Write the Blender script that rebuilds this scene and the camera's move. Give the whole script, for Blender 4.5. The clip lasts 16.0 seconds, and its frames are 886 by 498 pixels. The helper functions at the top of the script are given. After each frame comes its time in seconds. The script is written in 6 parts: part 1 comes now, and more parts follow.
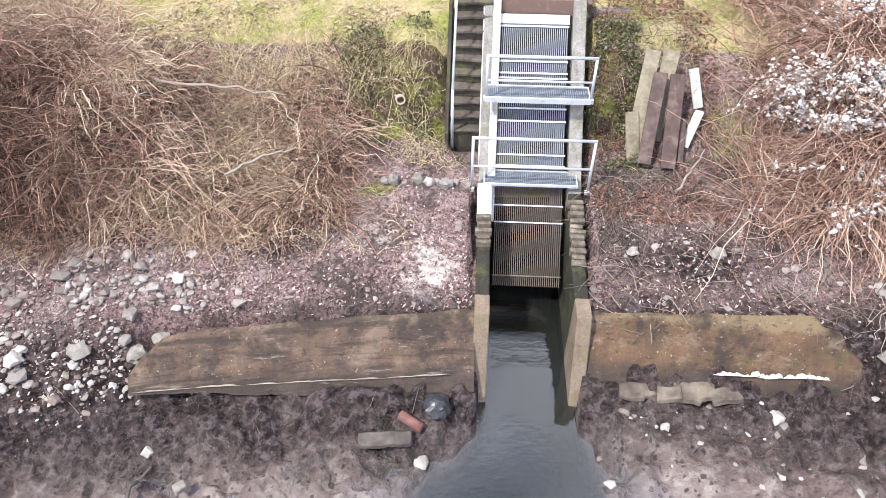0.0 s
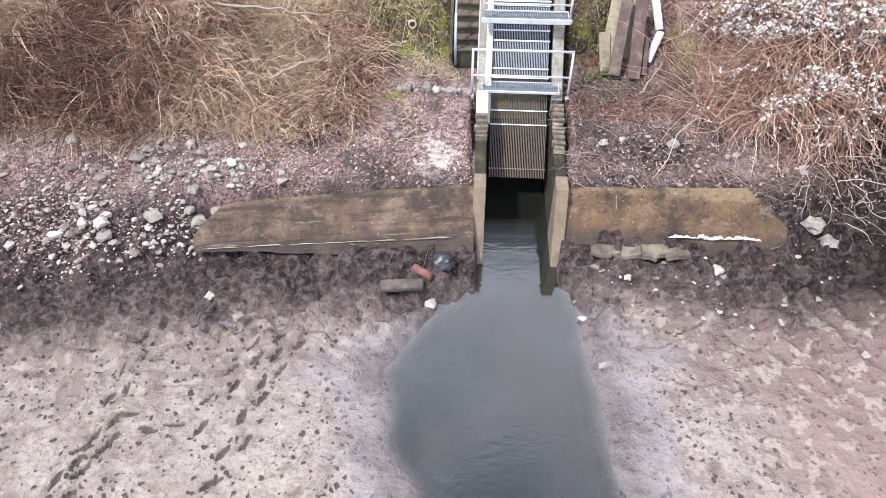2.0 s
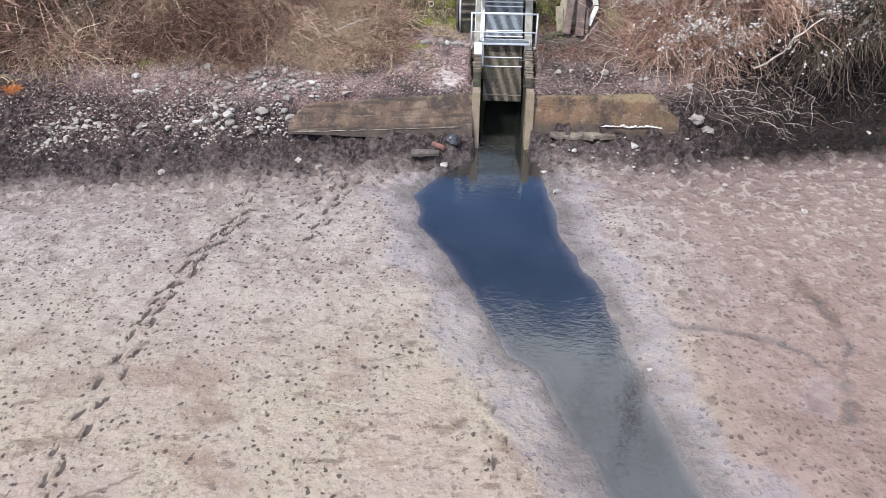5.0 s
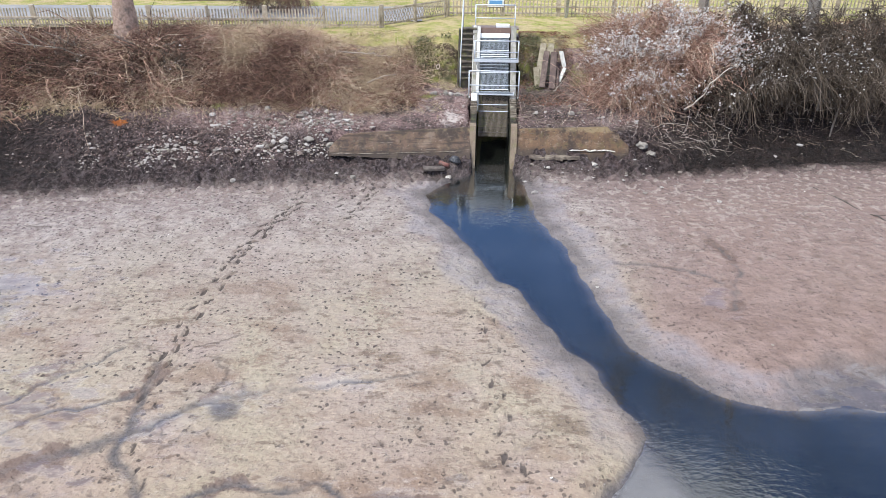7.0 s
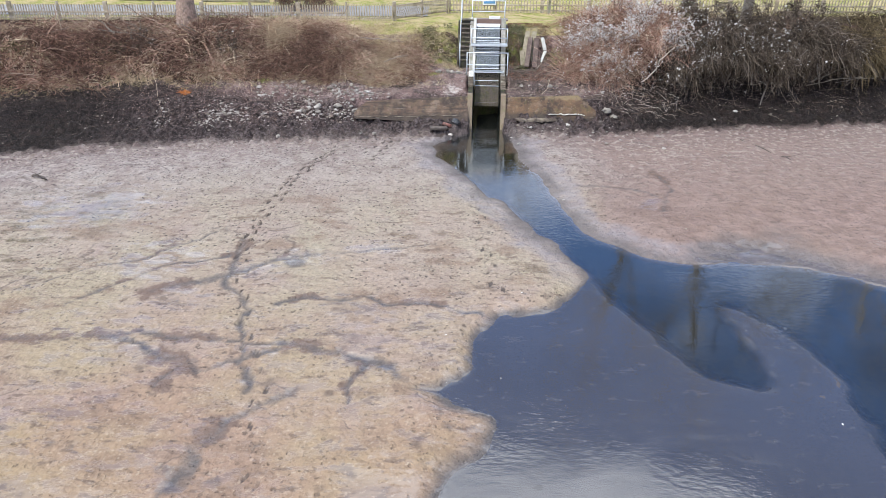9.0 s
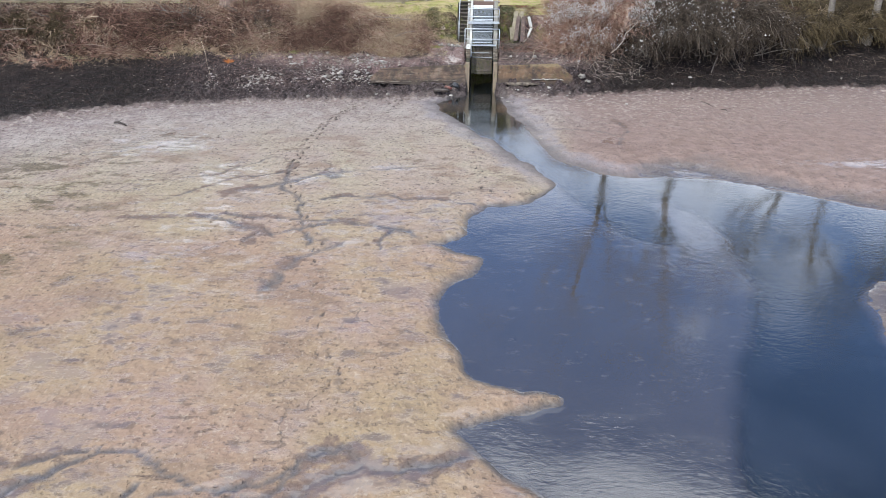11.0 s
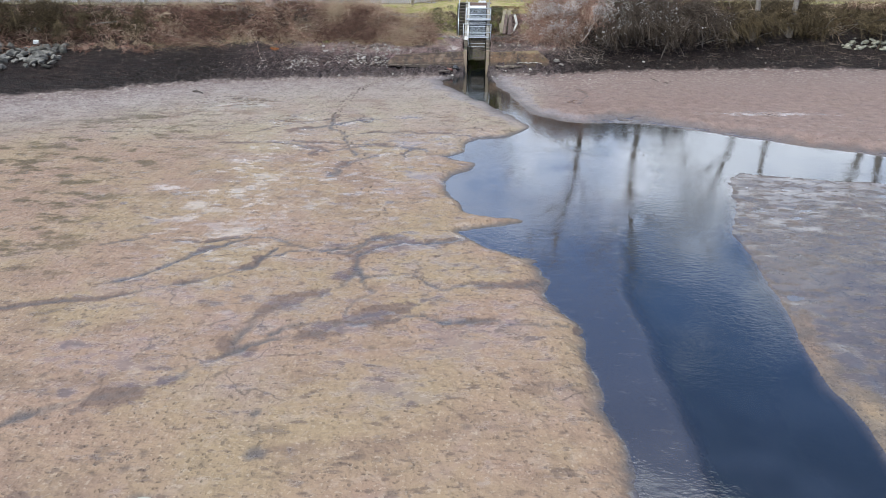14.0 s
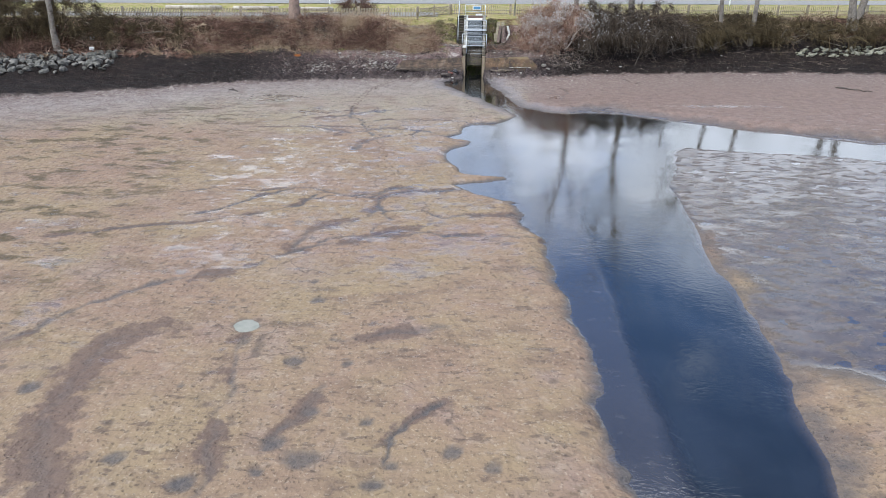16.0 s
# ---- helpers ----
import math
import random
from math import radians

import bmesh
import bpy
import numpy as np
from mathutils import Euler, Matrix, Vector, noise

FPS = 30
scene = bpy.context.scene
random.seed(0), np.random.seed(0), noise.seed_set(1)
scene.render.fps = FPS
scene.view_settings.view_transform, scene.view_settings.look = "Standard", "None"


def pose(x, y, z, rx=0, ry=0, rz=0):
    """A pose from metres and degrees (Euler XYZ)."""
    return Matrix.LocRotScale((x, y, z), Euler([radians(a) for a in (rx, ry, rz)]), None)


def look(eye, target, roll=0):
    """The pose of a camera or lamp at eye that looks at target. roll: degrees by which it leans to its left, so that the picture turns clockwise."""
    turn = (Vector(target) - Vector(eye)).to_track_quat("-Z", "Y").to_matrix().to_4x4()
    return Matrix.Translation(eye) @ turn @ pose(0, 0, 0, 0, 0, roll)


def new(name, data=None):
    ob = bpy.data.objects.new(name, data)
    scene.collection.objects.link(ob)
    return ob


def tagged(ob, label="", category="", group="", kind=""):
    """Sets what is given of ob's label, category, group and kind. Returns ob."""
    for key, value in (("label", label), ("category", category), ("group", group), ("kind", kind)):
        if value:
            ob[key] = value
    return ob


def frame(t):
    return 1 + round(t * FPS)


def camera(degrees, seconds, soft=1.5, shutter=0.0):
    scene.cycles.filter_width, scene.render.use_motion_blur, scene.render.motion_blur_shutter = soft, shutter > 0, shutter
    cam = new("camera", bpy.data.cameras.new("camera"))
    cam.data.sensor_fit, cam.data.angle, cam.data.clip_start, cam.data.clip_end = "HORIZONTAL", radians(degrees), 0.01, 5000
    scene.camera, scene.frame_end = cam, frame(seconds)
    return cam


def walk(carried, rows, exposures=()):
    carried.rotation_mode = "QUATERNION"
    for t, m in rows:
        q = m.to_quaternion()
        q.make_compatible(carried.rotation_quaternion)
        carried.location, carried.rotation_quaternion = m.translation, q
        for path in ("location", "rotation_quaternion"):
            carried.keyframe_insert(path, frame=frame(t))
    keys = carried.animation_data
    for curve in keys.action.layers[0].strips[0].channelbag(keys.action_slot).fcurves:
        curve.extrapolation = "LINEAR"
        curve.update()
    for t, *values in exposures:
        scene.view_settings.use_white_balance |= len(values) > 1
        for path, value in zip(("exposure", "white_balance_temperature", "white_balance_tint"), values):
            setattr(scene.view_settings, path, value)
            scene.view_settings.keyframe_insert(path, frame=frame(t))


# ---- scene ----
cam = camera(64.7, 16.0, soft=0.55)
METRES, EYE, TILT, LEAN, TURN = 48.0, 8.74, -43.8, 0.0, 0.0
ROWS = [
    (0.0, 0.0, 0.0, 0.0, 0.0, 0.0, -0.0),
    (0.5, -0.0005, -0.0083, -0.0066, -0.02, 0.0, -0.03),
    (1.0, -0.0009, -0.0197, -0.0163, -0.02, -0.01, -0.05),
    (1.5, -0.0015, -0.0337, -0.0287, -0.05, -0.0, -0.08),
    (2.0, -0.0024, -0.0499, -0.0428, -0.09, -0.02, -0.1),
    (2.5, -0.0028, -0.068, -0.0585, -0.03, 0.46, -0.14),
    (3.0, -0.0034, -0.0875, -0.0759, -0.01, 1.21, -0.18),
    (3.5, -0.0041, -0.1081, -0.0948, 0.03, 2.12, -0.21),
    (4.0, -0.0049, -0.1293, -0.1152, 0.02, 3.39, -0.25),
    (6.5, -0.0087, -0.2409, -0.2302, -0.0, 14.49, -0.33),
    (7.0, -0.0095, -0.2646, -0.2546, -0.02, 16.31, -0.31),
    (7.5, -0.0104, -0.2885, -0.2793, -0.04, 17.31, -0.31),
    (8.0, -0.0116, -0.3127, -0.3039, -0.08, 17.72, -0.29),
    (8.5, -0.0121, -0.3373, -0.3283, -0.07, 17.75, -0.28),
    (9.0, -0.0126, -0.3617, -0.3529, -0.07, 17.78, -0.25),
    (11.5, -0.0146, -0.4877, -0.4757, -0.05, 17.79, -0.21),
    (12.0, -0.015, -0.5126, -0.5001, -0.06, 17.85, -0.19),
    (12.5, -0.0157, -0.5375, -0.5247, -0.07, 18.15, -0.18),
    (13.0, -0.0165, -0.5628, -0.5494, -0.08, 18.5, -0.16),
    (13.5, -0.0178, -0.5879, -0.5739, -0.08, 18.86, -0.15),
    (14.0, -0.0186, -0.6132, -0.5982, -0.07, 19.22, -0.16),
    (14.5, -0.0195, -0.639, -0.6228, -0.09, 19.56, -0.17),
    (15.0, -0.0187, -0.6649, -0.6472, -0.07, 19.95, -0.2),
    (15.5, -0.0179, -0.6913, -0.6719, -0.02, 20.32, -0.22),
    (16.0, -0.0181, -0.7168, -0.6964, 0.03, 20.73, -0.24),
]
walk(cam, [(t, pose(0, 0, EYE, TILT, LEAN, TURN) @ pose(METRES * x, METRES * y, METRES * z, 90 + pitch, roll, yaw)) for t, x, y, z, yaw, pitch, roll in ROWS],
     exposures=[(0.0, 0.20, 6250, 9), (3.0, 0.08, 6230, 8), (4.0, -0.03, 6200, 7), (9.0, -0.22, 6120, 4), (16.0, -0.52, 6020, 2)])

# ---- world and sun ----
SUN_EL, SUN_AZ = 56.0, 235.0      # azimuth clockwise from +y
world = bpy.data.worlds.new("sky")
scene.world = world
world.use_nodes = True
wn, wl = world.node_tree.nodes, world.node_tree.links
wn.clear()
sky = wn.new("ShaderNodeTexSky")
sky.sky_type, sky.sun_disc = "NISHITA", False
sky.sun_elevation, sky.sun_rotation = radians(SUN_EL), radians(SUN_AZ)
sky.air_density, sky.dust_density, sky.ozone_density = 1.0, 0.7, 5.0
wc = wn.new("ShaderNodeTexCoord")
# cloud sheet seen in perspective: thick overhead, an open blue gap, a bright bank low over the horizon
wsep = wn.new("ShaderNodeSeparateXYZ")
wlift = wn.new("ShaderNodeMath")
wlift.operation = "ADD"
wlift.inputs[1].default_value = 0.35
wdiv = wn.new("ShaderNodeVectorMath")
wdiv.operation = "DIVIDE"
wrep = wn.new("ShaderNodeCombineXYZ")
wcover = wn.new("ShaderNodeValToRGB")
for k, (at, v) in enumerate(((0.0, 0.68), (0.29, 0.66), (0.40, 0.46), (0.49, 0.22), (0.63, 0.18), (0.705, 0.66), (0.84, 0.76), (1.0, 0.62))):
    el = wcover.color_ramp.elements[k] if k < 2 else wcover.color_ramp.elements.new(at)
    el.position, el.color = at, (v, v, v, 1)
wsum = wn.new("ShaderNodeMath")
wsum.operation = "ADD"
wnoise = wn.new("ShaderNodeTexNoise")
wnoise.inputs["Scale"].default_value, wnoise.inputs["Detail"].default_value, wnoise.inputs["Roughness"].default_value = 1.7, 8, 0.6
wramp = wn.new("ShaderNodeValToRGB")
wramp.color_ramp.elements[0].position, wramp.color_ramp.elements[1].position = 0.42, 0.64
wramp.color_ramp.elements[0].color = (0.03, 0.03, 0.03, 1)
wmix = wn.new("ShaderNodeMix")
wmix.data_type = "RGBA"
wmix.inputs["B"].default_value = (20.5, 20.5, 23.0, 1)
wback = wn.new("ShaderNodeBackground")
wback.inputs["Strength"].default_value = 0.095
wout = wn.new("ShaderNodeOutputWorld")
wl.new(wc.outputs["Generated"], wsep.inputs[0])
wl.new(wsep.outputs["Z"], wlift.inputs[0])
wl.new(wsep.outputs["Z"], wcover.inputs["Fac"])
for k in range(3):
    wl.new(wlift.outputs[0], wrep.inputs[k])
wl.new(wc.outputs["Generated"], wdiv.inputs[0])
wl.new(wrep.outputs[0], wdiv.inputs[1])
wl.new(wdiv.outputs[0], wnoise.inputs["Vector"])
wtrim = wn.new("ShaderNodeMath")
wtrim.operation = "MULTIPLY_ADD"
wtrim.inputs[1].default_value, wtrim.inputs[2].default_value = 1.4, -0.7
wl.new(wnoise.outputs["Fac"], wtrim.inputs[0])
wl.new(wtrim.outputs[0], wsum.inputs[0])
wl.new(wcover.outputs["Color"], wsum.inputs[1])
wl.new(wsum.outputs[0], wramp.inputs["Fac"])
wl.new(wramp.outputs["Color"], wmix.inputs["Factor"])
wtint = wn.new("ShaderNodeMix")
wtint.data_type, wtint.blend_type = "RGBA", "MULTIPLY"
wtint.inputs["Factor"].default_value, wtint.inputs["B"].default_value = 1.0, (1.5, 1.85, 2.4, 1)
wl.new(sky.outputs["Color"], wtint.inputs["A"])
wl.new(wtint.outputs["Result"], wmix.inputs["A"])
wl.new(wmix.outputs["Result"], wback.inputs["Color"])
wl.new(wback.outputs["Background"], wout.inputs["Surface"])

sun_data = bpy.data.lights.new("sun", "SUN")
sun_data.energy, sun_data.angle, sun_data.color = 5.0, radians(4), (1.0, 0.94, 0.86)
sun = new("sun", sun_data)
sa, se = radians(SUN_AZ), radians(SUN_EL)
sun.matrix_world = look((math.sin(sa) * math.cos(se) * 50, math.cos(sa) * math.cos(se) * 50, math.sin(se) * 50), (0, 0, 0))


# ---- materials ----
class Nodes:
    def __init__(self, name):
        self.mat = bpy.data.materials.new(name)
        self.mat.use_nodes = True
        self.t = self.mat.node_tree
        self.bsdf = self.t.nodes["Principled BSDF"]
        self.out = self.t.nodes["Material Output"]
        self.pos = self.t.nodes.new("ShaderNodeNewGeometry").outputs["Position"]
        self.local = self.t.nodes.new("ShaderNodeTexCoord").outputs["Object"]

    def link(self, a, b):
        self.t.links.new(a, b)

    def put(self, socket, v):
        if isinstance(v, (int, float)):
            socket.default_value = v
        elif isinstance(v, (tuple, list)):
            socket.default_value = (*v, 1) if len(v) == 3 and len(socket.default_value) == 4 else v
        else:
            self.link(v, socket)

    def noise(self, scale, detail=5, rough=0.55, where=None, stretch=None):
        n = self.t.nodes.new("ShaderNodeTexNoise")
        n.inputs["Scale"].default_value, n.inputs["Detail"].default_value, n.inputs["Roughness"].default_value = scale, detail, rough
        src = where or self.pos
        if stretch:
            m = self.t.nodes.new("ShaderNodeMapping")
            m.inputs["Scale"].default_value = stretch
            self.link(src, m.inputs["Vector"])
            src = m.outputs["Vector"]
        self.link(src, n.inputs["Vector"])
        return n.outputs["Fac"]

    def cells(self, scale, feature="F1", where=None):
        n = self.t.nodes.new("ShaderNodeTexVoronoi")
        n.feature = feature
        n.inputs["Scale"].default_value = scale
        self.link(where or self.pos, n.inputs["Vector"])
        return n.outputs["Distance"]

    def ramp(self, fac, *stops):
        n = self.t.nodes.new("ShaderNodeValToRGB")
        e = n.color_ramp.elements
        while len(e) < len(stops):
            e.new(0.5)
        for el, (p, c) in zip(e, stops):
            el.position = p
            el.color = (c, c, c, 1) if isinstance(c, (int, float)) else (*c, 1)
        self.link(fac, n.inputs["Fac"])
        return n.outputs["Color"]

    def mix(self, fac, a, b, mode="MIX"):
        n = self.t.nodes.new("ShaderNodeMix")
        n.data_type, n.blend_type = "RGBA", mode
        self.put(n.inputs["Factor"], fac), self.put(n.inputs["A"], a), self.put(n.inputs["B"], b)
        return n.outputs["Result"]

    def math(self, op, a, b=0.5, clamp=False):
        n = self.t.nodes.new("ShaderNodeMath")
        n.operation, n.use_clamp = op, clamp
        self.put(n.inputs[0], a), self.put(n.inputs[1], b)
        return n.outputs[0]

    def attr(self, name):
        n = self.t.nodes.new("ShaderNodeAttribute")
        n.attribute_name = name
        return n.outputs["Fac"]

    def island(self):
        return self.t.nodes.new("ShaderNodeNewGeometry").outputs["Random Per Island"]

    def each(self):
        return self.t.nodes.new("ShaderNodeObjectInfo").outputs["Random"]

    def bump(self, height, strength=0.5, distance=0.02, after=None):
        n = self.t.nodes.new("ShaderNodeBump")
        n.inputs["Strength"].default_value, n.inputs["Distance"].default_value = strength, distance
        self.link(height, n.inputs["Height"])
        if after:
            self.link(after, n.inputs["Normal"])
        self.link(n.outputs["Normal"], self.bsdf.inputs["Normal"])
        return n.outputs["Normal"]

    def done(self, color, rough=0.8, metal=0.0, spec=0.5):
        self.put(self.bsdf.inputs["Base Color"], color), self.put(self.bsdf.inputs["Roughness"], rough)
        self.put(self.bsdf.inputs["Metallic"], metal), self.put(self.bsdf.inputs["Specular IOR Level"], spec)
        return self.mat


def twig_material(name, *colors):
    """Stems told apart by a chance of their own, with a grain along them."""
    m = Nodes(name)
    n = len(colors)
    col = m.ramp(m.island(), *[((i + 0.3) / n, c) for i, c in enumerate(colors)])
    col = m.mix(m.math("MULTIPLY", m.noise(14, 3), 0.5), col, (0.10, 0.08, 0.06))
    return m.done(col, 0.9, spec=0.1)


def plain_material(name, a, b, scale=8.0, rough=0.8, metal=0.0, bump=0.3, c=None):
    m = Nodes(name)
    col = m.mix(m.ramp(m.noise(scale, 6), (0.35, 0), (0.65, 1)), a, b)
    if c:
        col = m.mix(m.ramp(m.noise(scale * 0.35, 5, 0.65), (0.52, 0), (0.66, 1)), col, c)
    col = m.mix(m.math("MULTIPLY", m.each(), 0.3), col, a)
    m.bump(m.noise(scale * 5, 5), bump, 0.01)
    return m.done(col, rough, metal)


def ground_material():
    m = Nodes("ground")
    big, mid, fine = m.noise(0.35, 6, 0.6), m.noise(2.4, 6, 0.65), m.noise(17, 7, 0.7)
    speck = m.noise(60, 4, 0.7)
    # silt: greyish near the shore, warm tan with olive and pink drifts farther out
    drift = m.ramp(m.noise(0.28, 4, 0.6), (0.40, 0), (0.62, 1))
    pale = m.mix(drift, (0.305, 0.245, 0.198), (0.315, 0.27, 0.198))
    warm = m.mix(drift, (0.265, 0.178, 0.125), (0.275, 0.2, 0.122))
    dry = m.mix(m.ramp(m.math("ADD", m.attr("tan"), m.math("MULTIPLY", m.math("SUBTRACT", m.noise(0.2, 4), 0.5), 0.6), True), (0.1, 0), (0.9, 1)), pale, warm)
    dry = m.mix(m.ramp(m.noise(0.5, 5, 0.6), (0.55, 0), (0.66, 0.3)), dry, (0.27, 0.20, 0.20))
    dry = m.mix(m.ramp(m.noise(3.0, 5, 0.6), (0.56, 0), (0.66, 0.35)), dry, (0.38, 0.30, 0.23))
    dry = m.mix(m.ramp(m.noise(0.8, 6, 0.62, stretch=(0.75, 1.15, 1)), (0.54, 0), (0.64, 0.7)), dry, (0.19, 0.128, 0.09))
    dry = m.mix(m.ramp(m.noise(1.3, 7, 0.62, stretch=(0.6, 1.2, 1)), (0.60, 0), (0.68, 0.75)), dry, (0.13, 0.092, 0.062))
    # small dark dashes: shadows of ripples in the mud, painted as colour
    dry = m.mix(m.ramp(m.noise(3.4, 5, 0.6, stretch=(0.6, 1.3, 1)), (0.585, 0), (0.65, 0.75)), dry, (0.125, 0.088, 0.068))
    dry = m.mix(m.math("MULTIPLY", m.ramp(fine, (0.30, 0.5), (0.42, 0)), m.ramp(m.attr("tan"), (0.0, 1.0), (1.0, 0.25))), dry, (0.17, 0.125, 0.095))
    # flaking skin of the mud, pale dry lumps, brown algae
    flake = m.math("MULTIPLY", m.ramp(m.noise(9, 5, 0.6, stretch=(1, 1.3, 1)), (0.52, 0), (0.58, 1)), m.math("MULTIPLY", m.ramp(m.noise(0.6, 4, 0.6), (0.38, 0.1), (0.58, 0.6)), m.ramp(m.attr("tan"), (0.0, 1.0), (1.0, 0.22))))
    dry = m.mix(flake, dry, (0.185, 0.125, 0.095))
    dry = m.mix(m.ramp(m.noise(13, 4, 0.5), (0.60, 0), (0.66, 0.35)), dry, (0.46, 0.38, 0.29))
    dry = m.mix(m.math("MULTIPLY", m.attr("algae"), m.ramp(m.noise(1.1, 7, 0.66, stretch=(0.7, 1.2, 1)), (0.52, 0), (0.60, 0.85))), dry, (0.085, 0.064, 0.034))
    dry = m.mix(m.math("MULTIPLY", m.attr("pink"), 0.85), dry, m.mix(m.ramp(m.noise(2.0, 6, 0.65), (0.4, 0), (0.6, 1)), (0.235, 0.168, 0.147), (0.17, 0.117, 0.10)))
    # damp silt; its pale grey also carries sky sheen as colour
    silt = m.mix(m.ramp(m.noise(1.4, 7, 0.68), (0.46, 0), (0.58, 1)), (0.345, 0.305, 0.282), (0.235, 0.192, 0.177))
    silt = m.mix(m.ramp(m.noise(6, 5, 0.6), (0.36, 0.7), (0.44, 0)), silt, (0.12, 0.092, 0.087))
    silt = m.mix(m.math("MULTIPLY", m.attr("tan"), 0.85), silt, (0.195, 0.133, 0.108))
    silt = m.mix(m.math("MULTIPLY", m.attr("shore"), m.ramp(m.noise(2.0, 6, 0.65), (0.38, 1), (0.62, 0.45))), silt, (0.135, 0.098, 0.09))
    near = m.math("ADD", m.attr("silt"), m.math("MULTIPLY", m.math("SUBTRACT", m.noise(0.7, 6, 0.65), 0.5), 0.7), True)
    dry = m.mix(near, dry, silt)
    skin = m.math("MULTIPLY", m.ramp(m.noise(12, 5, 0.62), (0.51, 0), (0.56, 1)), m.math("MULTIPLY", m.attr("silt"), m.ramp(m.noise(1.1, 4, 0.6), (0.36, 0.2), (0.56, 0.85))))
    dry = m.mix(skin, dry, (0.185, 0.132, 0.122))
    dry = m.mix(m.math("MULTIPLY", m.ramp(m.noise(4.5, 4, 0.55), (0.54, 0), (0.60, 0.55)), m.attr("silt")), dry, (0.38, 0.33, 0.285))
    # claw marks of birds, each with a chance of its own, and fine cracks
    jit = m.t.nodes.new("ShaderNodeVectorMath")
    jit.operation = "MULTIPLY_ADD"
    jn = m.t.nodes.new("ShaderNodeTexNoise")
    jn.inputs["Scale"].default_value, jn.inputs["Detail"].default_value = 9.0, 3
    m.link(m.pos, jn.inputs["Vector"]), m.link(jn.outputs["Color"], jit.inputs[0]), m.link(m.pos, jit.inputs[2])
    jit.inputs[1].default_value = (0.14, 0.14, 0)
    dots = m.math("MULTIPLY", m.ramp(m.cells(6.2, where=jit.outputs[0]), (0.20, 1), (0.27, 0)), m.ramp(m.noise(4.2, 2), (0.44, 0), (0.50, 1)))
    dots = m.math("MULTIPLY", dots, m.ramp(m.math("ADD", m.noise(0.45, 5, 0.6), m.math("MULTIPLY", m.attr("silt"), 0.14)), (0.40, 0), (0.52, 1)))
    pecks = m.math("MULTIPLY", m.ramp(m.cells(9.5, where=jit.outputs[0]), (0.17, 1), (0.25, 0)), m.ramp(m.noise(2.2, 4, 0.6), (0.47, 0), (0.53, 0.9)))
    dots = m.math("MAXIMUM", dots, m.math("MULTIPLY", pecks, m.ramp(m.attr("silt"), (0.0, 0.5), (0.5, 1))))
    dry = m.mix(m.math("MULTIPLY", dots, m.ramp(m.attr("tan"), (0.0, 0.95), (0.9, 0.4))), dry, (0.062, 0.047, 0.042))
    smudge = m.math("MULTIPLY", m.ramp(m.cells(1.7, where=jit.outputs[0]), (0.10, 1), (0.26, 0)), m.ramp(m.noise(1.3, 3), (0.50, 0), (0.56, 1)))
    dry = m.mix(m.math("MULTIPLY", smudge, 0.7), dry, (0.12, 0.088, 0.07))
    dry = m.mix(m.ramp(m.math("ADD", m.attr("stain"), m.math("MULTIPLY", m.math("SUBTRACT", m.noise(3.0, 7, 0.72), 0.5), 2.2), True), (0.42, 0), (0.72, 0.85)), dry, (0.135, 0.092, 0.074))
    warp = m.t.nodes.new("ShaderNodeVectorMath")
    warp.operation = "MULTIPLY_ADD"
    wob = m.t.nodes.new("ShaderNodeTexNoise")
    wob.inputs["Scale"].default_value, wob.inputs["Detail"].default_value = 0.9, 5
    m.link(m.pos, wob.inputs["Vector"])
    m.link(wob.outputs["Color"], warp.inputs[0])
    warp.inputs[1].default_value = (1.6, 1.6, 0)
    m.link(m.pos, warp.inputs[2])
    crack = m.ramp(m.cells(0.42, "DISTANCE_TO_EDGE", warp.outputs[0]), (0.004, 1), (0.014, 0))
    crack = m.math("MULTIPLY", crack, m.ramp(m.noise(0.5, 5, 0.6), (0.53, 0), (0.62, 1)))
    dry = m.mix(m.math("MULTIPLY", crack, 0.6), dry, (0.085, 0.065, 0.055))
    dry = m.mix(m.ramp(m.math("ADD", m.attr("print"), m.math("MULTIPLY", m.math("SUBTRACT", m.noise(9, 5), 0.5), 0.8), True), (0.3, 0), (0.6, 0.9)), dry, (0.06, 0.046, 0.041))
    # lilac sky sheen on the wet mud beside the brook, mixed into its colour
    dry = m.mix(m.math("MULTIPLY", m.attr("margin_sheen"), m.ramp(m.noise(3.0, 6, 0.65), (0.36, 0.75), (0.62, 0.35))), dry, (0.235, 0.212, 0.222))
    wet = m.math("ADD", m.attr("wet"), m.math("MULTIPLY", m.math("SUBTRACT", mid, 0.5), 0.9), True)
    wet = m.math("MULTIPLY", wet, m.ramp(m.attr("wet"), (0.0, 0.25), (0.25, 1)))
    mud = m.mix(wet, dry, m.mix(m.ramp(fine, (0.3, 0), (0.7, 1)), (0.052, 0.045, 0.041), (0.13, 0.110, 0.102)))
    # shore: dark soil with leaf litter and pale chips
    litter = m.mix(m.ramp(fine, (0.38, 0), (0.60, 1)), (0.05, 0.033, 0.031), (0.27, 0.185, 0.17))
    litter = m.mix(m.ramp(m.cells(30), (0.10, 1), (0.24, 0)), litter, (0.58, 0.46, 0.43))
    litter = m.mix(m.math("MULTIPLY", m.ramp(m.noise(1.0, 6, 0.65), (0.52, 0), (0.66, 1)), m.ramp(speck, (0.48, 0.0), (0.58, 1))), litter, (0.52, 0.43, 0.40))
    litter = m.mix(m.ramp(m.noise(1.7, 6, 0.65), (0.36, 0.8), (0.5, 0)), litter, (0.05, 0.042, 0.04))
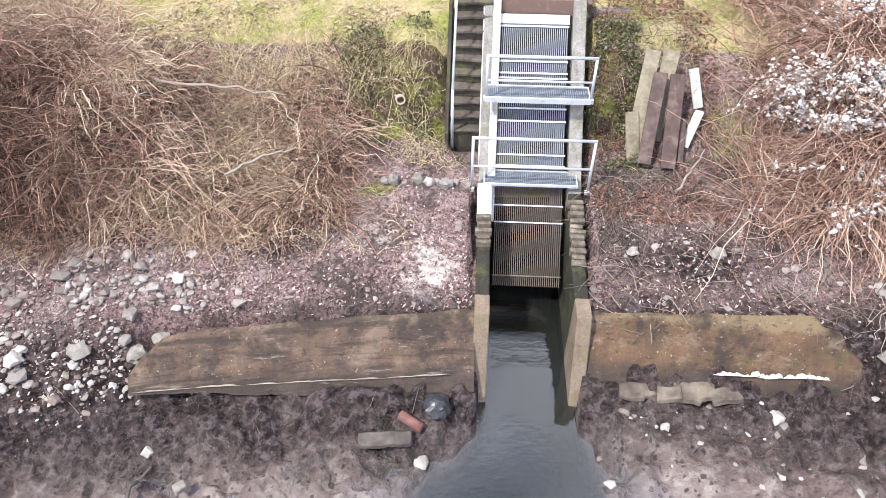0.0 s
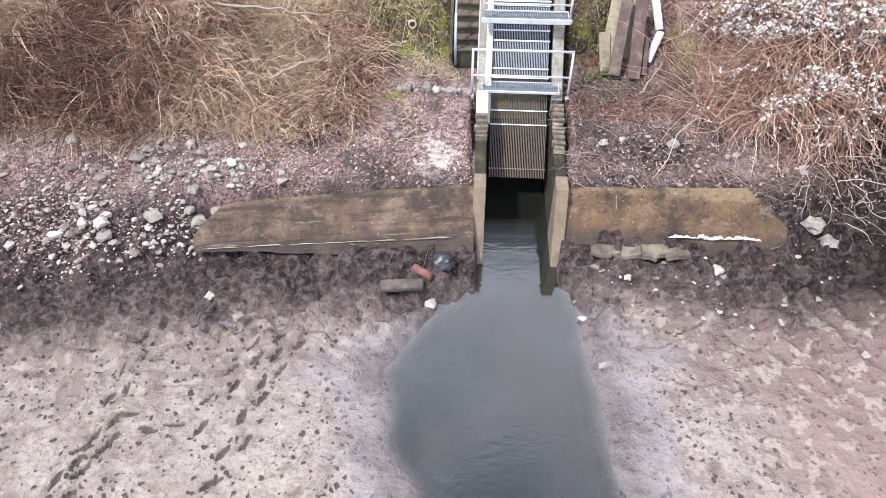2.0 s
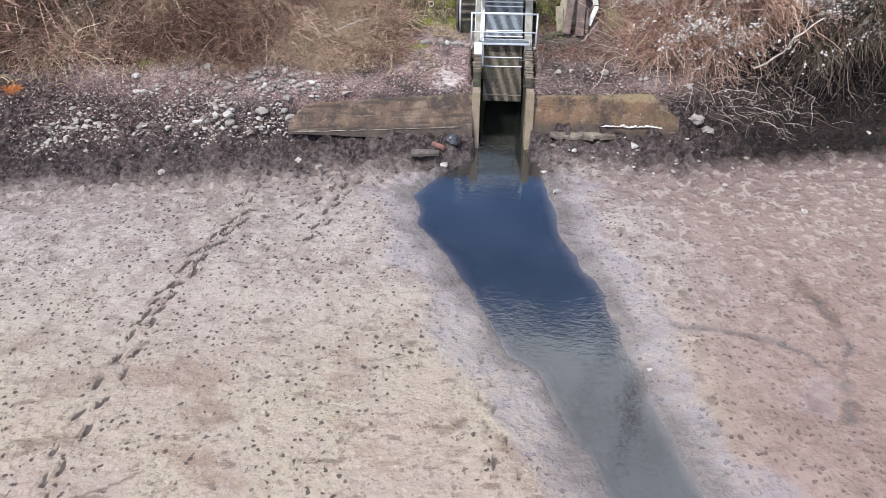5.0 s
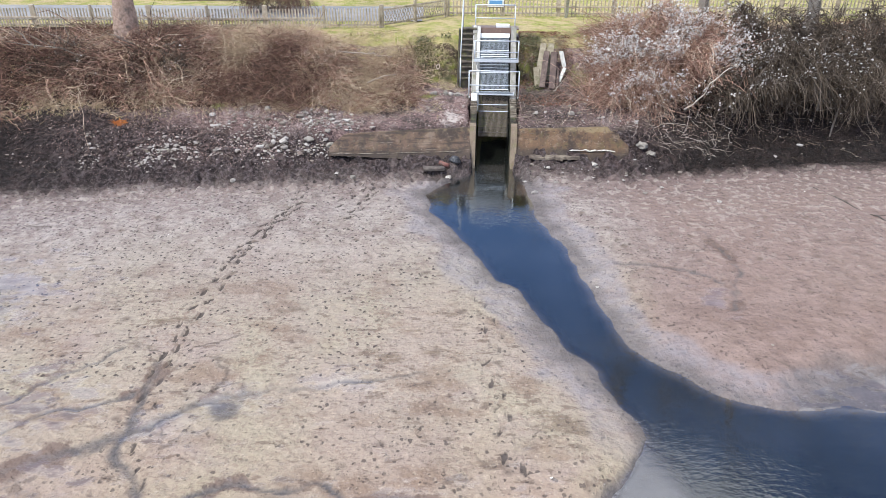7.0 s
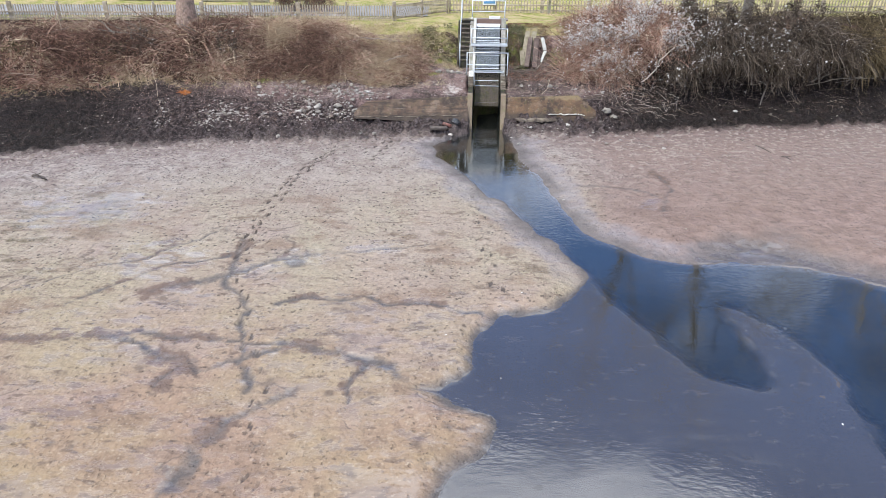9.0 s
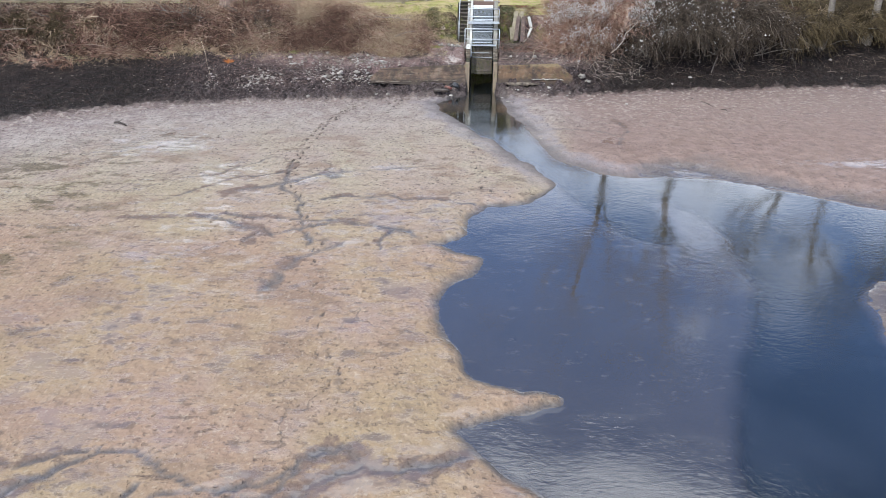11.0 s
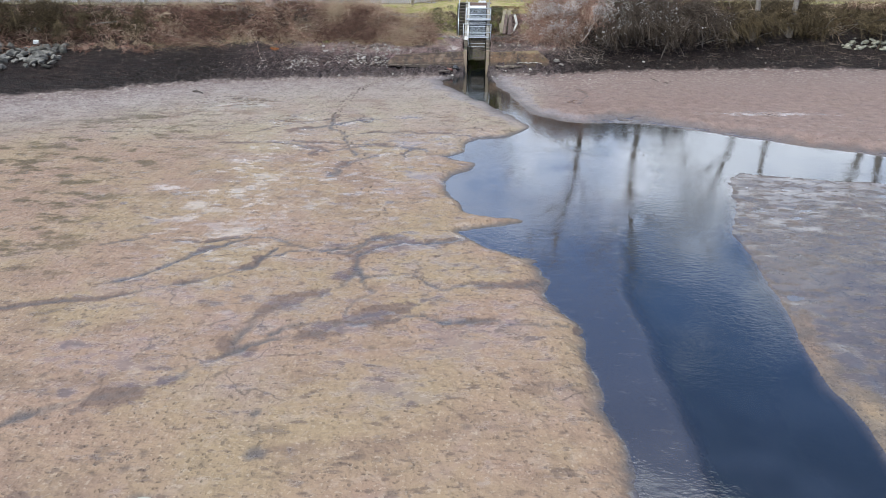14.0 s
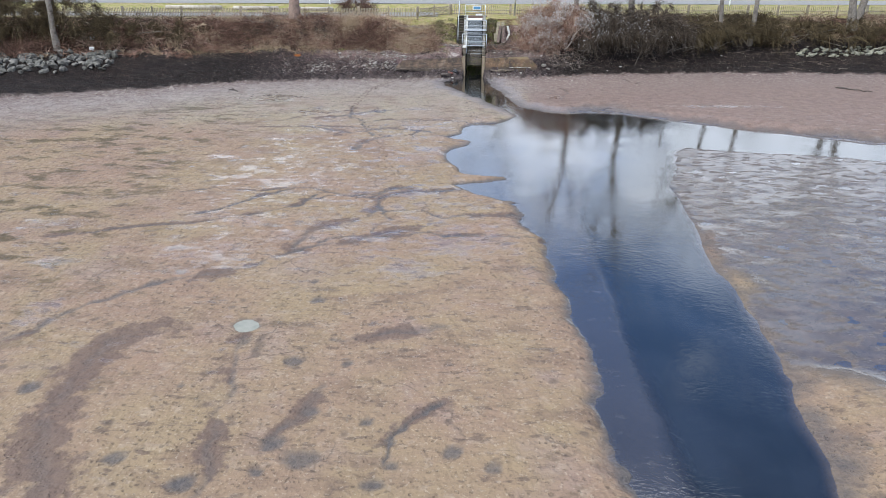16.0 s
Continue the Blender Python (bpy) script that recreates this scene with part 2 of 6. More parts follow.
    litter = m.mix(m.ramp(m.math("ADD", m.attr("lime"), m.math("MULTIPLY", m.math("SUBTRACT", m.noise(4.5, 7, 0.75), 0.5), 1.6), True), (0.42, 0), (0.6, 0.75)), litter, (0.56, 0.50, 0.455))
    face = m.mix(m.ramp(m.noise(3.2, 7, 0.7), (0.46, 0), (0.6, 1)), (0.085, 0.06, 0.042), (0.15, 0.155, 0.04))
    face = m.mix(m.ramp(m.noise(5.5, 6, 0.7), (0.55, 0), (0.68, 1)), face, (0.36, 0.30, 0.2))
    face = m.mix(m.ramp(fine, (0.35, 0.8), (0.5, 0)), face, (0.03, 0.025, 0.018))
    litter = m.mix(m.ramp(m.attr("moss"), (0.3, 0), (0.6, 1)), litter, face)
    # reddish leafy soil, near black to stand in for shade between the brambles
    duff_shade = m.mix(m.ramp(fine, (0.4, 0), (0.6, 1)), (0.018, 0.011, 0.009), (0.10, 0.06, 0.042))
    litter = m.mix(m.ramp(m.attr("duff_shade"), (0.2, 0), (0.7, 1)), litter, duff_shade)
    soil = m.attr("soil")
    soilmask = m.math("ADD", soil, m.math("MULTIPLY", m.math("SUBTRACT", mid, 0.5), 0.5), True)
    col = m.mix(m.ramp(soilmask, (0.35, 0), (0.6, 1)), mud, litter)
    dark = m.ramp(m.math("ADD", m.attr("muck_shade"), m.math("MULTIPLY", m.math("SUBTRACT", m.noise(1.6, 7, 0.65), 0.5), 0.9), True), (0.2, 0), (0.75, 1))
    peat = m.mix(m.ramp(fine, (0.35, 0), (0.65, 1)), m.mix(m.attr("grey"), (0.004, 0.0033, 0.003), (0.014, 0.010, 0.010)), m.mix(m.attr("grey"), (0.026, 0.019, 0.016), (0.062, 0.045, 0.042)))
    peat = m.mix(m.ramp(m.noise(2.8, 7, 0.7), (0.50, 0), (0.64, 0.7)), peat, m.mix(m.attr("grey"), (0.055, 0.037, 0.032), (0.11, 0.075, 0.07)))
    peat = m.mix(m.ramp(m.cells(24), (0.08, 1), (0.16, 0)), peat, (0.34, 0.27, 0.25))
    clod = m.noise(8, 6, 0.62)
    # sky sheen on the clods' tops and shade in their hollows, painted into the peat
    peat = m.mix(m.ramp(clod, (0.52, 0), (0.58, 0.65)), peat, m.mix(m.attr("grey"), (0.04, 0.029, 0.026), (0.15, 0.12, 0.12)))
    peat = m.mix(m.ramp(clod, (0.36, 0.9), (0.44, 0)), peat, (0.008, 0.006, 0.006))
    col = m.mix(dark, col, peat)
    grass = m.mix(m.ramp(m.noise(6, 6, 0.7), (0.3, 0), (0.7, 1)), (0.15, 0.17, 0.04), (0.40, 0.39, 0.13))
    grass = m.mix(m.ramp(m.noise(1.2, 6, 0.65), (0.42, 0), (0.56, 0.9)), grass, (0.44, 0.35, 0.20))
    grass = m.mix(m.ramp(fine, (0.35, 0.6), (0.5, 0)), grass, (0.10, 0.085, 0.04))
    lawn = m.math("ADD", m.attr("lawn"), m.math("MULTIPLY", m.math("SUBTRACT", mid, 0.5), 0.6), True)
    col = m.mix(m.ramp(lawn, (0.4, 0), (0.6, 1)), col, grass)
    bare = m.math("SUBTRACT", 1.0, m.math("MAXIMUM", m.math("MAXIMUM", soil, m.attr("lawn")), m.math("MULTIPLY", dark, 0.75)), True)
    film = m.ramp(m.math("ADD", m.attr("film"), m.math("MULTIPLY", m.math("SUBTRACT", m.noise(2.6, 8, 0.74, stretch=(0.6, 1.2, 1)), 0.5), 2.6), True), (0.47, 0), (0.74, 0.9))
    gloss = m.math("MULTIPLY", m.math("MAXIMUM", m.math("MULTIPLY", wet, 0.22), film), bare)
    rough = m.mix(bare, m.mix(dark, (0.95, 0.95, 0.95), (0.5, 0.5, 0.5)), m.ramp(gloss, (0.0, 0.62), (0.5, 0.3), (1.0, 0.05)))
    h = m.math("ADD", m.math("MULTIPLY", fine, m.ramp(m.attr("tan"), (0.0, 0.45), (1.0, 0.05))), m.math("MULTIPLY", m.math("SUBTRACT", 1.0, dots), 0.6))
    h = m.math("ADD", h, m.math("ADD", m.math("MULTIPLY", m.noise(4.5, 3, 0.5), 1.7), m.math("MULTIPLY", m.noise(1.8, 3, 0.5), 1.2)))
    h = m.math("ADD", h, m.math("MULTIPLY", m.math("MULTIPLY", clod, dark), 5.0))
    n = m.t.nodes.new("ShaderNodeBump")
    n.inputs["Distance"].default_value = 0.085
    m.link(m.ramp(gloss, (0.12, 0.7), (0.6, 0.04)), n.inputs["Strength"])
    m.link(h, n.inputs["Height"])
    m.link(n.outputs["Normal"], m.bsdf.inputs["Normal"])
    return m.done(col, rough, 0.0, m.math("ADD", m.math("ADD", 0.04, m.math("MULTIPLY", dark, 0.1)), m.math("MULTIPLY", bare, m.ramp(gloss, (0.0, 0.18), (0.35, 0.5), (0.7, 1.25)))))


def water_material():
    m = Nodes("water")
    m.bump(m.math("MULTIPLY", m.noise(7.0, 3, 0.5, stretch=(1, 1.6, 1)), m.ramp(m.noise(0.45, 3), (0.4, 0.25), (0.62, 1))), 0.2, 0.025)
    normal = m.bsdf.inputs["Normal"].links[0].from_socket
    murk = m.mix(m.ramp(m.noise(0.5, 4), (0.4, 0), (0.65, 1)), (0.010, 0.011, 0.008), (0.022, 0.025, 0.028))
    m.done(murk, 0.6, spec=0.0)
    clear = m.t.nodes.new("ShaderNodeBsdfTransparent")
    clear.inputs["Color"].default_value = (0.88, 0.88, 0.88, 1)
    gloss = m.t.nodes.new("ShaderNodeBsdfGlossy")
    gloss.inputs["Roughness"].default_value = 0.02
    m.link(normal, gloss.inputs["Normal"])
    facing = m.t.nodes.new("ShaderNodeLayerWeight")
    shine = m.math("ADD", 0.085, m.math("MULTIPLY", m.math("POWER", facing.outputs["Facing"], 2.1), 0.85))
    body = m.t.nodes.new("ShaderNodeMixShader")
    m.link(m.attr("depth"), body.inputs[0]), m.link(clear.outputs[0], body.inputs[1]), m.link(m.bsdf.outputs[0], body.inputs[2])
    full = m.t.nodes.new("ShaderNodeMixShader")
    m.link(shine, full.inputs[0]), m.link(body.outputs[0], full.inputs[1]), m.link(gloss.outputs[0], full.inputs[2])
    m.link(full.outputs[0], m.out.inputs["Surface"])
    return m.mat


def concrete_material(name, a, b, stain, moss=0.0, boards=False, lip=0.0):
    m = Nodes(name)
    col = m.mix(m.ramp(m.noise(1.8, 7, 0.65), (0.35, 0), (0.65, 1)), a, b)
    col = m.mix(m.ramp(m.noise(2.2, 6, 0.6, stretch=(3, 1, 0.5)), (0.5, 0), (0.72, 0.8)), col, stain)
    col = m.mix(m.ramp(m.noise(30, 4), (0.3, 0.35), (0.6, 0)), col, (0.05, 0.045, 0.04))
    if moss:
        col = m.mix(m.math("MULTIPLY", m.ramp(m.noise(3.5, 6, 0.7), (0.5, 0), (0.65, 1)), moss), col, (0.13, 0.14, 0.035))
    h = m.math("ADD", m.noise(6, 6, 0.65), m.math("MULTIPLY", m.noise(45, 4), 0.4))
    if lip:      # lichen along the wall's top, efflorescence in streaks below
        sep = m.t.nodes.new("ShaderNodeSeparateXYZ")
        m.link(m.pos, sep.inputs[0])
        up = m.math("ADD", sep.outputs["Z"], m.math("MULTIPLY", m.math("SUBTRACT", m.noise(3, 8, 0.75), 0.5), 0.5))
        col = m.mix(m.ramp(m.math("SUBTRACT", up, lip), (0.0, 0), (0.08, 0.5)), col, (0.27, 0.21, 0.12))
        col = m.mix(m.ramp(m.noise(1.6, 7, 0.72, stretch=(0.8, 0.8, 1.6)), (0.54, 0), (0.62, 0.45)), col, (0.25, 0.19, 0.14))
        col = m.mix(m.ramp(m.noise(1.1, 7, 0.7), (0.40, 0.85), (0.50, 0)), col, (0.042, 0.031, 0.025))
        col = m.mix(m.ramp(m.noise(11, 6, 0.7, stretch=(0.7, 0.7, 1.8)), (0.36, 0.7), (0.44, 0)), col, (0.035, 0.027, 0.022))
        col = m.mix(m.ramp(m.noise(17, 4, 0.6), (0.64, 0), (0.70, 0.7)), col, (0.36, 0.30, 0.23))
        col = m.mix(m.ramp(up, (0.22, 0.7), (0.42, 0)), col, (0.045, 0.036, 0.031))
    if boards:
        lines = m.noise(1.0, 3, 0.5, stretch=(0.8, 0.8, 11))
        col = m.mix(m.ramp(lines, (0.38, 0.7), (0.46, 0)), col, (0.045, 0.034, 0.027))
        col = m.mix(m.ramp(m.noise(2.5, 6, 0.7, stretch=(0.5, 0.5, 4)), (0.60, 0), (0.70, 0.6)), col, (0.33, 0.27, 0.22))
        h = m.math("ADD", h, lines)
    m.bump(h, 0.8, 0.04)
    return m.done(col, 0.75, spec=0.3)


def painted_metal(name, col, worn):
    m = Nodes(name)
    c = m.mix(m.ramp(m.noise(9, 6, 0.7), (0.55, 0), (0.7, 0.7)), col, worn)
    m.bump(m.noise(60, 3), 0.1, 0.004)
    return m.done(c, 0.45, 0.3)


GROUND, WATER = ground_material(), water_material()
WALL = concrete_material("wing_concrete", (0.085, 0.052, 0.036), (0.18, 0.115, 0.078), (0.07, 0.052, 0.044), 0.15, True, 0.84)
WALL_R = concrete_material("rusty_concrete", (0.085, 0.05, 0.03), (0.17, 0.10, 0.055), (0.065, 0.046, 0.036), 0.25, False, 0.90)
PIER = concrete_material("pier_concrete", (0.21, 0.155, 0.105), (0.28, 0.22, 0.16), (0.13, 0.095, 0.07), 0.35)
# wet channel concrete, coloured near black to stand in for the channel's shade
SHADEWALL = concrete_material("shaded_channel_concrete", (0.012, 0.011, 0.008), (0.038, 0.034, 0.024), (0.05, 0.045, 0.035), 0.4)
PALE = concrete_material("pale_concrete", (0.55, 0.54, 0.5), (0.72, 0.71, 0.67), (0.36, 0.33, 0.28))
GREYCON = concrete_material("grey_concrete", (0.24, 0.225, 0.20), (0.38, 0.36, 0.325), (0.13, 0.12, 0.10), 0.5)
# two tones for the steps: risers darker than treads
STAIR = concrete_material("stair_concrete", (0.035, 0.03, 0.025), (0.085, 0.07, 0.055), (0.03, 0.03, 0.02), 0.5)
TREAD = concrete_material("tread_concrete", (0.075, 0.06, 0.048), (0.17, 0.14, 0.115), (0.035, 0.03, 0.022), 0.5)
BRICK = plain_material("brick", (0.095, 0.075, 0.055), (0.19, 0.155, 0.115), 14, 0.85, 0, 0.6, (0.30, 0.265, 0.20))
ZINC = painted_metal("galvanised_steel", (0.62, 0.65, 0.68), (0.42, 0.43, 0.44))
BARSTEEL = painted_metal("weathered_zinc_bars", (0.30, 0.33, 0.36), (0.20, 0.21, 0.22))
DARKSTEEL = painted_metal("wet_steel", (0.16, 0.13, 0.10), (0.3, 0.24, 0.18))
RUST = painted_metal("rusty_plate", (0.17, 0.11, 0.085), (0.30, 0.2, 0.14))
STONE = plain_material("stone", (0.20, 0.18, 0.155), (0.33, 0.30, 0.26), 9, 0.85, 0, 0.6, (0.11, 0.10, 0.075))
PALESTONE = plain_material("pale_stone", (0.30, 0.27, 0.235), (0.45, 0.42, 0.385), 9, 0.85, 0, 0.6, (0.20, 0.175, 0.145))
MUDWOOD = plain_material("muddy_timber", (0.065, 0.052, 0.045), (0.13, 0.105, 0.09), 7, 0.8, 0, 0.5, (0.06, 0.05, 0.04))
MOSSYSTONE = plain_material("lichened_stone", (0.20, 0.19, 0.14), (0.36, 0.35, 0.28), 6, 0.85, 0, 0.6, (0.11, 0.11, 0.06))
GREYWOOD = plain_material("weathered_wood", (0.20, 0.165, 0.11), (0.32, 0.28, 0.2), 12, 0.85, 0, 0.4, (0.13, 0.12, 0.065))
BROWNWOOD = plain_material("stained_plank", (0.06, 0.036, 0.03), (0.10, 0.062, 0.05), 10, 0.7, 0, 0.3, (0.16, 0.115, 0.09))
FENCEWOOD = plain_material("fence_wood", (0.34, 0.28, 0.20), (0.50, 0.43, 0.33), 6, 0.85, 0, 0.3, (0.22, 0.19, 0.12))
BARK = plain_material("bark", (0.22, 0.15, 0.115), (0.36, 0.26, 0.21), 10, 0.9, 0, 0.9, (0.13, 0.10, 0.08))
GREYBARK = plain_material("grey_bark", (0.16, 0.138, 0.115), (0.28, 0.245, 0.205), 8, 0.9, 0, 0.8, (0.09, 0.077, 0.063))
DARKBARK = plain_material("dark_bark", (0.05, 0.04, 0.032), (0.1, 0.08, 0.062), 8, 0.9, 0, 0.8, (0.035, 0.045, 0.02))
LOGWOOD = plain_material("bare_log", (0.42, 0.37, 0.31), (0.6, 0.55, 0.48), 5, 0.85, 0, 0.5, (0.3, 0.24, 0.18))
BLACK = plain_material("black_plastic", (0.02, 0.02, 0.022), (0.05, 0.05, 0.055), 6, 0.35, 0, 0.4)
REDLOG = plain_material("red_log", (0.155, 0.055, 0.043), (0.23, 0.12, 0.095), 9, 0.8, 0, 0.5, (0.10, 0.08, 0.07))
WHITE = plain_material("white_paint", (0.74, 0.74, 0.73), (0.82, 0.82, 0.8), 5, 0.5, 0, 0.05)
CLAY = plain_material("clay_pipe", (0.5, 0.4, 0.33), (0.62, 0.52, 0.44), 9, 0.7, 0, 0.2)
ASPHALT = plain_material("asphalt", (0.22, 0.21, 0.205), (0.3, 0.29, 0.28), 3, 0.9, 0, 0.4)
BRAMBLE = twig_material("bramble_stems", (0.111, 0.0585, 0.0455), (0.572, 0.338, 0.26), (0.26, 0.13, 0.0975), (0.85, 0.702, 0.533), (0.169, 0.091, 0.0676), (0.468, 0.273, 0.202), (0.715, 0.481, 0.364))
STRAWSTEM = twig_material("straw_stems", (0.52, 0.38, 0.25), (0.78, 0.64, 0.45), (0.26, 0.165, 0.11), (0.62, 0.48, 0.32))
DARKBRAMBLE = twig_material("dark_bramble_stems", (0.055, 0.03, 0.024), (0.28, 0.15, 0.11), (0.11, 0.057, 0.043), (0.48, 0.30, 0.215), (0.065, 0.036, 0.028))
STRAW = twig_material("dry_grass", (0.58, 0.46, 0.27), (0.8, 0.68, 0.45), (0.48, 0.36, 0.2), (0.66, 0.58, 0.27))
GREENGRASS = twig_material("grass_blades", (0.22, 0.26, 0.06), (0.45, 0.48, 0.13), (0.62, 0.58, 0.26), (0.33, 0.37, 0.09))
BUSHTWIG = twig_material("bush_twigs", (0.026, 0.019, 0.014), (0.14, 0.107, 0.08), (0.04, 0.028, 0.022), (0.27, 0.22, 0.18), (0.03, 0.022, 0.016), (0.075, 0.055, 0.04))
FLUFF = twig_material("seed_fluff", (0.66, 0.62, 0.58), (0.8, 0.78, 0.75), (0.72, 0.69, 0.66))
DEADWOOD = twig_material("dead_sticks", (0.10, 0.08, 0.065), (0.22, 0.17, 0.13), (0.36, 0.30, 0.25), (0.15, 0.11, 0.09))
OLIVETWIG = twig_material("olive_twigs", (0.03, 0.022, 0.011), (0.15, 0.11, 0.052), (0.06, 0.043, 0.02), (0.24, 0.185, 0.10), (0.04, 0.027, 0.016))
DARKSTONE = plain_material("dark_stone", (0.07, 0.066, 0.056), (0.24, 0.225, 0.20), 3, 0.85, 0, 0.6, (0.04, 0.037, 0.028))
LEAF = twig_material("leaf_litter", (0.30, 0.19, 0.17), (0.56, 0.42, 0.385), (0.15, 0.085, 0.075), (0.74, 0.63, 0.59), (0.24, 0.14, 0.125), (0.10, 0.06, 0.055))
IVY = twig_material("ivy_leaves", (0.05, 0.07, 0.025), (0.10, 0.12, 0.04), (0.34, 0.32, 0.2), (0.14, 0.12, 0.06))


# ---- mesh helpers ----
def mesh_np(name, verts, faces, mat, smooth=False):
    """A mesh from arrays: verts (n, 3), faces (m, 3) or (m, 4)."""
    verts, faces = np.asarray(verts, np.float32), np.asarray(faces, np.int32)
    me = bpy.data.meshes.new(name)
    me.vertices.add(len(verts))
    me.vertices.foreach_set("co", verts.ravel())
    k = faces.shape[1]
    me.loops.add(faces.size)
    me.loops.foreach_set("vertex_index", faces.ravel())
    me.polygons.add(len(faces))
    me.polygons.foreach_set("loop_start", np.arange(0, faces.size, k, dtype=np.int32))
    me.polygons.foreach_set("loop_total", np.full(len(faces), k, np.int32))
    me.polygons.foreach_set("use_smooth", np.full(len(faces), smooth))
    me.update()
    me.validate()
    me.materials.append(mat)
    return me


def under(ob, parent):
    if parent:
        ob.parent = parent
    return ob


def part(name, bm, mat, parent=None, label=""):
    """Links a bmesh as one mesh object under a thing."""
    me = bpy.data.meshes.new(name)
    bm.to_mesh(me)
    bm.free()
    me.materials.append(mat)
    ob = under(new(name, me), parent)
    return tagged(ob, label)


def box(size, at=(0, 0, 0), turn=None, bevel=0.0, rough=0.0, cuts=0):
    """A bmesh box, its middle at a place, with bevelled and uneven edges."""
    bm = bmesh.new()
    bmesh.ops.create_cube(bm, size=1)
    bmesh.ops.scale(bm, vec=size, verts=bm.verts)
    if cuts:
        bmesh.ops.subdivide_edges(bm, edges=bm.edges[:], cuts=cuts, use_grid_fill=True)
    if bevel:
        bmesh.ops.bevel(bm, geom=bm.edges[:] if not cuts else [e for e in bm.edges if e.calc_face_angle(0) > 1], offset=bevel, segments=1, affect="EDGES")
    if rough:
        for v in bm.verts:
            v.co += noise.noise_vector(v.co * 4.0 + Vector(at)) * rough
    m = Matrix.Translation(at) @ (turn or Matrix())
    bmesh.ops.transform(bm, matrix=m, verts=bm.verts)
    return bm


def rod(a, b, r, sides=8):
    """A bmesh rod from a to b."""
    a, b = Vector(a), Vector(b)
    bm = bmesh.new()
    bmesh.ops.create_cone(bm, cap_ends=True, segments=sides, radius1=r, radius2=r, depth=(b - a).length)
    bmesh.ops.transform(bm, matrix=Matrix.Translation((a + b) / 2) @ (b - a).to_track_quat("Z", "Y").to_matrix().to_4x4(), verts=bm.verts)
    for f in bm.faces:
        f.smooth = len(f.verts) == 4
    return bm


def empty(name, m=None, label="", category="", group="", kind=""):
    ob = new(name)
    ob.empty_display_size = 0.1
    if m is not None:
        ob.matrix_world = m
    return tagged(ob, label, category, group, kind)


def tubes(paths, radii, sides=3):
    """Verts and faces of many stems: paths (n, k, 3), radii (n, k)."""
    n, k, _ = paths.shape
    tan = np.gradient(paths, axis=1)
    tan /= np.linalg.norm(tan, axis=2, keepdims=True) + 1e-9
    ref = np.where(np.abs(tan[..., 2:3]) > 0.9, [1.0, 0, 0], [0, 0, 1.0])
    u = np.cross(tan, ref)
    u /= np.linalg.norm(u, axis=2, keepdims=True) + 1e-9
    w = np.cross(tan, u)
    ang = np.arange(sides) * 2 * np.pi / sides
    v = paths[:, :, None] + radii[:, :, None, None] * (np.cos(ang)[:, None] * u[:, :, None] + np.sin(ang)[:, None] * w[:, :, None])
    i, j, s = np.meshgrid(np.arange(n), np.arange(k - 1), np.arange(sides), indexing="ij")
    at = lambda jj, ss: ((i * k + jj) * sides + ss % sides).ravel()
    return v.reshape(-1, 3), np.stack([at(j, s), at(j, s + 1), at(j + 1, s + 1), at(j + 1, s)], 1)


def blades(paths, widths):
    """Verts and faces of many flat, bent blades."""
    n, k, _ = paths.shape
    tan = np.gradient(paths, axis=1)
    side = np.cross(tan, [0, 0, 1.0])
    side += 0.3 * rng.normal(size=(n, 1, 3))
    side /= np.linalg.norm(side, axis=2, keepdims=True) + 1e-9
    off = side * widths[:, :, None] / 2
    v = np.stack([paths - off, paths + off], 2)
    i, j = np.meshgrid(np.arange(n), np.arange(k - 1), indexing="ij")
    a = ((i * k + j) * 2).ravel()
    return v.reshape(-1, 3), np.stack([a, a + 1, a + 3, a + 2], 1)


ICO = bmesh.new()
bmesh.ops.create_icosphere(ICO, subdivisions=1, radius=1)
ICO.verts.ensure_lookup_table()
ICO_V, ICO_F = np.array([v.co[:] for v in ICO.verts]), np.array([[v.index for v in f.verts] for f in ICO.faces])
ICO.free()
rng = np.random.default_rng(7)


def lumps(places, sizes, flat=0.6, jag=0.25):
    """Verts and faces of many uneven stones."""
    n = len(places)
    v = ICO_V[None] * (1 + jag * rng.normal(size=(n, len(ICO_V), 1)))
    v = v * (sizes[:, None, None] * np.stack([rng.uniform(0.7, 1.4, n), rng.uniform(0.7, 1.3, n), rng.uniform(0.6, 1.2, n) * flat], 1)[:, None])
    a = rng.uniform(0, 6.28, n)
    c, s = np.cos(a)[:, None], np.sin(a)[:, None]
    v = np.stack([v[..., 0] * c - v[..., 1] * s, v[..., 0] * s + v[..., 1] * c, v[..., 2]], 2) + places[:, None]
    return v.reshape(-1, 3), (ICO_F[None] + len(ICO_V) * np.arange(n)[:, None, None]).reshape(-1, 3)


# ---- the lie of the land ----
def value_noise(x, y, scale, seed=0):
    """Smooth noise from -1 to 1 on arrays."""
    x, y = np.asarray(x) / scale + seed * 17.3, np.asarray(y) / scale - seed * 9.1
    xi, yi = np.floor(x), np.floor(y)
    fx, fy = x - xi, y - yi
    fx, fy = fx * fx * (3 - 2 * fx), fy * fy * (3 - 2 * fy)

    def h(a, b):
        s = np.sin(a * 127.1 + b * 311.7 + seed * 74.7) * 43758.5453
        return (s - np.floor(s)) * 2 - 1
    return (h(xi, yi) * (1 - fx) + h(xi + 1, yi) * fx) * (1 - fy) + (h(xi, yi + 1) * (1 - fx) + h(xi + 1, yi + 1) * fx) * fy


def fbm(x, y, scale, octaves=4, seed=0):
    return sum(value_noise(x, y, scale / 2**o, seed + o) * 0.5**o for o in range(octaves))


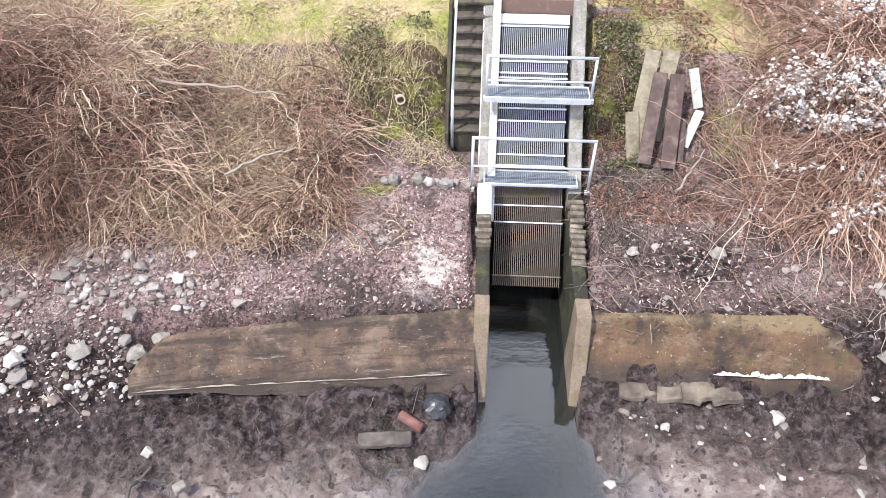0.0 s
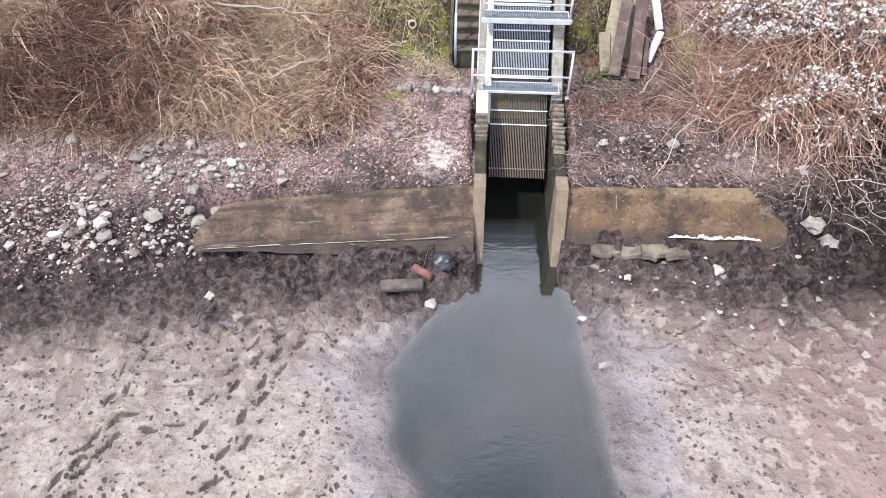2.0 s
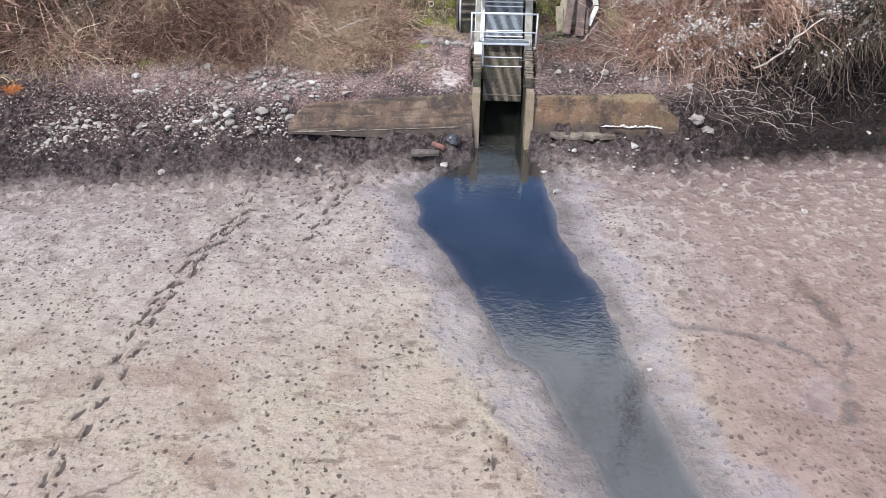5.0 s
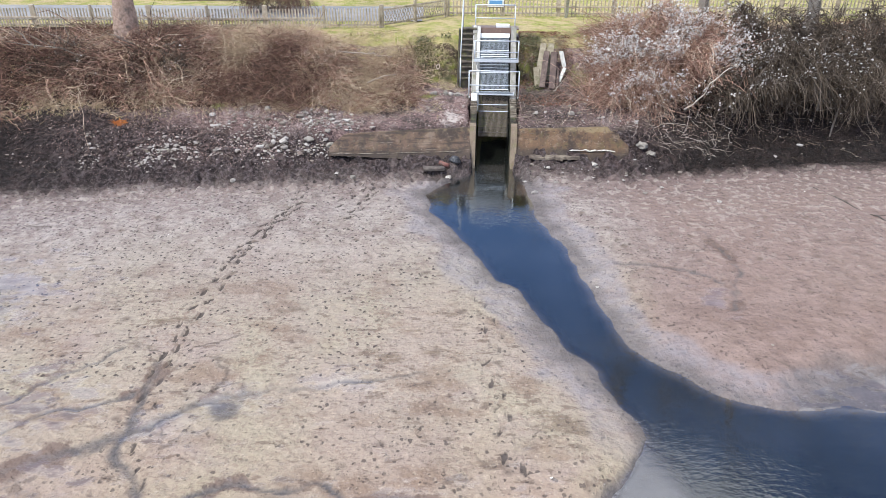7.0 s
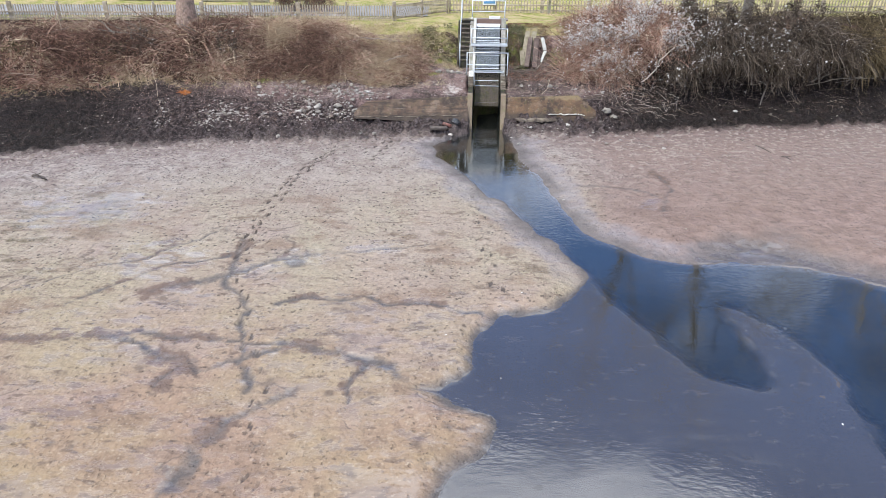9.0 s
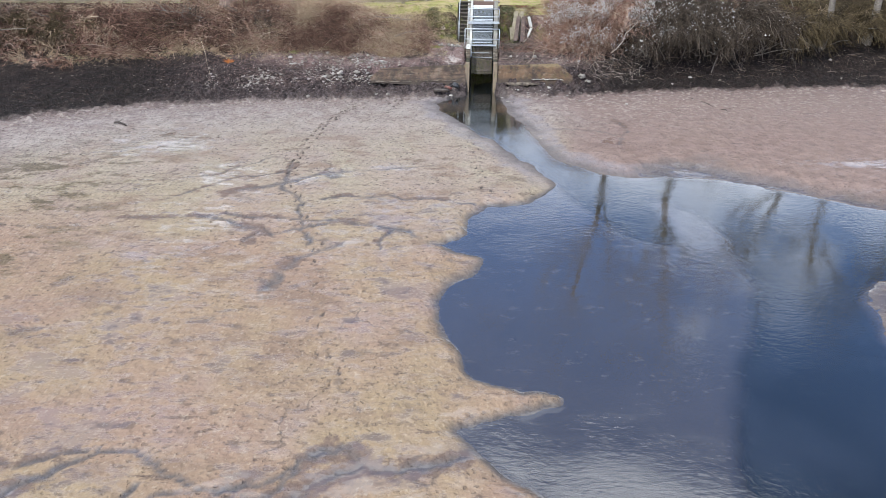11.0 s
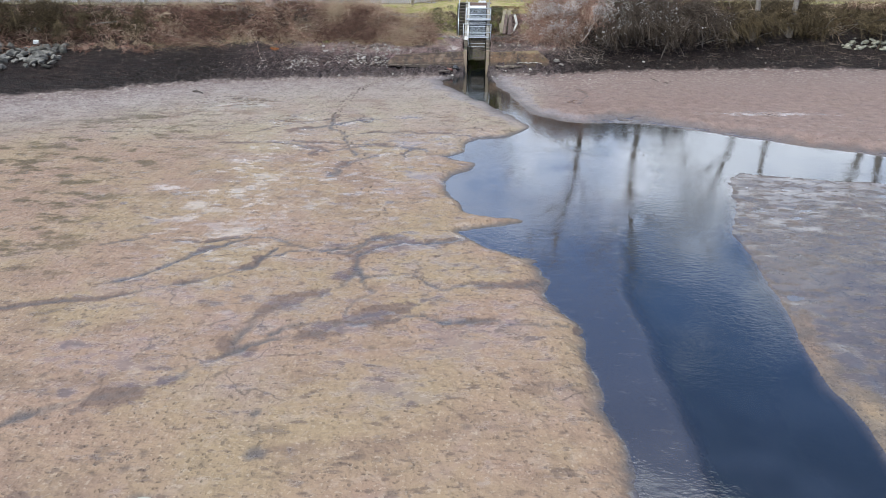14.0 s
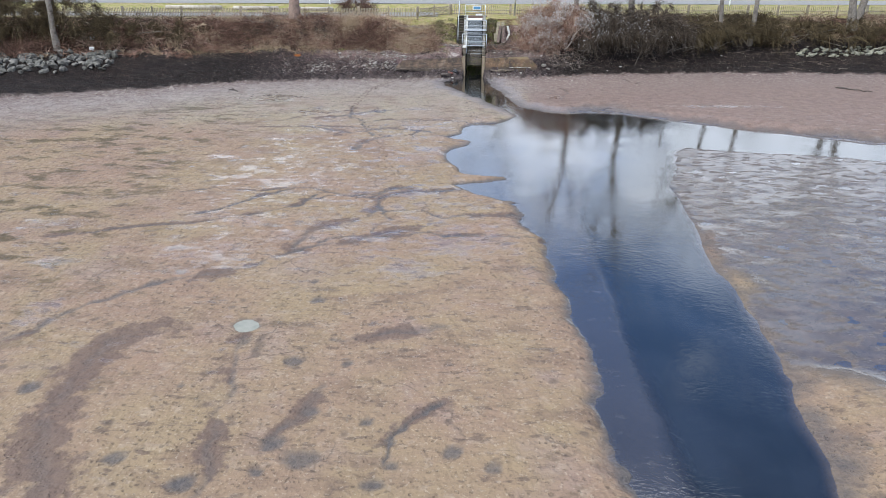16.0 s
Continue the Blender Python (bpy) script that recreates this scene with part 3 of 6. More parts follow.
def smooth(a, b, v):
    t = np.clip((v - a) / (b - a), 0, 1)
    return t * t * (3 - 2 * t)


def line_distance(x, y, pts):
    """Distance of points to a line of straight pieces."""
    best = np.full(np.shape(x), 1e9)
    for (ax, ay), (bx, by) in zip(pts, pts[1:]):
        dx, dy = bx - ax, by - ay
        t = np.clip(((x - ax) * dx + (y - ay) * dy) / (dx * dx + dy * dy + 1e-9), 0, 1)
        best = np.minimum(best, np.hypot(x - ax - t * dx, y - ay - t * dy))
    return best


def inside(x, y, pts):
    """Signed distance to a closed outline: positive inside."""
    odd = np.zeros(np.shape(x), bool)
    for (ax, ay), (bx, by) in zip(pts, pts[1:] + pts[:1]):
        if ay != by:
            odd ^= ((ay > y) != (by > y)) & (x < (bx - ax) * (y - ay) / (by - ay) + ax)
    d = line_distance(x, y, pts + pts[:1])
    return np.where(odd, d, -d)


WATER_Z = -0.35
SHORE_X = (-60, -30, -25, -20, -15, -9, -4.6, 0.4, 2.2, 6.0, 13, 22, 28, 33, 60)
SHORE_Y = (-6, -1.6, 0.0, 1.9, 4.4, 5.3, 5.7, 5.95, 5.95, 5.8, 6.8, 7.7, 7.5, 7.1, 5.0)
# the open brook, from the sluice down the middle of the pond bed: its two banks
BROOK_WEST = [(0.35, 9.0), (0.4, 6.1), (0.35, 5.65), (0.1, 5.2), (-0.33, 4.9), (-1.0, 3.6), (-0.72, 2.4), (-0.3, 1.3), (0.2, 0.15), (0.6, -1.0), (0.95, -2.0), (1.5, -2.35),
              (1.92, -3.9), (2.3, -5.0), (2.8, -5.8), (3.15, -7.1), (3.6, -8.6), (4.4, -10.6), (4.9, -12.2), (5.9, -12.6), (6.9, -12.4), (7.6, -13.6), (7.5, -15.0), (6.5, -17.3), (5.4, -19.1),
              (4.5, -21.5), (3.95, -25), (3.85, -29.5), (3.75, -32), (3.6, -35), (3.55, -37), (3.4, -56)]
BROOK_EAST = [(5.7, -56), (6.1, -38.5), (6.5, -35.5), (7.0, -33.5), (7.2, -32), (7.25, -30.5), (7.2, -28.5), (7.7, -26.3), (8.0, -23.5), (8.1, -21.5), (9.0, -18.8), (9.6, -17.3), (9.9, -15.8), (10.9, -14.8), (14, -15.6), (17.5, -16.2), (21, -17.8), (40, -22),
              (40, -18), (20.3, -14), (17.0, -11.9), (14.0, -10.2), (11.5, -8.6), (9.3, -7.2), (7.2, -6.9), (6.2, -7.0), (5.5, -6.75), (4.8, -6.2), (4.0, -5.3), (3.4, -4.1), (3.15, -2.6), (2.95, -0.1), (2.6, 1.2),
              (2.4, 2.3), (2.3, 3.9), (2.3, 4.7), (2.15, 5.7), (2.15, 6.1), (2.3, 9.0)]
BROOK = BROOK_WEST + BROOK_EAST
# a drowned bar of mud where its arms meet
BAR = [(6.2, -9.0), (7.0, -9.2), (7.6, -10.5), (8.0, -12.0), (7.9, -14.0), (6.8, -13.8), (6.2, -12.8), (6.0, -11.4)]
# the thin sheet of water beside it
SHALLOW = [(3.4, -8.0), (2.2, -9.6), (1.0, -9.9), (0.25, -11), (-0.05, -11.9), (-1.1, -12.7), (-0.5, -13.2), (0.2, -13.6), (-0.1, -14.6), (-1.0, -16.9), (-0.2, -18.8), (0.25, -19.5), (1.6, -19.8), (-0.4, -20.8),
           (1.0, -22.4), (1.9, -22.8), (1.6, -23.8), (1.8, -24.6), (2.1, -25.8), (2.35, -26.7), (2.35, -31.5), (2.75, -33.2), (2.45, -35.4), (2.45, -37), (2.6, -38.6), (2.6, -56), (5, -56), (6, -30), (9, -18), (8, -9)]
DAMP = [(9.2, -16.8), (8.0, -19), (7.6, -24), (7.1, -29), (7.4, -34), (9.5, -36), (22, -38), (40, -30), (40, -12), (22, -13.5), (15, -11.0), (11.5, -7.2), (9.5, -5.8), (7.8, -5.0), (6, -6.6), (4.9, -6.3), (6, -9)]
RILLS_NEAR = [([(-8.0, -8.8), (-6.3, -7.9), (-5.2, -7.0), (-3.9, -6.5), (-2.1, -6.3), (-0.7, -5.9)], 0.13), ([(-10.6, -11.0), (-9.3, -11.0), (-8.5, -10.7), (-7.8, -10.7), (-6.7, -10.9), (-5.8, -11.0), (-4.8, -11.2), (-4.2, -11.1), (-2.9, -11.4)], 0.06),
              ([(-8.5, -10.7), (-7.7, -11.0), (-7.1, -11.3), (-6.7, -11.7), (-6.1, -11.8), (-5.7, -12.2), (-5.3, -11.8), (-4.1, -11.4)], 0.08), ([(-6.1, -11.8), (-6.3, -12.3), (-6.4, -12.8)], 0.06), ([(-4.2, -11.2), (-3.4, -11.2), (-2.6, -11.8), (-2.1, -11.8), (-1.6, -12.0), (-1.4, -12.4)], 0.1)]
RILLS_NEAR += [([(-4.7, -9.4), (-4.0, -8.9), (-3.4, -9.0), (-2.5, -9.1), (-1.8, -9.5), (-1.1, -9.4), (0.4, -9.8)], 0.035), ([(-5.3, -15.7), (-5.1, -15.0), (-5.1, -14.5), (-4.7, -14.1), (-4.6, -13.7), (-4.2, -13.2), (-3.6, -12.8)], 0.14), ([(-6.4, -5.5), (-6.2, -8.3), (-5.8, -8.9), (-5.3, -9.7), (-5.2, -10.7), (-4.9, -11.8), (-4.6, -12.8)], 0.1),
               ([(-2.5, -13.1), (-2.6, -12.6), (-2.3, -12.0)], 0.04), ([(-9.8, -9.4), (-8.2, -7.4), (-6.6, -6.6)], 0.03), ([(-11.0, -8.2), (-9.0, -6.9), (-7.4, -5.0)], 0.03), ([(6.4, -3.6), (7.2, -1.6), (7.0, 0.4)], 0.03), ([(4.0, -1.2), (5.2, -1.6), (6.6, -2.4)], 0.03)]
RILLS_MID = [([(-9.8, -24.3), (-9.2, -24.1), (-8.8, -23.6), (-8.4, -23.1), (-8.2, -22.5), (-7.8, -22.1), (-7.3, -21.7), (-6.8, -21.3), (-6.2, -21.3)], 0.09), ([(-14, -26.6), (-9.4, -25.1), (-8.5, -24.8), (-7.5, -24.3), (-6.7, -23.8), (-6.1, -23.5), (-6.2, -23.1), (-5.8, -22.2)], 0.05),
             ([(-11.2, -21.9), (-10.3, -21.6), (-10.0, -21.4), (-9.0, -21.7), (-8.1, -21.6), (-6.9, -21.2)], 0.04), ([(-6.2, -21.3), (-5.3, -22.0), (-4.6, -22.4), (-4.1, -22.2), (-3.5, -21.9), (-3.2, -21.5), (-2.4, -21.3), (-2.0, -21.7), (-1.3, -21.8), (-0.4, -21.6)], 0.11),
             ([(-6.2, -23.0), (-5.4, -22.5), (-4.7, -22.4), (-3.9, -22.5), (-3.5, -22.3), (-3.2, -21.7)], 0.07)]
RILLS_MID += [([(-2.0, -21.8), (-2.5, -22.0), (-3.0, -22.3), (-3.4, -22.7), (-3.4, -23.3), (-3.0, -23.9), (-2.8, -24.6), (-2.7, -25.0), (-3.1, -25.3), (-3.3, -26.2)], 0.1), ([(-2.9, -24.0), (-1.9, -23.8), (-1.3, -24.5), (-0.9, -24.9), (-0.3, -24.5), (0.3, -24.6), (1.2, -24.7), (1.8, -24.5)], 0.06),
              ([(-5.7, -27.5), (-5.5, -26.4), (-5.3, -25.9), (-4.8, -25.6), (-4.3, -25.5), (-3.9, -25.1), (-3.5, -24.6), (-3.2, -23.8)], 0.2), ([(-4.9, -27.2), (-4.7, -26.7), (-4.1, -26.6), (-3.3, -26.5), (-2.6, -26.5), (-1.9, -26.3), (-1.4, -26.2), (-1.0, -26.4), (0.4, -26.5), (1.5, -26.8), (2.6, -26.8)], 0.06)]
RILLS_FAR = [([(-14, -34.2), (-11.0, -33.0), (-10.9, -32.1), (-10.4, -31.5), (-9.7, -31.0), (-9.2, -30.1), (-8.3, -29.7), (-7.3, -29.3), (-6.4, -28.7), (-5.6, -27.8), (-5.0, -27.4), (-3.9, -27.1), (-3.1, -26.4), (-1.4, -25.6)], 0.13), ([(-7.9, -38.6), (-8.5, -37.4), (-8.9, -36.4), (-9.1, -35.4), (-9.0, -34.5), (-8.9, -33.2), (-7.9, -32.7)], 0.26),
             ([(-5.1, -38.6), (-5.3, -37.4), (-5.4, -36.0), (-5.5, -34.5), (-5.8, -33.2)], 0.14), ([(-3.6, -33.2), (-2.7, -33.2), (-2.1, -32.9), (-0.9, -32.5)], 0.12), ([(-1.9, -37.7), (-1.8, -36.9), (-1.4, -36.3), (-0.9, -35.9)], 0.06), ([(-4.2, -37.0), (-3.7, -36.2), (-3.5, -35.2)], 0.08)]
RILLS = RILLS_NEAR + RILLS_MID + RILLS_FAR
TRACKS = [([(-3.0, 4.4), (-3.8, 2.6), (-5.0, 2.6), (-5.5, 1.4), (-6.0, 0.0), (-6.1, -1.6), (-6.3, -3.6), (-6.35, -6.3), (-6.0, -7.7), (-5.4, -9.7), (-4.9, -11.4), (-4.3, -13), (-3.9, -14.4), (-3.7, -17.2), (-2.8, -19.7), (-2.0, -21.2)], 0.33),
          ([(-5.0, 4.6), (-5.2, 2.2), (-5.75, 0.5), (-6.15, -1.3)], 0.31), ([(-2.6, 4.2), (-2.9, 3.4), (-3.05, 2.5), (-3.4, 1.8)], 0.3), ([(0.3, -2.2), (0.45, -3.4), (0.7, -4.7), (0.57, -5.6), (0.63, -6.6), (0.8, -9.0)], 0.33)]
SPOTS = [(-3.65, -36.08, 0.27), (-3.54, -37.56, 0.33), (-1.85, -37.78, 0.19), (-2.07, -38.22, 0.23), (-5.46, -38.25, 0.25), (-4.33, -34.14, 0.2), (-6.57, -35.19, 0.13), (-9.81, -35.32, 0.2), (-4.52, -29.93, 0.15), (-4.31, -31.16, 0.19),
         (-4.18, -37.08, 0.21), (-6.99, -37.58, 0.19), (-4.28, -37.95, 0.18), (-2.4, -36.45, 0.14), (-3.08, -34.26, 0.13), (-0.66, -37.38, 0.18), (0.0, -37.84, 0.15), (-4.6, -7.1, 0.3)]
PUDDLE = (-5.87, -32.5, 0.34)
FILMS = [(-7.9, -10.9, 0.9, 0.6), (-7.3, -8.6, 0.7, 0.5), (-5.8, -7.6, 0.8, 0.6), (-4.5, -6.8, 0.8, 0.5), (-2.4, -6.2, 0.8, 0.5), (-11.0, -16.9, 0.7, 0.6), (-8.3, -17.3, 0.9, 0.9), (-9.0, -18.7, 1.0, 0.9), (-9.9, -20.0, 0.8, 0.6),
         (-7.6, -15.6, 0.8, 0.7), (-2.5, -11.2, 0.9, 1.2), (-1.7, -15.5, 0.9, 1.2), (-7.5, -20.6, 1.0, 1.1), (-9.5, -27.7, 0.9, 0.6)]
FILMS += [(-8.2, -28.1, 1.0, 0.7), (-14.6, -25.5, 1.2, 0.8), (-12.6, -28.6, 0.9, 0.6), (-4.5, -25.7, 0.9, 0.5), (-3.4, -26.7, 1.0, 0.6), (-1.9, -22.0, 1.4, 1.0), (-2.0, -29.3, 1.3, 1.0), (-11.4, -31.9, 0.6, 0.9), (6.2, -3.2, 0.6, 0.8),
          (-12.0, -3.0, 2.5, 2.2), (-8.4, -7.0, 1.6, 1.2), (-0.6, -27.4, 1.4, 1.2), (15.5, -6.3, 3.0, 0.6)]
AXIS, FRONT, SKEW = 1.27, 6.0, 3.1       # the sluice's centre line
SLUICE = pose(AXIS, FRONT, 0, 0, 0, -SKEW)


def sluice_uv(x, y):
    c, s = math.cos(radians(SKEW)), math.sin(radians(SKEW))
    dx, dy = x - AXIS, y - FRONT
    return dx * c - dy * s, dx * s + dy * c


def prints():
    """Places and headings of footprints along the tracks."""
    r = np.random.default_rng(3)
    for pts, step in TRACKS:
        side, rest = 1, 0.0
        for (ax, ay), (bx, by) in zip(pts, pts[1:]):
            ln = math.hypot(bx - ax, by - ay)
            d = rest
            while d < ln:
                f = d / ln
                nx, ny = -(by - ay) / ln, (bx - ax) / ln
                yield (ax + (bx - ax) * f + nx * side * 0.12 + r.normal() * 0.04, ay + (by - ay) * f + ny * side * 0.12 + r.normal() * 0.04,
                       math.atan2(by - ay, bx - ax) + r.normal() * 0.25, r.uniform(0.5, 1.2) * (0.4 if ay < -12 else 0.55 if ay < -4 or ax > -1 else 1))
                side, d = -side, d + step * r.uniform(0.8, 1.2)
            rest = d - ln


def bed(x, y):
    """The pond bed, before brook and prints."""
    return -0.2 + np.clip(0.016 * x, -0.06, 0.16) + 0.035 * fbm(x, y, 3.5, 4, 2) + 0.012 * fbm(x, y, 0.6, 3, 5)


def height(x, y, fields=False):
    if np.ndim(x) == 0 and np.ndim(y) == 0:
        return height(np.array([x]), np.array([y]))[0]
    x, y = np.broadcast_arrays(np.asarray(x, float), np.asarray(y, float))
    z = bed(x, y)
    brook, thin = inside(x, y, BROOK) + 0.12 * fbm(x, y, 1.2, 3, 8), inside(x, y, SHALLOW) + 0.25 * fbm(x, y, 1.4, 4, 9)
    z = z + (WATER_Z - 0.013 + 0.009 * fbm(0.6 * x, y, 0.9, 4, 11) - z) * smooth(-0.5, 0.12, thin)
    z = z + np.minimum(WATER_Z + 0.03 + 0.02 * fbm(x, y, 0.9, 3, 64) - z, 0) * smooth(-1.5, -0.15, brook) * 0.9
    z = z + (WATER_Z - 0.28 - z) * smooth(-0.2, 0.5, brook)
    bar = inside(x, y, BAR) + 0.2 * fbm(x, y, 0.9, 3, 15)
    z = z + (WATER_Z - 0.012 + 0.014 * fbm(x, y, 0.7, 4, 16) - z) * smooth(-0.3, 0.35, bar)
    damp = inside(x, y, DAMP) + 0.6 * fbm(x, y, 2.5, 4, 10)
    z = z + (WATER_Z + 0.013 + 0.015 * fbm(0.8 * x, y, 0.7, 4, 12) - z) * smooth(-0.6, 0.8, damp) * (brook < 0)
    # bank
    back = y - np.interp(x, SHORE_X, SHORE_Y) + 0.25 * fbm(x, y, 4, 3, 1)
    d = back / np.interp(x, (-40, -26, -14, 10, 40), (1.7, 1.6, 1.0, 1.0, 1.0))
    bank = np.interp(d, (-1.2, 0.0, 0.6, 1.2, 2.0, 2.8, 3.3, 4.3, 5.0, 5.8, 7, 600), (-0.2, 0.1, 0.45, 0.9, 1.3, 1.6, 2.1, 2.95, 3.15, 3.22, 3.25, 3.3))
    bank = bank + 0.13 * smooth(2.6, 3.1, d) * (1 - smooth(4.2, 4.9, d)) * fbm(x, y, 0.8, 2, 17)
    bank = bank + smooth(0, 1, d) * (1 - smooth(4.5, 5.5, d)) * (0.09 * fbm(x, y, 1.1, 4, 3))
    z = np.where(d > -1.2, np.maximum(z, bank) * smooth(-1.2, 0, d) + z * (1 - smooth(-1.2, 0, d)), z)
    u, v = sluice_uv(x, y)
    # shelf behind the wing walls, and the foot in front of them
    along = smooth(-6.6, -5.2, u) * (1 - smooth(4.9, 6.0, u))
    shelf = np.interp(v, (-1.0, 0.05, 0.45, 0.85, 3.0, 3.6, 4.6, 5.35, 6.2), (-0.2, 0.1, 0.2, 0.9, 1.5, 1.75, 2.7, 3.25, 3.3)) + 0.04 * fbm(x, y, 0.7, 4, 4) * smooth(0.7, 1, v)
    steep = np.interp(v, (3.0, 3.9, 4.15, 4.38, 4.7, 5.2, 6.2), (1.5, 1.72, 1.84, 2.5, 3.0, 3.2, 3.3)) + 0.09 * fbm(x, y, 0.45, 4, 14)
    faces = np.maximum(smooth(-3.4, -2.9, u) * (1 - smooth(-1.5, -1.4, u)), smooth(0.8, 0.9, u) * (1 - smooth(1.6, 1.9, u))) * smooth(3.0, 3.4, v) * (1 - smooth(5.8, 6.2, v))
    shelf = shelf + (steep - shelf) * faces
    shelf = np.where(np.abs(u) < 0.95, np.minimum(shelf, np.interp(v, (0, 0.6), (-0.3, 0.9))), shelf)
    near = along * smooth(-1.0, -0.3, v) * (1 - smooth(6, 7, v)) * np.where(v < 0.0, 1 - smooth(-0.3, 0.05, brook), 1.0)
    z = z + (shelf - z) * near
    # landing below the steps, and the planks' hollow
    landing = smooth(-1.75, -1.35, u) * (1 - smooth(-0.55, -0.4, u)) * smooth(2.9, 3.1, v)
    z = z + (np.interp(v, (3.0, 3.9, 4.05, 4.9, 5.4), (1.55, 1.74, 1.9, 2.9, 3.4)) - 0.12 - z) * landing * (v < 6) * (v > 2.9)
    pit = (1 - smooth(0.68, 0.76, np.abs(u))) * smooth(-0.7, -0.5, v) * (1 - smooth(5.3, 5.45, v))
    z = z + (-0.9 - z) * pit
    steps = (1 - smooth(0.34, 0.42, np.abs(u + 0.98 ))) * smooth(3.85, 3.95, v) * (1 - smooth(5.45, 5.6, v))
    z = z - 0.35 * steps
    rill, stain = np.zeros(z.shape), np.zeros(z.shape)
    jag = [0.13 * fbm(x, y, 0.8, 3, 6) + 0.06 * fbm(x, y, 0.2, 2, 66), 0.13 * fbm(x, y, 0.8, 3, 7) + 0.06 * fbm(x, y, 0.2, 2, 67)]
    wide, gaps, blot = 0.75 + 0.55 * fbm(x, y, 1.5, 3, 61), 0.9 + 0.5 * fbm(x, y, 0.8, 3, 62), smooth(-0.25, 0.4, fbm(x, y, 1.3, 4, 63))
    for pts, w in RILLS:
        dist = line_distance(x + jag[0], y + jag[1], pts)
        rill = np.maximum(rill, np.exp(-(dist / (0.6 * w * wide + 0.035)) ** 2) * gaps * (0.3 if w > 0.25 else 0.6 if w > 0.19 else 0.75 if w > 0.11 else 1.0))
        stain = np.maximum(stain, np.exp(-(dist / (2.4 * w + 0.12)) ** 2) * blot)
    z = z - 0.04 * np.clip(rill, 0, 1) * (d < -1)
    foot = np.zeros(z.shape)
    for fx, fy, a, deep in prints():
        m = (np.abs(x - fx) < 0.4) & (np.abs(y - fy) < 0.4)
        dx, dy = x[m] - fx, y[m] - fy
        p, q = dx * math.cos(a) + dy * math.sin(a), -dx * math.sin(a) + dy * math.cos(a)
        r2 = (p / 0.15) ** 2 + ((q + 0.02 * np.sin(9 * p)) / 0.046) ** 2
        z[m] += deep * (0.04 * np.exp(-((np.sqrt(r2) - 1.5) / 0.4) ** 2) - 0.13 * np.exp(-r2))
        foot[m] = np.maximum(foot[m], np.minimum(1.3 * deep, 1) * smooth(1.9, 0.5, r2))
    spot = np.zeros(z.shape)
    for sx, sy, sr in SPOTS + [PUDDLE]:
        spot = np.maximum(spot, smooth(1.4, 0.6, (np.hypot(x - sx, (y - sy) * 1.1) + 0.1 * fbm(x, y, 0.4, 3, 13)) / sr))
    hole = smooth(1.15, 0.85, np.hypot(x - PUDDLE[0], y - PUDDLE[1]) / PUDDLE[2])
    z = z - 0.03 * spot - 0.03 * hole
    # churned, lumpy mud below the bank
    churn = smooth(-3.2, -0.6, d) * (1 - smooth(0.2, 0.8, d)) * (1 - smooth(-0.3, 0.2, brook))
    z = z + churn * (0.22 * np.abs(fbm(x, y, 0.42, 3, 21)) - 0.07 + 0.06 * fbm(x, y, 0.17, 2, 23) + 0.05 * fbm(x, y, 0.9, 3, 22))
    if not fields:
        return z
    wet = np.maximum.reduce([np.clip(rill * 1.0, 0, 1), 0.35 * foot, spot * 0.85, 0.75 * smooth(-0.9, 0.0, brook + 0.3 * fbm(x, y, 0.8, 3, 65)), 1.25 * smooth(-0.3, 0.1, thin), 0.85 * smooth(-0.8, 0.5, damp)])
    film = np.zeros(z.shape)
    for fx, fy, rx, ry in FILMS:
        film = np.maximum(film, 0.72 * np.exp(-((x - fx) / (1.35 * rx)) ** 2 - ((y - fy) / (1.35 * ry)) ** 2))
    film = np.maximum.reduce([film, 0.74 * smooth(-0.6, 0.6, damp), 0.47 * smooth(-14, -9, x) * smooth(3, 1, x) * smooth(-6, -10, y) * smooth(-33, -28, y), 0.28 * smooth(-4, -9, y) * smooth(-40, -33, y), 0.9 * smooth(-0.3, 0.2, thin)])
    lawn = np.maximum(smooth(4.8, 5.6, d), near * smooth(4.75, 5.1, v)) * (1 - near * (1 - smooth(4.75, 5.1, v)))
    soil = smooth(-0.4, 0.5, d)
    # black shore mud, widened at both ends as painted shade below the bushes
    muck_shade = smooth(np.interp(x, (-22, -12), (-1.5, -2.3)), -0.2, d) * (1 - smooth(np.interp(x, (-14, -9, 6, 10), (2.2, 0.7, 0.6, 2.4)), np.interp(x, (-14, -9, 6, 10), (3.8, 1.8, 1.7, 4.2)), d)) * np.interp(x, (-30, -16, -9, -3, 3, 6, 10), (1, 0.92, 0.78, 0.74, 0.70, 0.76, 1))
    muck_shade = np.maximum(muck_shade, 0.75 * np.exp(-((x - 3.9) / 1.7) ** 2 - ((y - 7.55) / 0.75) ** 2) * (d > 0))
    lime = 0.62 * np.exp(-((x + 0.15 - 0.25 * (y - 7.6)) / 0.6) ** 2 - ((y - 7.5) / 0.85) ** 2) + 0.45 * np.exp(-((x + 1.0) / 0.6) ** 2 - ((y - 8.2) / 0.4) ** 2)
    # leafy soil with painted shade, under the brambles of the bank
    duff_shade = smooth(2.1, 2.7, d + 0.2 * fbm(x, y, 1.0, 3, 68)) * (1 - smooth(4.6, 5.2, d)) * (1 - near)
    tan = np.maximum(smooth(-3, -17, y), 0.9 * smooth(3.0, 7.0, x + 0.8 * fbm(x, y, 2.5, 3, 69)))
    rough = np.maximum(smooth(-5, -9, x) * (1 - smooth(13.1, 13.6, y)), smooth(8, 11, x) * (1 - smooth(14.2, 15.2, y + 0.6 * fbm(x, y, 2, 3, 70))))
    lawn = lawn * (1 - rough)
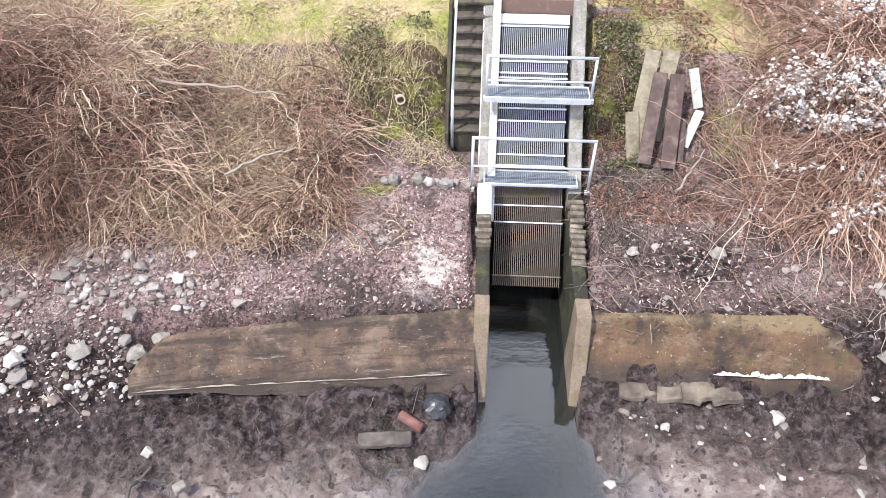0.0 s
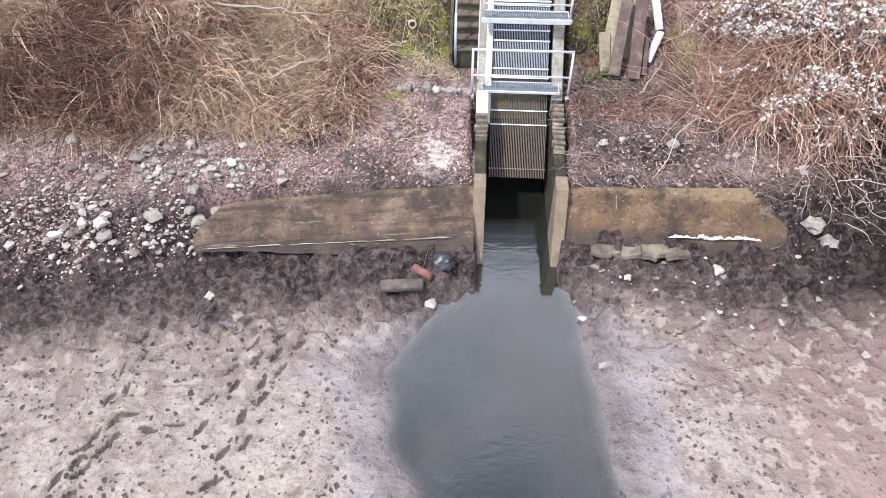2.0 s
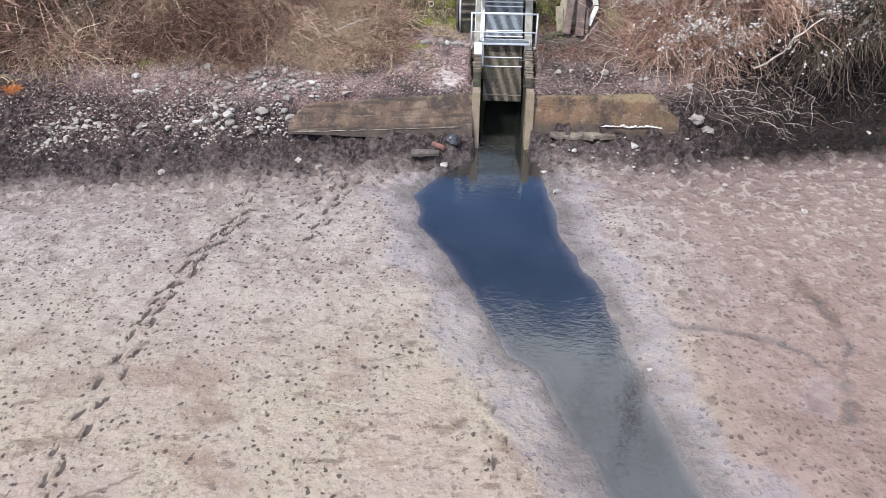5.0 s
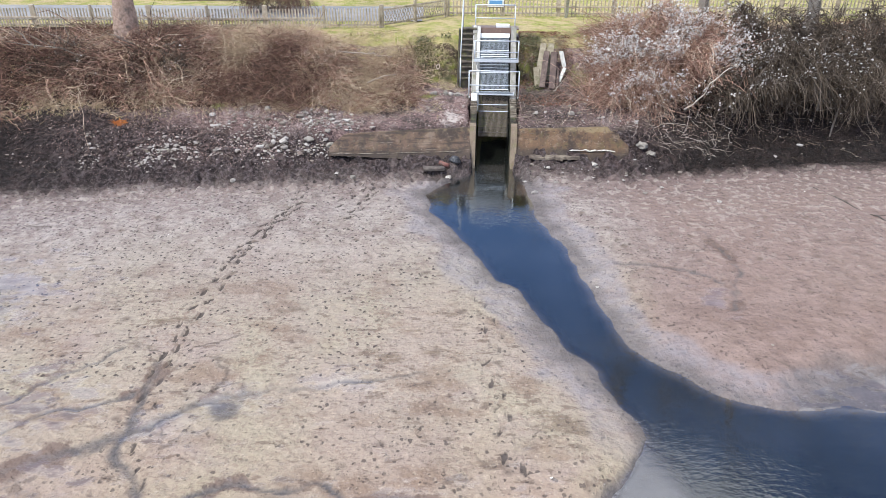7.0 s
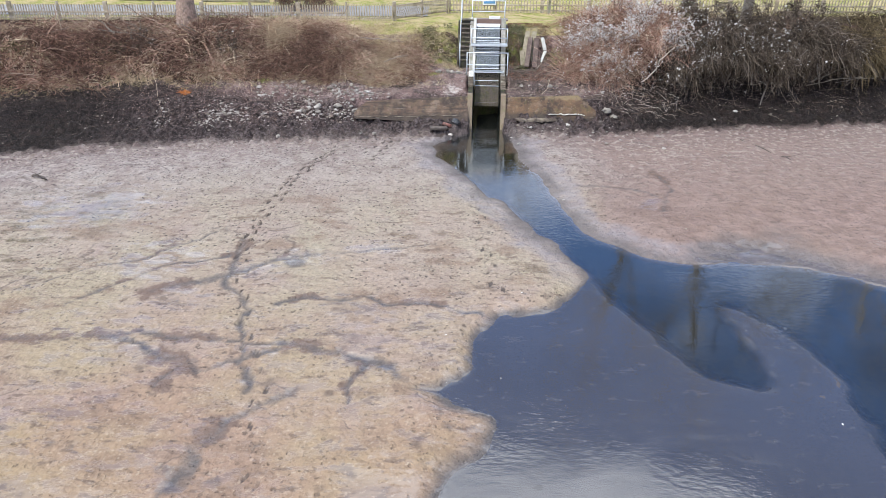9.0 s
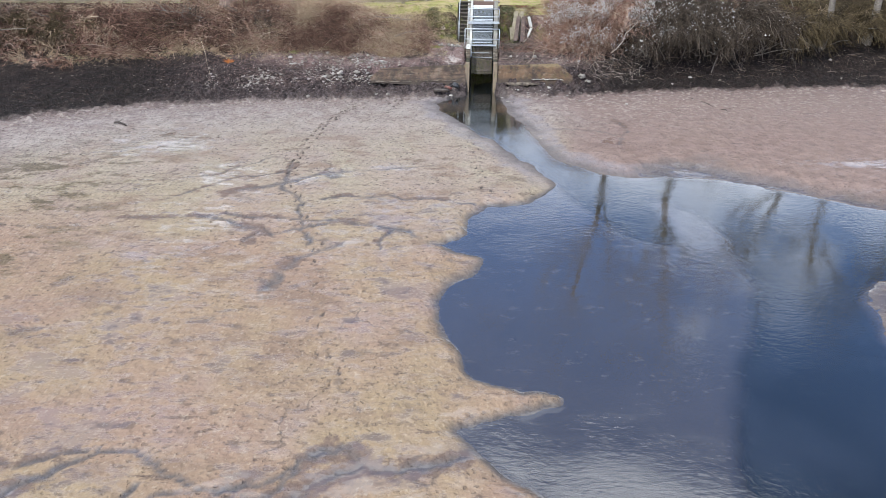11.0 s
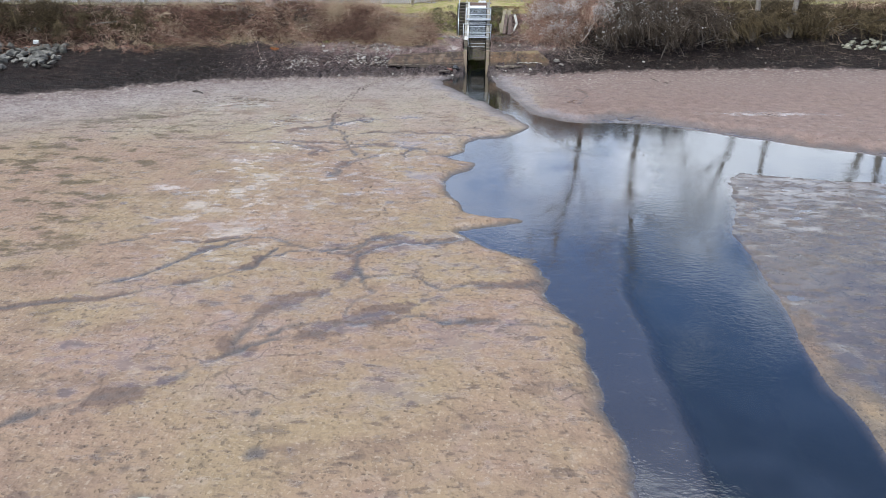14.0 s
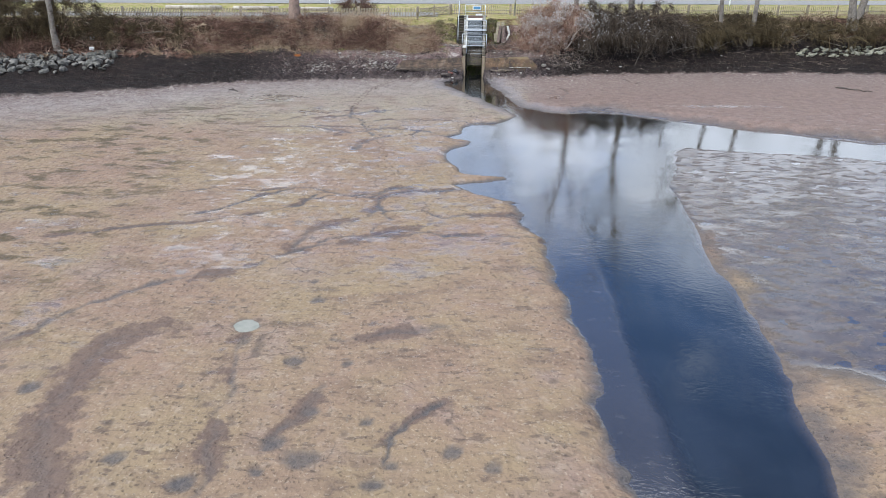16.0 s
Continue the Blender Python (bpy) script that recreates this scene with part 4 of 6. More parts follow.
    duff_shade = np.maximum(duff_shade, rough * smooth(4.0, 4.6, d))
    moss = faces * smooth(3.85, 4.0, v) * (1 - smooth(4.75, 5.0, v))
    lawn = np.maximum(lawn, faces * smooth(4.7, 5.0, v))
    silt = smooth(-11, -2.0, d) * np.interp(x, (-14, -6, 2, 8), (1.0, 0.8, 0.85, 1.0)) * (d < 1)
    shore = smooth(-4.5, -1.0, d) * (d < 1)
    pink = smooth(2.8, 5.5, x + 0.8 * fbm(x, y, 2.5, 3, 69)) * smooth(-20, -12, y)
    # where the brook's wet edge gets its painted sky sheen
    margin_sheen = smooth(-1.15, -0.75, brook + 0.35 * fbm(x, y, 1.0, 3, 18)) * smooth(-9.5, -6, y) * smooth(5.2, 4.2, y)
    grey = smooth(9, 5, x) * smooth(-17, -10, x)
    algae = smooth(-9, -14, x) * smooth(2, -4, y)
    return z, dict(pink=pink, shore=shore, margin_sheen=margin_sheen, grey=grey, algae=algae, silt=silt, lime=lime, moss=moss, duff_shade=duff_shade, tan=tan, stain=stain, print=np.clip(foot, 0, 1), wet=wet, film=film * (d < 0.5), lawn=lawn, soil=soil, muck_shade=muck_shade)


def steps_of(*pieces):
    out = []
    for a, b, s in pieces:
        out += list(np.arange(a, b - 1e-6, s))
    return np.array(out + [pieces[-1][1]])


gx = steps_of((-420, -60, 30), (-60, -20, 0.7), (-20, -14, 0.16), (-14, -9, 0.09), (-9, 2, 0.06), (2, 9, 0.08), (9, 22, 0.18), (22, 60, 0.7), (60, 420, 30))
gy = steps_of((-420, -60, 30), (-60, -42, 0.5), (-42, -10, 0.1), (-10, 3, 0.06), (3, 7, 0.045), (7, 12, 0.07), (12, 20, 0.25), (20, 60, 2), (60, 420, 30))
GX, GY = np.meshgrid(gx, gy)
GZ, FIELDS = height(GX, GY, True)
ii, jj = np.meshgrid(np.arange(len(gy) - 1), np.arange(len(gx) - 1), indexing="ij")
quad = (ii * len(gx) + jj).ravel()
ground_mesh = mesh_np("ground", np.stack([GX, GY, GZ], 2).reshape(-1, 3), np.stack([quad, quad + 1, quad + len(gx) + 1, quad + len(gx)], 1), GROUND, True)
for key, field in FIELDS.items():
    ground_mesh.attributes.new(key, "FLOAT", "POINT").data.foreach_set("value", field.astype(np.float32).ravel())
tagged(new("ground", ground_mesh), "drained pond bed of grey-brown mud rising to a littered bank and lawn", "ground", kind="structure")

def ground_z(x, y):
    """Height of the ground sheet itself."""
    x, y = np.asarray(x, float), np.asarray(y, float)
    j, i = np.clip(np.searchsorted(gx, x) - 1, 0, len(gx) - 2), np.clip(np.searchsorted(gy, y) - 1, 0, len(gy) - 2)
    fx, fy = np.clip((x - gx[j]) / (gx[j + 1] - gx[j]), 0, 1), np.clip((y - gy[i]) / (gy[i + 1] - gy[i]), 0, 1)
    return (GZ[i, j] * (1 - fx) + GZ[i, j + 1] * fx) * (1 - fy) + (GZ[i + 1, j] * (1 - fx) + GZ[i + 1, j + 1] * fx) * fy


# water: one level sheet over brook, shallows and damp hollows
wx, wy = steps_of((-4, 12, 0.16), (12, 42, 0.4)), steps_of((-58, -30, 0.3), (-30, 11, 0.16))
WX, WY = np.meshgrid(wx, wy)
WD = WATER_Z - ground_z(WX, WY)
ii, jj = np.meshgrid(np.arange(len(wy) - 1), np.arange(len(wx) - 1), indexing="ij")
quad = (ii * len(wx) + jj).ravel()
wq = np.stack([quad, quad + 1, quad + len(wx) + 1, quad + len(wx)], 1)
wq = wq[(WD.ravel()[wq].max(1) > -0.02)]
water_mesh = mesh_np("water", np.stack([WX, WY, np.full(WX.shape, WATER_Z)], 2).reshape(-1, 3), wq, WATER, True)
water_mesh.attributes.new("depth", "FLOAT", "POINT").data.foreach_set("value", np.clip(0.06 + WD / 0.22, 0.04, 0.93).astype(np.float32).ravel())
tagged(new("water", water_mesh), "still dark brook water reflecting a cloudy sky", "water", kind="structure")

# milky puddle in a hollow of the mud
pa = np.linspace(0, 2 * np.pi, 40, endpoint=False)
pr = PUDDLE[2] * (1.0 + 0.10 * np.sin(3 * pa + 1) + 0.06 * np.sin(5 * pa))
pz = float(ground_z(PUDDLE[0], PUDDLE[1])) + 0.03
pv = np.concatenate([[[PUDDLE[0], PUDDLE[1], pz]], np.stack([PUDDLE[0] + 1.25 * pr * np.cos(pa), PUDDLE[1] + pr * np.sin(pa), np.full(40, pz)], 1)])
pn = Nodes("milky_water")
pmat = pn.done(pn.mix(pn.ramp(pn.noise(3, 5), (0.4, 0), (0.6, 1)), (0.26, 0.255, 0.21), (0.31, 0.30, 0.25)), 0.08, spec=0.5)
tagged(new("puddle", mesh_np("puddle", pv, np.stack([np.zeros(40, int), 1 + np.arange(40), 1 + (np.arange(40) + 1) % 40], 1), pmat)), "milky grey-green puddle in the mud", "puddle", kind="structure")

# ---- the sluice ----
def profile_wall(name, path, lean, thick, top, base, mat, parent=None, label="", cols=60, rows=10):
    """A leaning wall along a line in plan; top and base are functions of the length from 0 to 1."""
    pts = np.array(path, float)
    seg = np.r_[0, np.cumsum(np.hypot(*np.diff(pts, axis=0).T))]
    s = np.linspace(0, 1, cols)
    px, py = np.interp(s * seg[-1], seg, pts[:, 0]), np.interp(s * seg[-1], seg, pts[:, 1])
    V = []
    for k in range(rows + 3):
        f = min(k / rows, 1)
        for n in range(cols):
            z0, z1 = base(s[n]), top(s[n])
            z = z0 + (z1 - z0) * f
            back = lean * (z - 0.2)
            if k > rows:
                back += thick
            if k == rows + 2:
                z = z0
            wob = noise.fractal(Vector((px[n] * 1.7, z * 1.7, 3)), 1, 2, 4) * 0.035
            V.append((px[n], py[n] + back + wob, z + (0.02 * noise.noise(Vector((px[n] * 3, 0, 0))) if k >= rows else 0)))
    a = np.array([(k * cols + n) for k in range(rows + 2) for n in range(cols - 1)])
    F = np.stack([a, a + 1, a + cols + 1, a + cols], 1)
    ends = []
    for n in (0, cols - 1):
        for k in range(rows):
            ends.append([k * cols + n, (k + 1) * cols + n, (rows + 1) * cols + n, (rows + 2) * cols + n])
    me = mesh_np(name, V, np.concatenate([F, np.array(ends)]), mat, False)
    return tagged(under(new(name, me), parent), label)


wing_l = profile_wall("wall_wing", [(-4.55, 5.83), (-3.9, 5.93), (-1.0, 6.12), (0.46, 6.18)], 0.75, 0.09,
                      lambda s: float(np.interp(s, (0, 0.03, 0.1, 0.25, 1), (0.4, 0.55, 0.80, 0.84, 0.96))), lambda s: float(np.interp(s, (0, 1), (0.2, -0.1))), WALL)
tagged(wing_l, "low brown concrete wing wall with a worn, mossy top", "wall", kind="structure")
wing_r = profile_wall("wall_wing", [(2.1, 6.27), (4.6, 6.03), (5.5, 5.95), (6.1, 6.0)], 0.62, 0.09,
                      lambda s: float(np.interp(s, (0, 0.82, 0.84, 0.92, 0.93, 1), (0.93, 1.08, 0.95, 0.85, 0.7, 0.5))), lambda s: float(np.interp(s, (0, 1), (-0.1, 0.1))), WALL_R)
tagged(wing_r, "low brown concrete wing wall with a stepped broken end", "wall", kind="structure")


def side_wall(name, u0, u1, outline, mat, parent, label=""):
    """A wall from a side outline of (v, z) points between u0 and u1."""
    bm = bmesh.new()
    a = [bm.verts.new((u0, v, z)) for v, z in outline]
    b = [bm.verts.new((u1, v, z)) for v, z in outline]
    bm.faces.new(a[::-1]), bm.faces.new(b)
    for k in range(len(a)):
        m = (k + 1) % len(a)
        bm.faces.new((a[k], a[m], b[m], b[k]))
    bmesh.ops.recalc_face_normals(bm, faces=bm.faces)
    bmesh.ops.bevel(bm, geom=bm.edges[:], offset=0.012, segments=1, affect="EDGES")
    return part(name, bm, mat, parent, label)


RACK = lambda v: v + 6 - 7.79          # height of the rack's plane at v
sluice = empty("sluice", SLUICE, "concrete sluice channel with piers set in the bank", "sluice", kind="structure")
for side in (-1, 1):
    lo, hi = sorted((side * 0.63, side * 0.85))
    side_wall("pier", lo, hi, [(0.03, -0.9), (0.03, -0.42), (0.62, 1.06), (1.0, 1.06), (1.0, -0.9)], PIER, sluice, "weathered pier with pale cap")
    side_wall("channel_wall", lo + 0.004, hi - 0.004, [(1.0, -0.9), (1.0, 0.98), (2.15, 1.12), (3.0, 1.42), (3.0, -0.9)], SHADEWALL, sluice)
    side_wall("rack_wall", lo, hi, [(3.0, -0.9), (3.0, 1.42), (3.3, 1.62), (5.35, 3.66), (5.6, 3.66), (5.6, -0.9)], GREYCON, sluice, "grey sloping side wall")
part("back_wall", box((1.26, 0.2, 4.2), (0, 5.5, 1.3)), SHADEWALL, sluice)
part("channel_floor", box((1.26, 5.4, 0.1), (0, 2.75, -0.87)), SHADEWALL, sluice)
# brickwork on the wall heads
for side, v0, v1 in ((-1, 2.02, 2.26), (1, 1.72, 2.75)):
    for k in range(5 if side < 0 else 11):
        f = k / (4 if side < 0 else 10)
        v = v0 + (v1 - v0) * f
        z = 1.16 + 0.3 * f if side < 0 else 1.06 + 0.36 * f
        b = box((0.235 + 0.03 * math.sin(4 * k), 0.088 + 0.008 * math.sin(7 * k), 0.13), (side * 0.745 + 0.012 * math.sin(k * 3), v, z - 0.02 + 0.02 * math.sin(k * 5)), pose(0, 0, 0, 5 * math.sin(k), 0, 3 * math.sin(2 * k)), 0.012, 0.012, 1)
        part("brick", b, BRICK, sluice)
part("coping", box((0.235, 0.66, 0.16), (-0.745, 2.62, 1.5), pose(0, 0, 0, 12), 0.015, 0.004), PALE, sluice, "whitewashed coping")

# sloping rack of bars
rack = empty("trash_rack", SLUICE, "galvanised sloping bar rack over the sluice channel", "trash rack")
U0, U1 = -0.56, 0.56
lowv, topv, midv = 2.0, 5.12, 3.42
S = math.sqrt(0.5)


def rack_bar(u, w, va, vb, deep=0.05):
    ln = (vb - va) / S
    return box((w, ln, deep), (u, (va + vb) / 2, RACK((va + vb) / 2)), pose(0, 0, 0, 45))


bar_hi = bar_lo = None
for k in range(34):
    u = U0 + (U1 - U0) * (k + 0.5) / 34
    if bar_hi is None:
        bar_hi, bar_lo = part("bar", rack_bar(0, 0.012, midv, topv), BARSTEEL, rack), part("bar", rack_bar(0, 0.011, lowv, midv), DARKSTEEL, rack)
        bar_hi.location.x = bar_lo.location.x = u
        continue
    for src in (bar_hi, bar_lo):
        ob = under(new("bar", src.data), rack)
        ob.location.x = u
for v in (2.12, 2.75, 2.95):
    part("cross_bar", box((1.14, 0.022, 0.02), (0, v - 0.03, RACK(v) + 0.03), pose(0, 0, 0, 45)), DARKSTEEL if v < 2.5 else ZINC, rack)
for v in (3.42, 3.55, 3.95, 4.1, 4.2, 4.46, 4.52, 4.66, 5.08):
    part("cross_bar", box((1.14, 0.028, 0.02), (0, v - 0.03, RACK(v) + 0.03), pose(0, 0, 0, 45)), ZINC, rack)
part("top_plate", box((1.16, 0.16, 0.02), (0, 5.17, RACK(5.17) + 0.01), pose(0, 0, 0, 45), 0.004), WHITE, rack, "white top plate")
part("stringer", box((0.13, 3.75, 0.14), (-0.64, 4.03, RACK(4.03) + 0.09), pose(0, 0, 0, 45), 0.012), PALE, rack, "whitewashed side beam")


def railing(name, m, wide, tall, feet, mids, label, category="railing"):
    r = empty(name, m, label, category, "guard rails of the sluice")
    for u in (-wide / 2, wide / 2):
        post = part("post", rod((u, 0, -feet), (u, 0, tall), 0.024), ZINC, r)
        part("foot_plate", box((0.09, 0.09, 0.08), (u, 0, -feet + 0.03), None, 0.01), PALE, post)
    part("top_rail", rod((-wide / 2 - 0.02, 0, tall), (wide / 2 + 0.02, 0, tall), 0.026), ZINC, r)
    for z in mids:
        part("mid_rail", rod((-wide / 2, 0, z), (wide / 2, 0, z), 0.02), ZINC, r)
    return r


def grating(name, m, wide, deep, label, edge=0.05):
    """A walkway of bearing bars and cross rods in a flat frame."""
    g = empty(name, m, label, "walkway", "walkways over the rack")
    bm = bmesh.new()
    for k in range(int(wide / 0.035)):
        b = box((0.007, deep, 0.025), (-wide / 2 + 0.02 + k * 0.035, deep / 2, 0))
        me = bpy.data.meshes.new("t")
        b.to_mesh(me), b.free(), bm.from_mesh(me), bpy.data.meshes.remove(me)
    for k in range(int(deep / 0.035)):
        b = box((wide, 0.007, 0.02), (0, 0.02 + k * 0.035, 0))
        me = bpy.data.meshes.new("t")
        b.to_mesh(me), b.free(), bm.from_mesh(me), bpy.data.meshes.remove(me)
    part("grid", bm, BARSTEEL, g)
    part("front_edge", box((wide + 0.02, 0.03, edge), (0, 0, -0.005), None, 0.004), ZINC, g)
    part("back_edge", box((wide + 0.02, 0.03, 0.05), (0, deep, -0.005), None, 0.004), ZINC, g)
    for u in (-wide / 2, wide / 2):
        part("end_edge", box((0.02, deep, 0.05), (u, deep / 2, -0.005)), ZINC, g)
    return g


grating("walkway", SLUICE @ pose(0.0, 2.98, 1.58), 1.52, 0.36, "low steel grating walkway across the rack")
grating("walkway", SLUICE @ pose(0.05, 3.78, 2.68), 1.68, 0.42, "upper steel grating walkway across the rack", 0.1)
railing("guard_rail", SLUICE @ pose(-0.01, 3.0, 1.56), 1.9, 0.9, 0.14, (0.36,), "galvanised tube railing at the low walkway")
railing("guard_rail", SLUICE @ pose(0.06, 3.82, 2.7), 1.68, 0.72, 0.06, (0.3,), "galvanised tube railing at the upper walkway")
railing("guard_rail", SLUICE @ pose(0.0, 5.95, 3.5), 1.6, 0.93, 0.2, (0.42,), "galvanised tube railing at the head of the sluice")
deck = empty("sluice_deck", SLUICE, "rusty steel deck at the head of the sluice", "deck")
part("plate", box((1.9, 0.75, 0.05), (0, 5.75, 3.58), None, 0.01), RUST, deck)
part("front_plate", box((1.32, 0.04, 0.26), (0, 5.33, 3.52), pose(0, 0, 0, -12), 0.006), RUST, deck)
lid = part("lid_box", box((0.55, 0.2, 0.14), (0.3, 5.62, 3.68), None, 0.02), WHITE)
lid.matrix_world = SLUICE
tagged(lid, "small white box on the rusty deck", "box")
slab = part("paving", box((1.5, 0.9, 0.1), (3.05, 11.95, 3.2), pose(0, 0, 0, 0, 0, -4), 0.01, 0.01), concrete_material("dark_paving", (0.16, 0.12, 0.12), (0.24, 0.2, 0.2), (0.1, 0.08, 0.08)))
tagged(slab, "dark paved strip beside the deck", "paving", kind="structure")

# ---- steps with their handrail ----
stairs = empty("steps", SLUICE, "steep narrow concrete steps with dirt on the treads", "steps", kind="structure")
for k in range(10):
    v, z = 3.98 + 0.142 * k, 1.76 + 0.188 * (k + 1)
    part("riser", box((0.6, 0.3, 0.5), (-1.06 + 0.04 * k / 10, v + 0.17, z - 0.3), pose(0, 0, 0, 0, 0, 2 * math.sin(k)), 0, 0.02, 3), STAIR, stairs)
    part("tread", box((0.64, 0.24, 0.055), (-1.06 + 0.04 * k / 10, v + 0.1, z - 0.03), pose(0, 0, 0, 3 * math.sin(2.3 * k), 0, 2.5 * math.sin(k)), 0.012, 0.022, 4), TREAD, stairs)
side_wall("cheek", -1.46, -1.39, [(3.95, 1.4), (3.95, 1.85), (5.4, 3.55), (5.7, 3.55), (5.7, 1.4)], STAIR, stairs, "thin dark cheek wall")
side_wall("cheek", -0.745, -0.87, [(3.5, 1.4), (3.5, 1.75), (5.4, 3.68), (5.7, 3.68), (5.7, 1.4)], PALE, stairs, "pale cheek wall")
hand = empty("handrail", SLUICE, "painted tube handrail beside the steps", "handrail")
part("post", rod((-1.33, 3.95, 1.6), (-1.33, 3.95, 2.72), 0.026), ZINC, hand)
part("post", rod((-1.3, 5.6, 3.4), (-1.3, 5.6, 4.75), 0.026), ZINC, hand)
part("rail", rod((-1.33, 3.95, 2.7), (-1.3, 5.6, 4.75), 0.022), ZINC, hand)

# outlet pipe in the bank
pipe = empty("outlet_pipe", pose(-0.73, 10.42, 2.3, 82, 0, 6), "clay outlet pipe poking from the bank", "pipe")
bm = bmesh.new()
rings = []
for r, z in ((0.085, -0.5), (0.085, 0.04), (0.062, 0.04), (0.058, -0.45)):
    rings.append([bm.verts.new((r * math.cos(a * math.pi / 10), r * math.sin(a * math.pi / 10), z)) for a in range(20)])
for p, q in zip(rings, rings[1:]):
    for a in range(20):
        bm.faces.new((p[a], p[(a + 1) % 20], q[(a + 1) % 20], q[a]))
bm.faces.new(rings[-1])
bmesh.ops.recalc_face_normals(bm, faces=bm.faces)
part("tube", bm, CLAY, pipe)

# ---- planks leaning on the bank ----
def leaning(name, foot, head, wide, thick, mat, label, category="plank", group="planks on the bank"):
    foot, head = Vector(foot), Vector(head)
    q = (head - foot).to_track_quat("Y", "Z").to_matrix().to_4x4()
    ob = part(name, box((wide, (head - foot).length, thick), (0, 0, 0), None, 0.006, 0.006, 2), mat)
    ob.matrix_world = Matrix.Translation((foot + head) / 2) @ q
    return tagged(ob, label, category, group)


leaning("plank", (3.14, 9.55, 1.85), (3.42, 10.42, 3.22), 0.24, 0.05, GREYWOOD, "weathered grey plank leaning on the bank")
leaning("plank", (3.5, 9.7, 1.95), (3.72, 10.42, 3.22), 0.26, 0.05, GREYWOOD, "weathered grey plank leaning on the bank")
leaning("plank", (3.16, 9.4, 1.72), (3.1, 9.85, 2.42), 0.22, 0.05, GREYWOOD, "short weathered plank end")
leaning("plank", (3.3, 9.28, 1.78), (3.52, 10.12, 2.98), 0.22, 0.05, BROWNWOOD, "dark brown stained plank leaning on the bank")
leaning("plank", (3.68, 9.2, 1.75), (3.8, 10.1, 2.96), 0.24, 0.05, BROWNWOOD, "dark brown stained plank leaning on the bank")
leaning("plank", (3.9, 9.3, 1.78), (3.94, 9.75, 2.35), 0.1, 0.05, BROWNWOOD, "narrow dark plank beside the others")
leaning("board", (4.22, 9.95, 2.42), (4.1, 10.3, 2.95), 0.17, 0.04, PALE, "broken pale board on the bank", "board", "broken pale boards")
leaning("board", (3.98, 9.52, 1.95), (4.24, 9.9, 2.4), 0.15, 0.04, PALE, "broken pale board on the bank", "board", "broken pale boards")


# ---- stones ----
def stone(name, x, y, r, mat, label, flat=0.6, group="", lift=0.0):
    bm = bmesh.new()
    bmesh.ops.create_icosphere(bm, subdivisions=2, radius=r * 0.85)
    seed = Vector((x * 3.1, y * 2.7, 0))
    for v in bm.verts:
        n = v.co.normalized()
        v.co *= 1 + 0.4 * noise.noise(n * 1.5 + seed) + 0.14 * noise.noise(n * 4 + seed) + 0.26 * noise.cell(n * 1.6 + seed)
        v.co.z *= flat
    ob = part(name, bm, mat)
    ob.matrix_world = pose(x, y, float(ground_z(x, y)) + r * flat * 0.45 + lift, 0, 0, 40 * x)
    return tagged(ob, label, "stone", group)


for x, y, r, mat, label in [(-4.2, 5.2, 0.12, PALESTONE, "pale angular stone lying on the mud"), (-7.6, 4.45, 0.13, PALESTONE, "flat pale stone lying on the mud"), (-0.3, 5.05, 0.12, PALESTONE, "pale round stone at the water's edge"),
                            (6.72, 3.8, 0.09, PALESTONE, "white stone lying on the mud"), (8.15, 2.5, 0.09, PALESTONE, "small white stone on the mud"), (-7.0, 7.65, 0.16, PALESTONE, "pale stone at the foot of the brambles"),
                            (2.95, 7.8, 0.1, PALESTONE, "pale stone among leaf litter"), (4.25, 7.75, 0.15, STONE, "grey stone under the bush"), (-2.5, 6.75, 0.1, STONE, "brown stone on top of the wing wall"), (-3.05, 6.65, 0.12, STONE, "grey stone on top of the wing wall"),
                            (-4.55, 6.45, 0.18, STONE, "mossy stone beside the wing wall"), (-4.3, 6.75, 0.16, STONE, "mossy stone beside the wing wall"), (-4.1, 6.5, 0.17, PALESTONE, "white stone beside the wing wall"), (-5.3, 6.3, 0.19, STONE, "grey stone on the shore"),
                            (-6.2, 6.2, 0.17, PALESTONE, "pale stone on the shore"), (-4.7, 6.9, 0.14, STONE, "brown stone on the shore"), (4.8, 5.6, 0.14, PALESTONE, "pale stone before the wing wall"), (6.6, 6.3, 0.22, STONE, "grey boulder by the wall's end"),
                            (6.9, 6.1, 0.2, STONE, "grey boulder by the wall's end"), (3.2, 5.5, 0.09, PALESTONE, "small white stone on the mud"), (-1.7, 9.3, 0.12, STONE, "flat stone at the foot of the bank"), (-2.3, 8.6, 0.13, PALESTONE, "pale stone in the grass edge")]:
    stone("stone", x, y, r, mat, label, 0.6)
for k in range(9):
    stone("edging_stone", -0.95 + k * 0.17 + 0.04 * math.sin(5 * k), 9.12 + 0.05 * math.sin(3 * k), 0.095 + 0.04 * math.sin(k * 2.3), PALESTONE if k in (4, 5) else STONE, "pale rough stone in a row edging the landing", 0.9, "edging stones of the landing")
def crust(pts, n, r, mat, label, category, name="lime_crust"):
    """A broken crust of small flat lumps along a line."""
    pts = np.array(pts, float)
    t = np.linspace(0, len(pts) - 1.001, n)
    i = t.astype(int)
    p = pts[i] + (pts[i + 1] - pts[i]) * (t - i)[:, None]
    wob = value_noise(6 * t, 0 * t, 1.0, 81) + 0.6 * value_noise(17 * t, 0 * t, 1.0, 82)
    p = p + np.stack([0 * t, 0.3 * r * wob, 0.5 * r * wob], 1)
    v, f = tubes(p[None], (r * np.clip(0.75 + 0.55 * wob, 0.12, 1.6) * np.minimum(1, np.minimum(t, t[-1] - t) * 6 + 0.1))[None], 8)
    q = np.repeat(p, 8, 0)
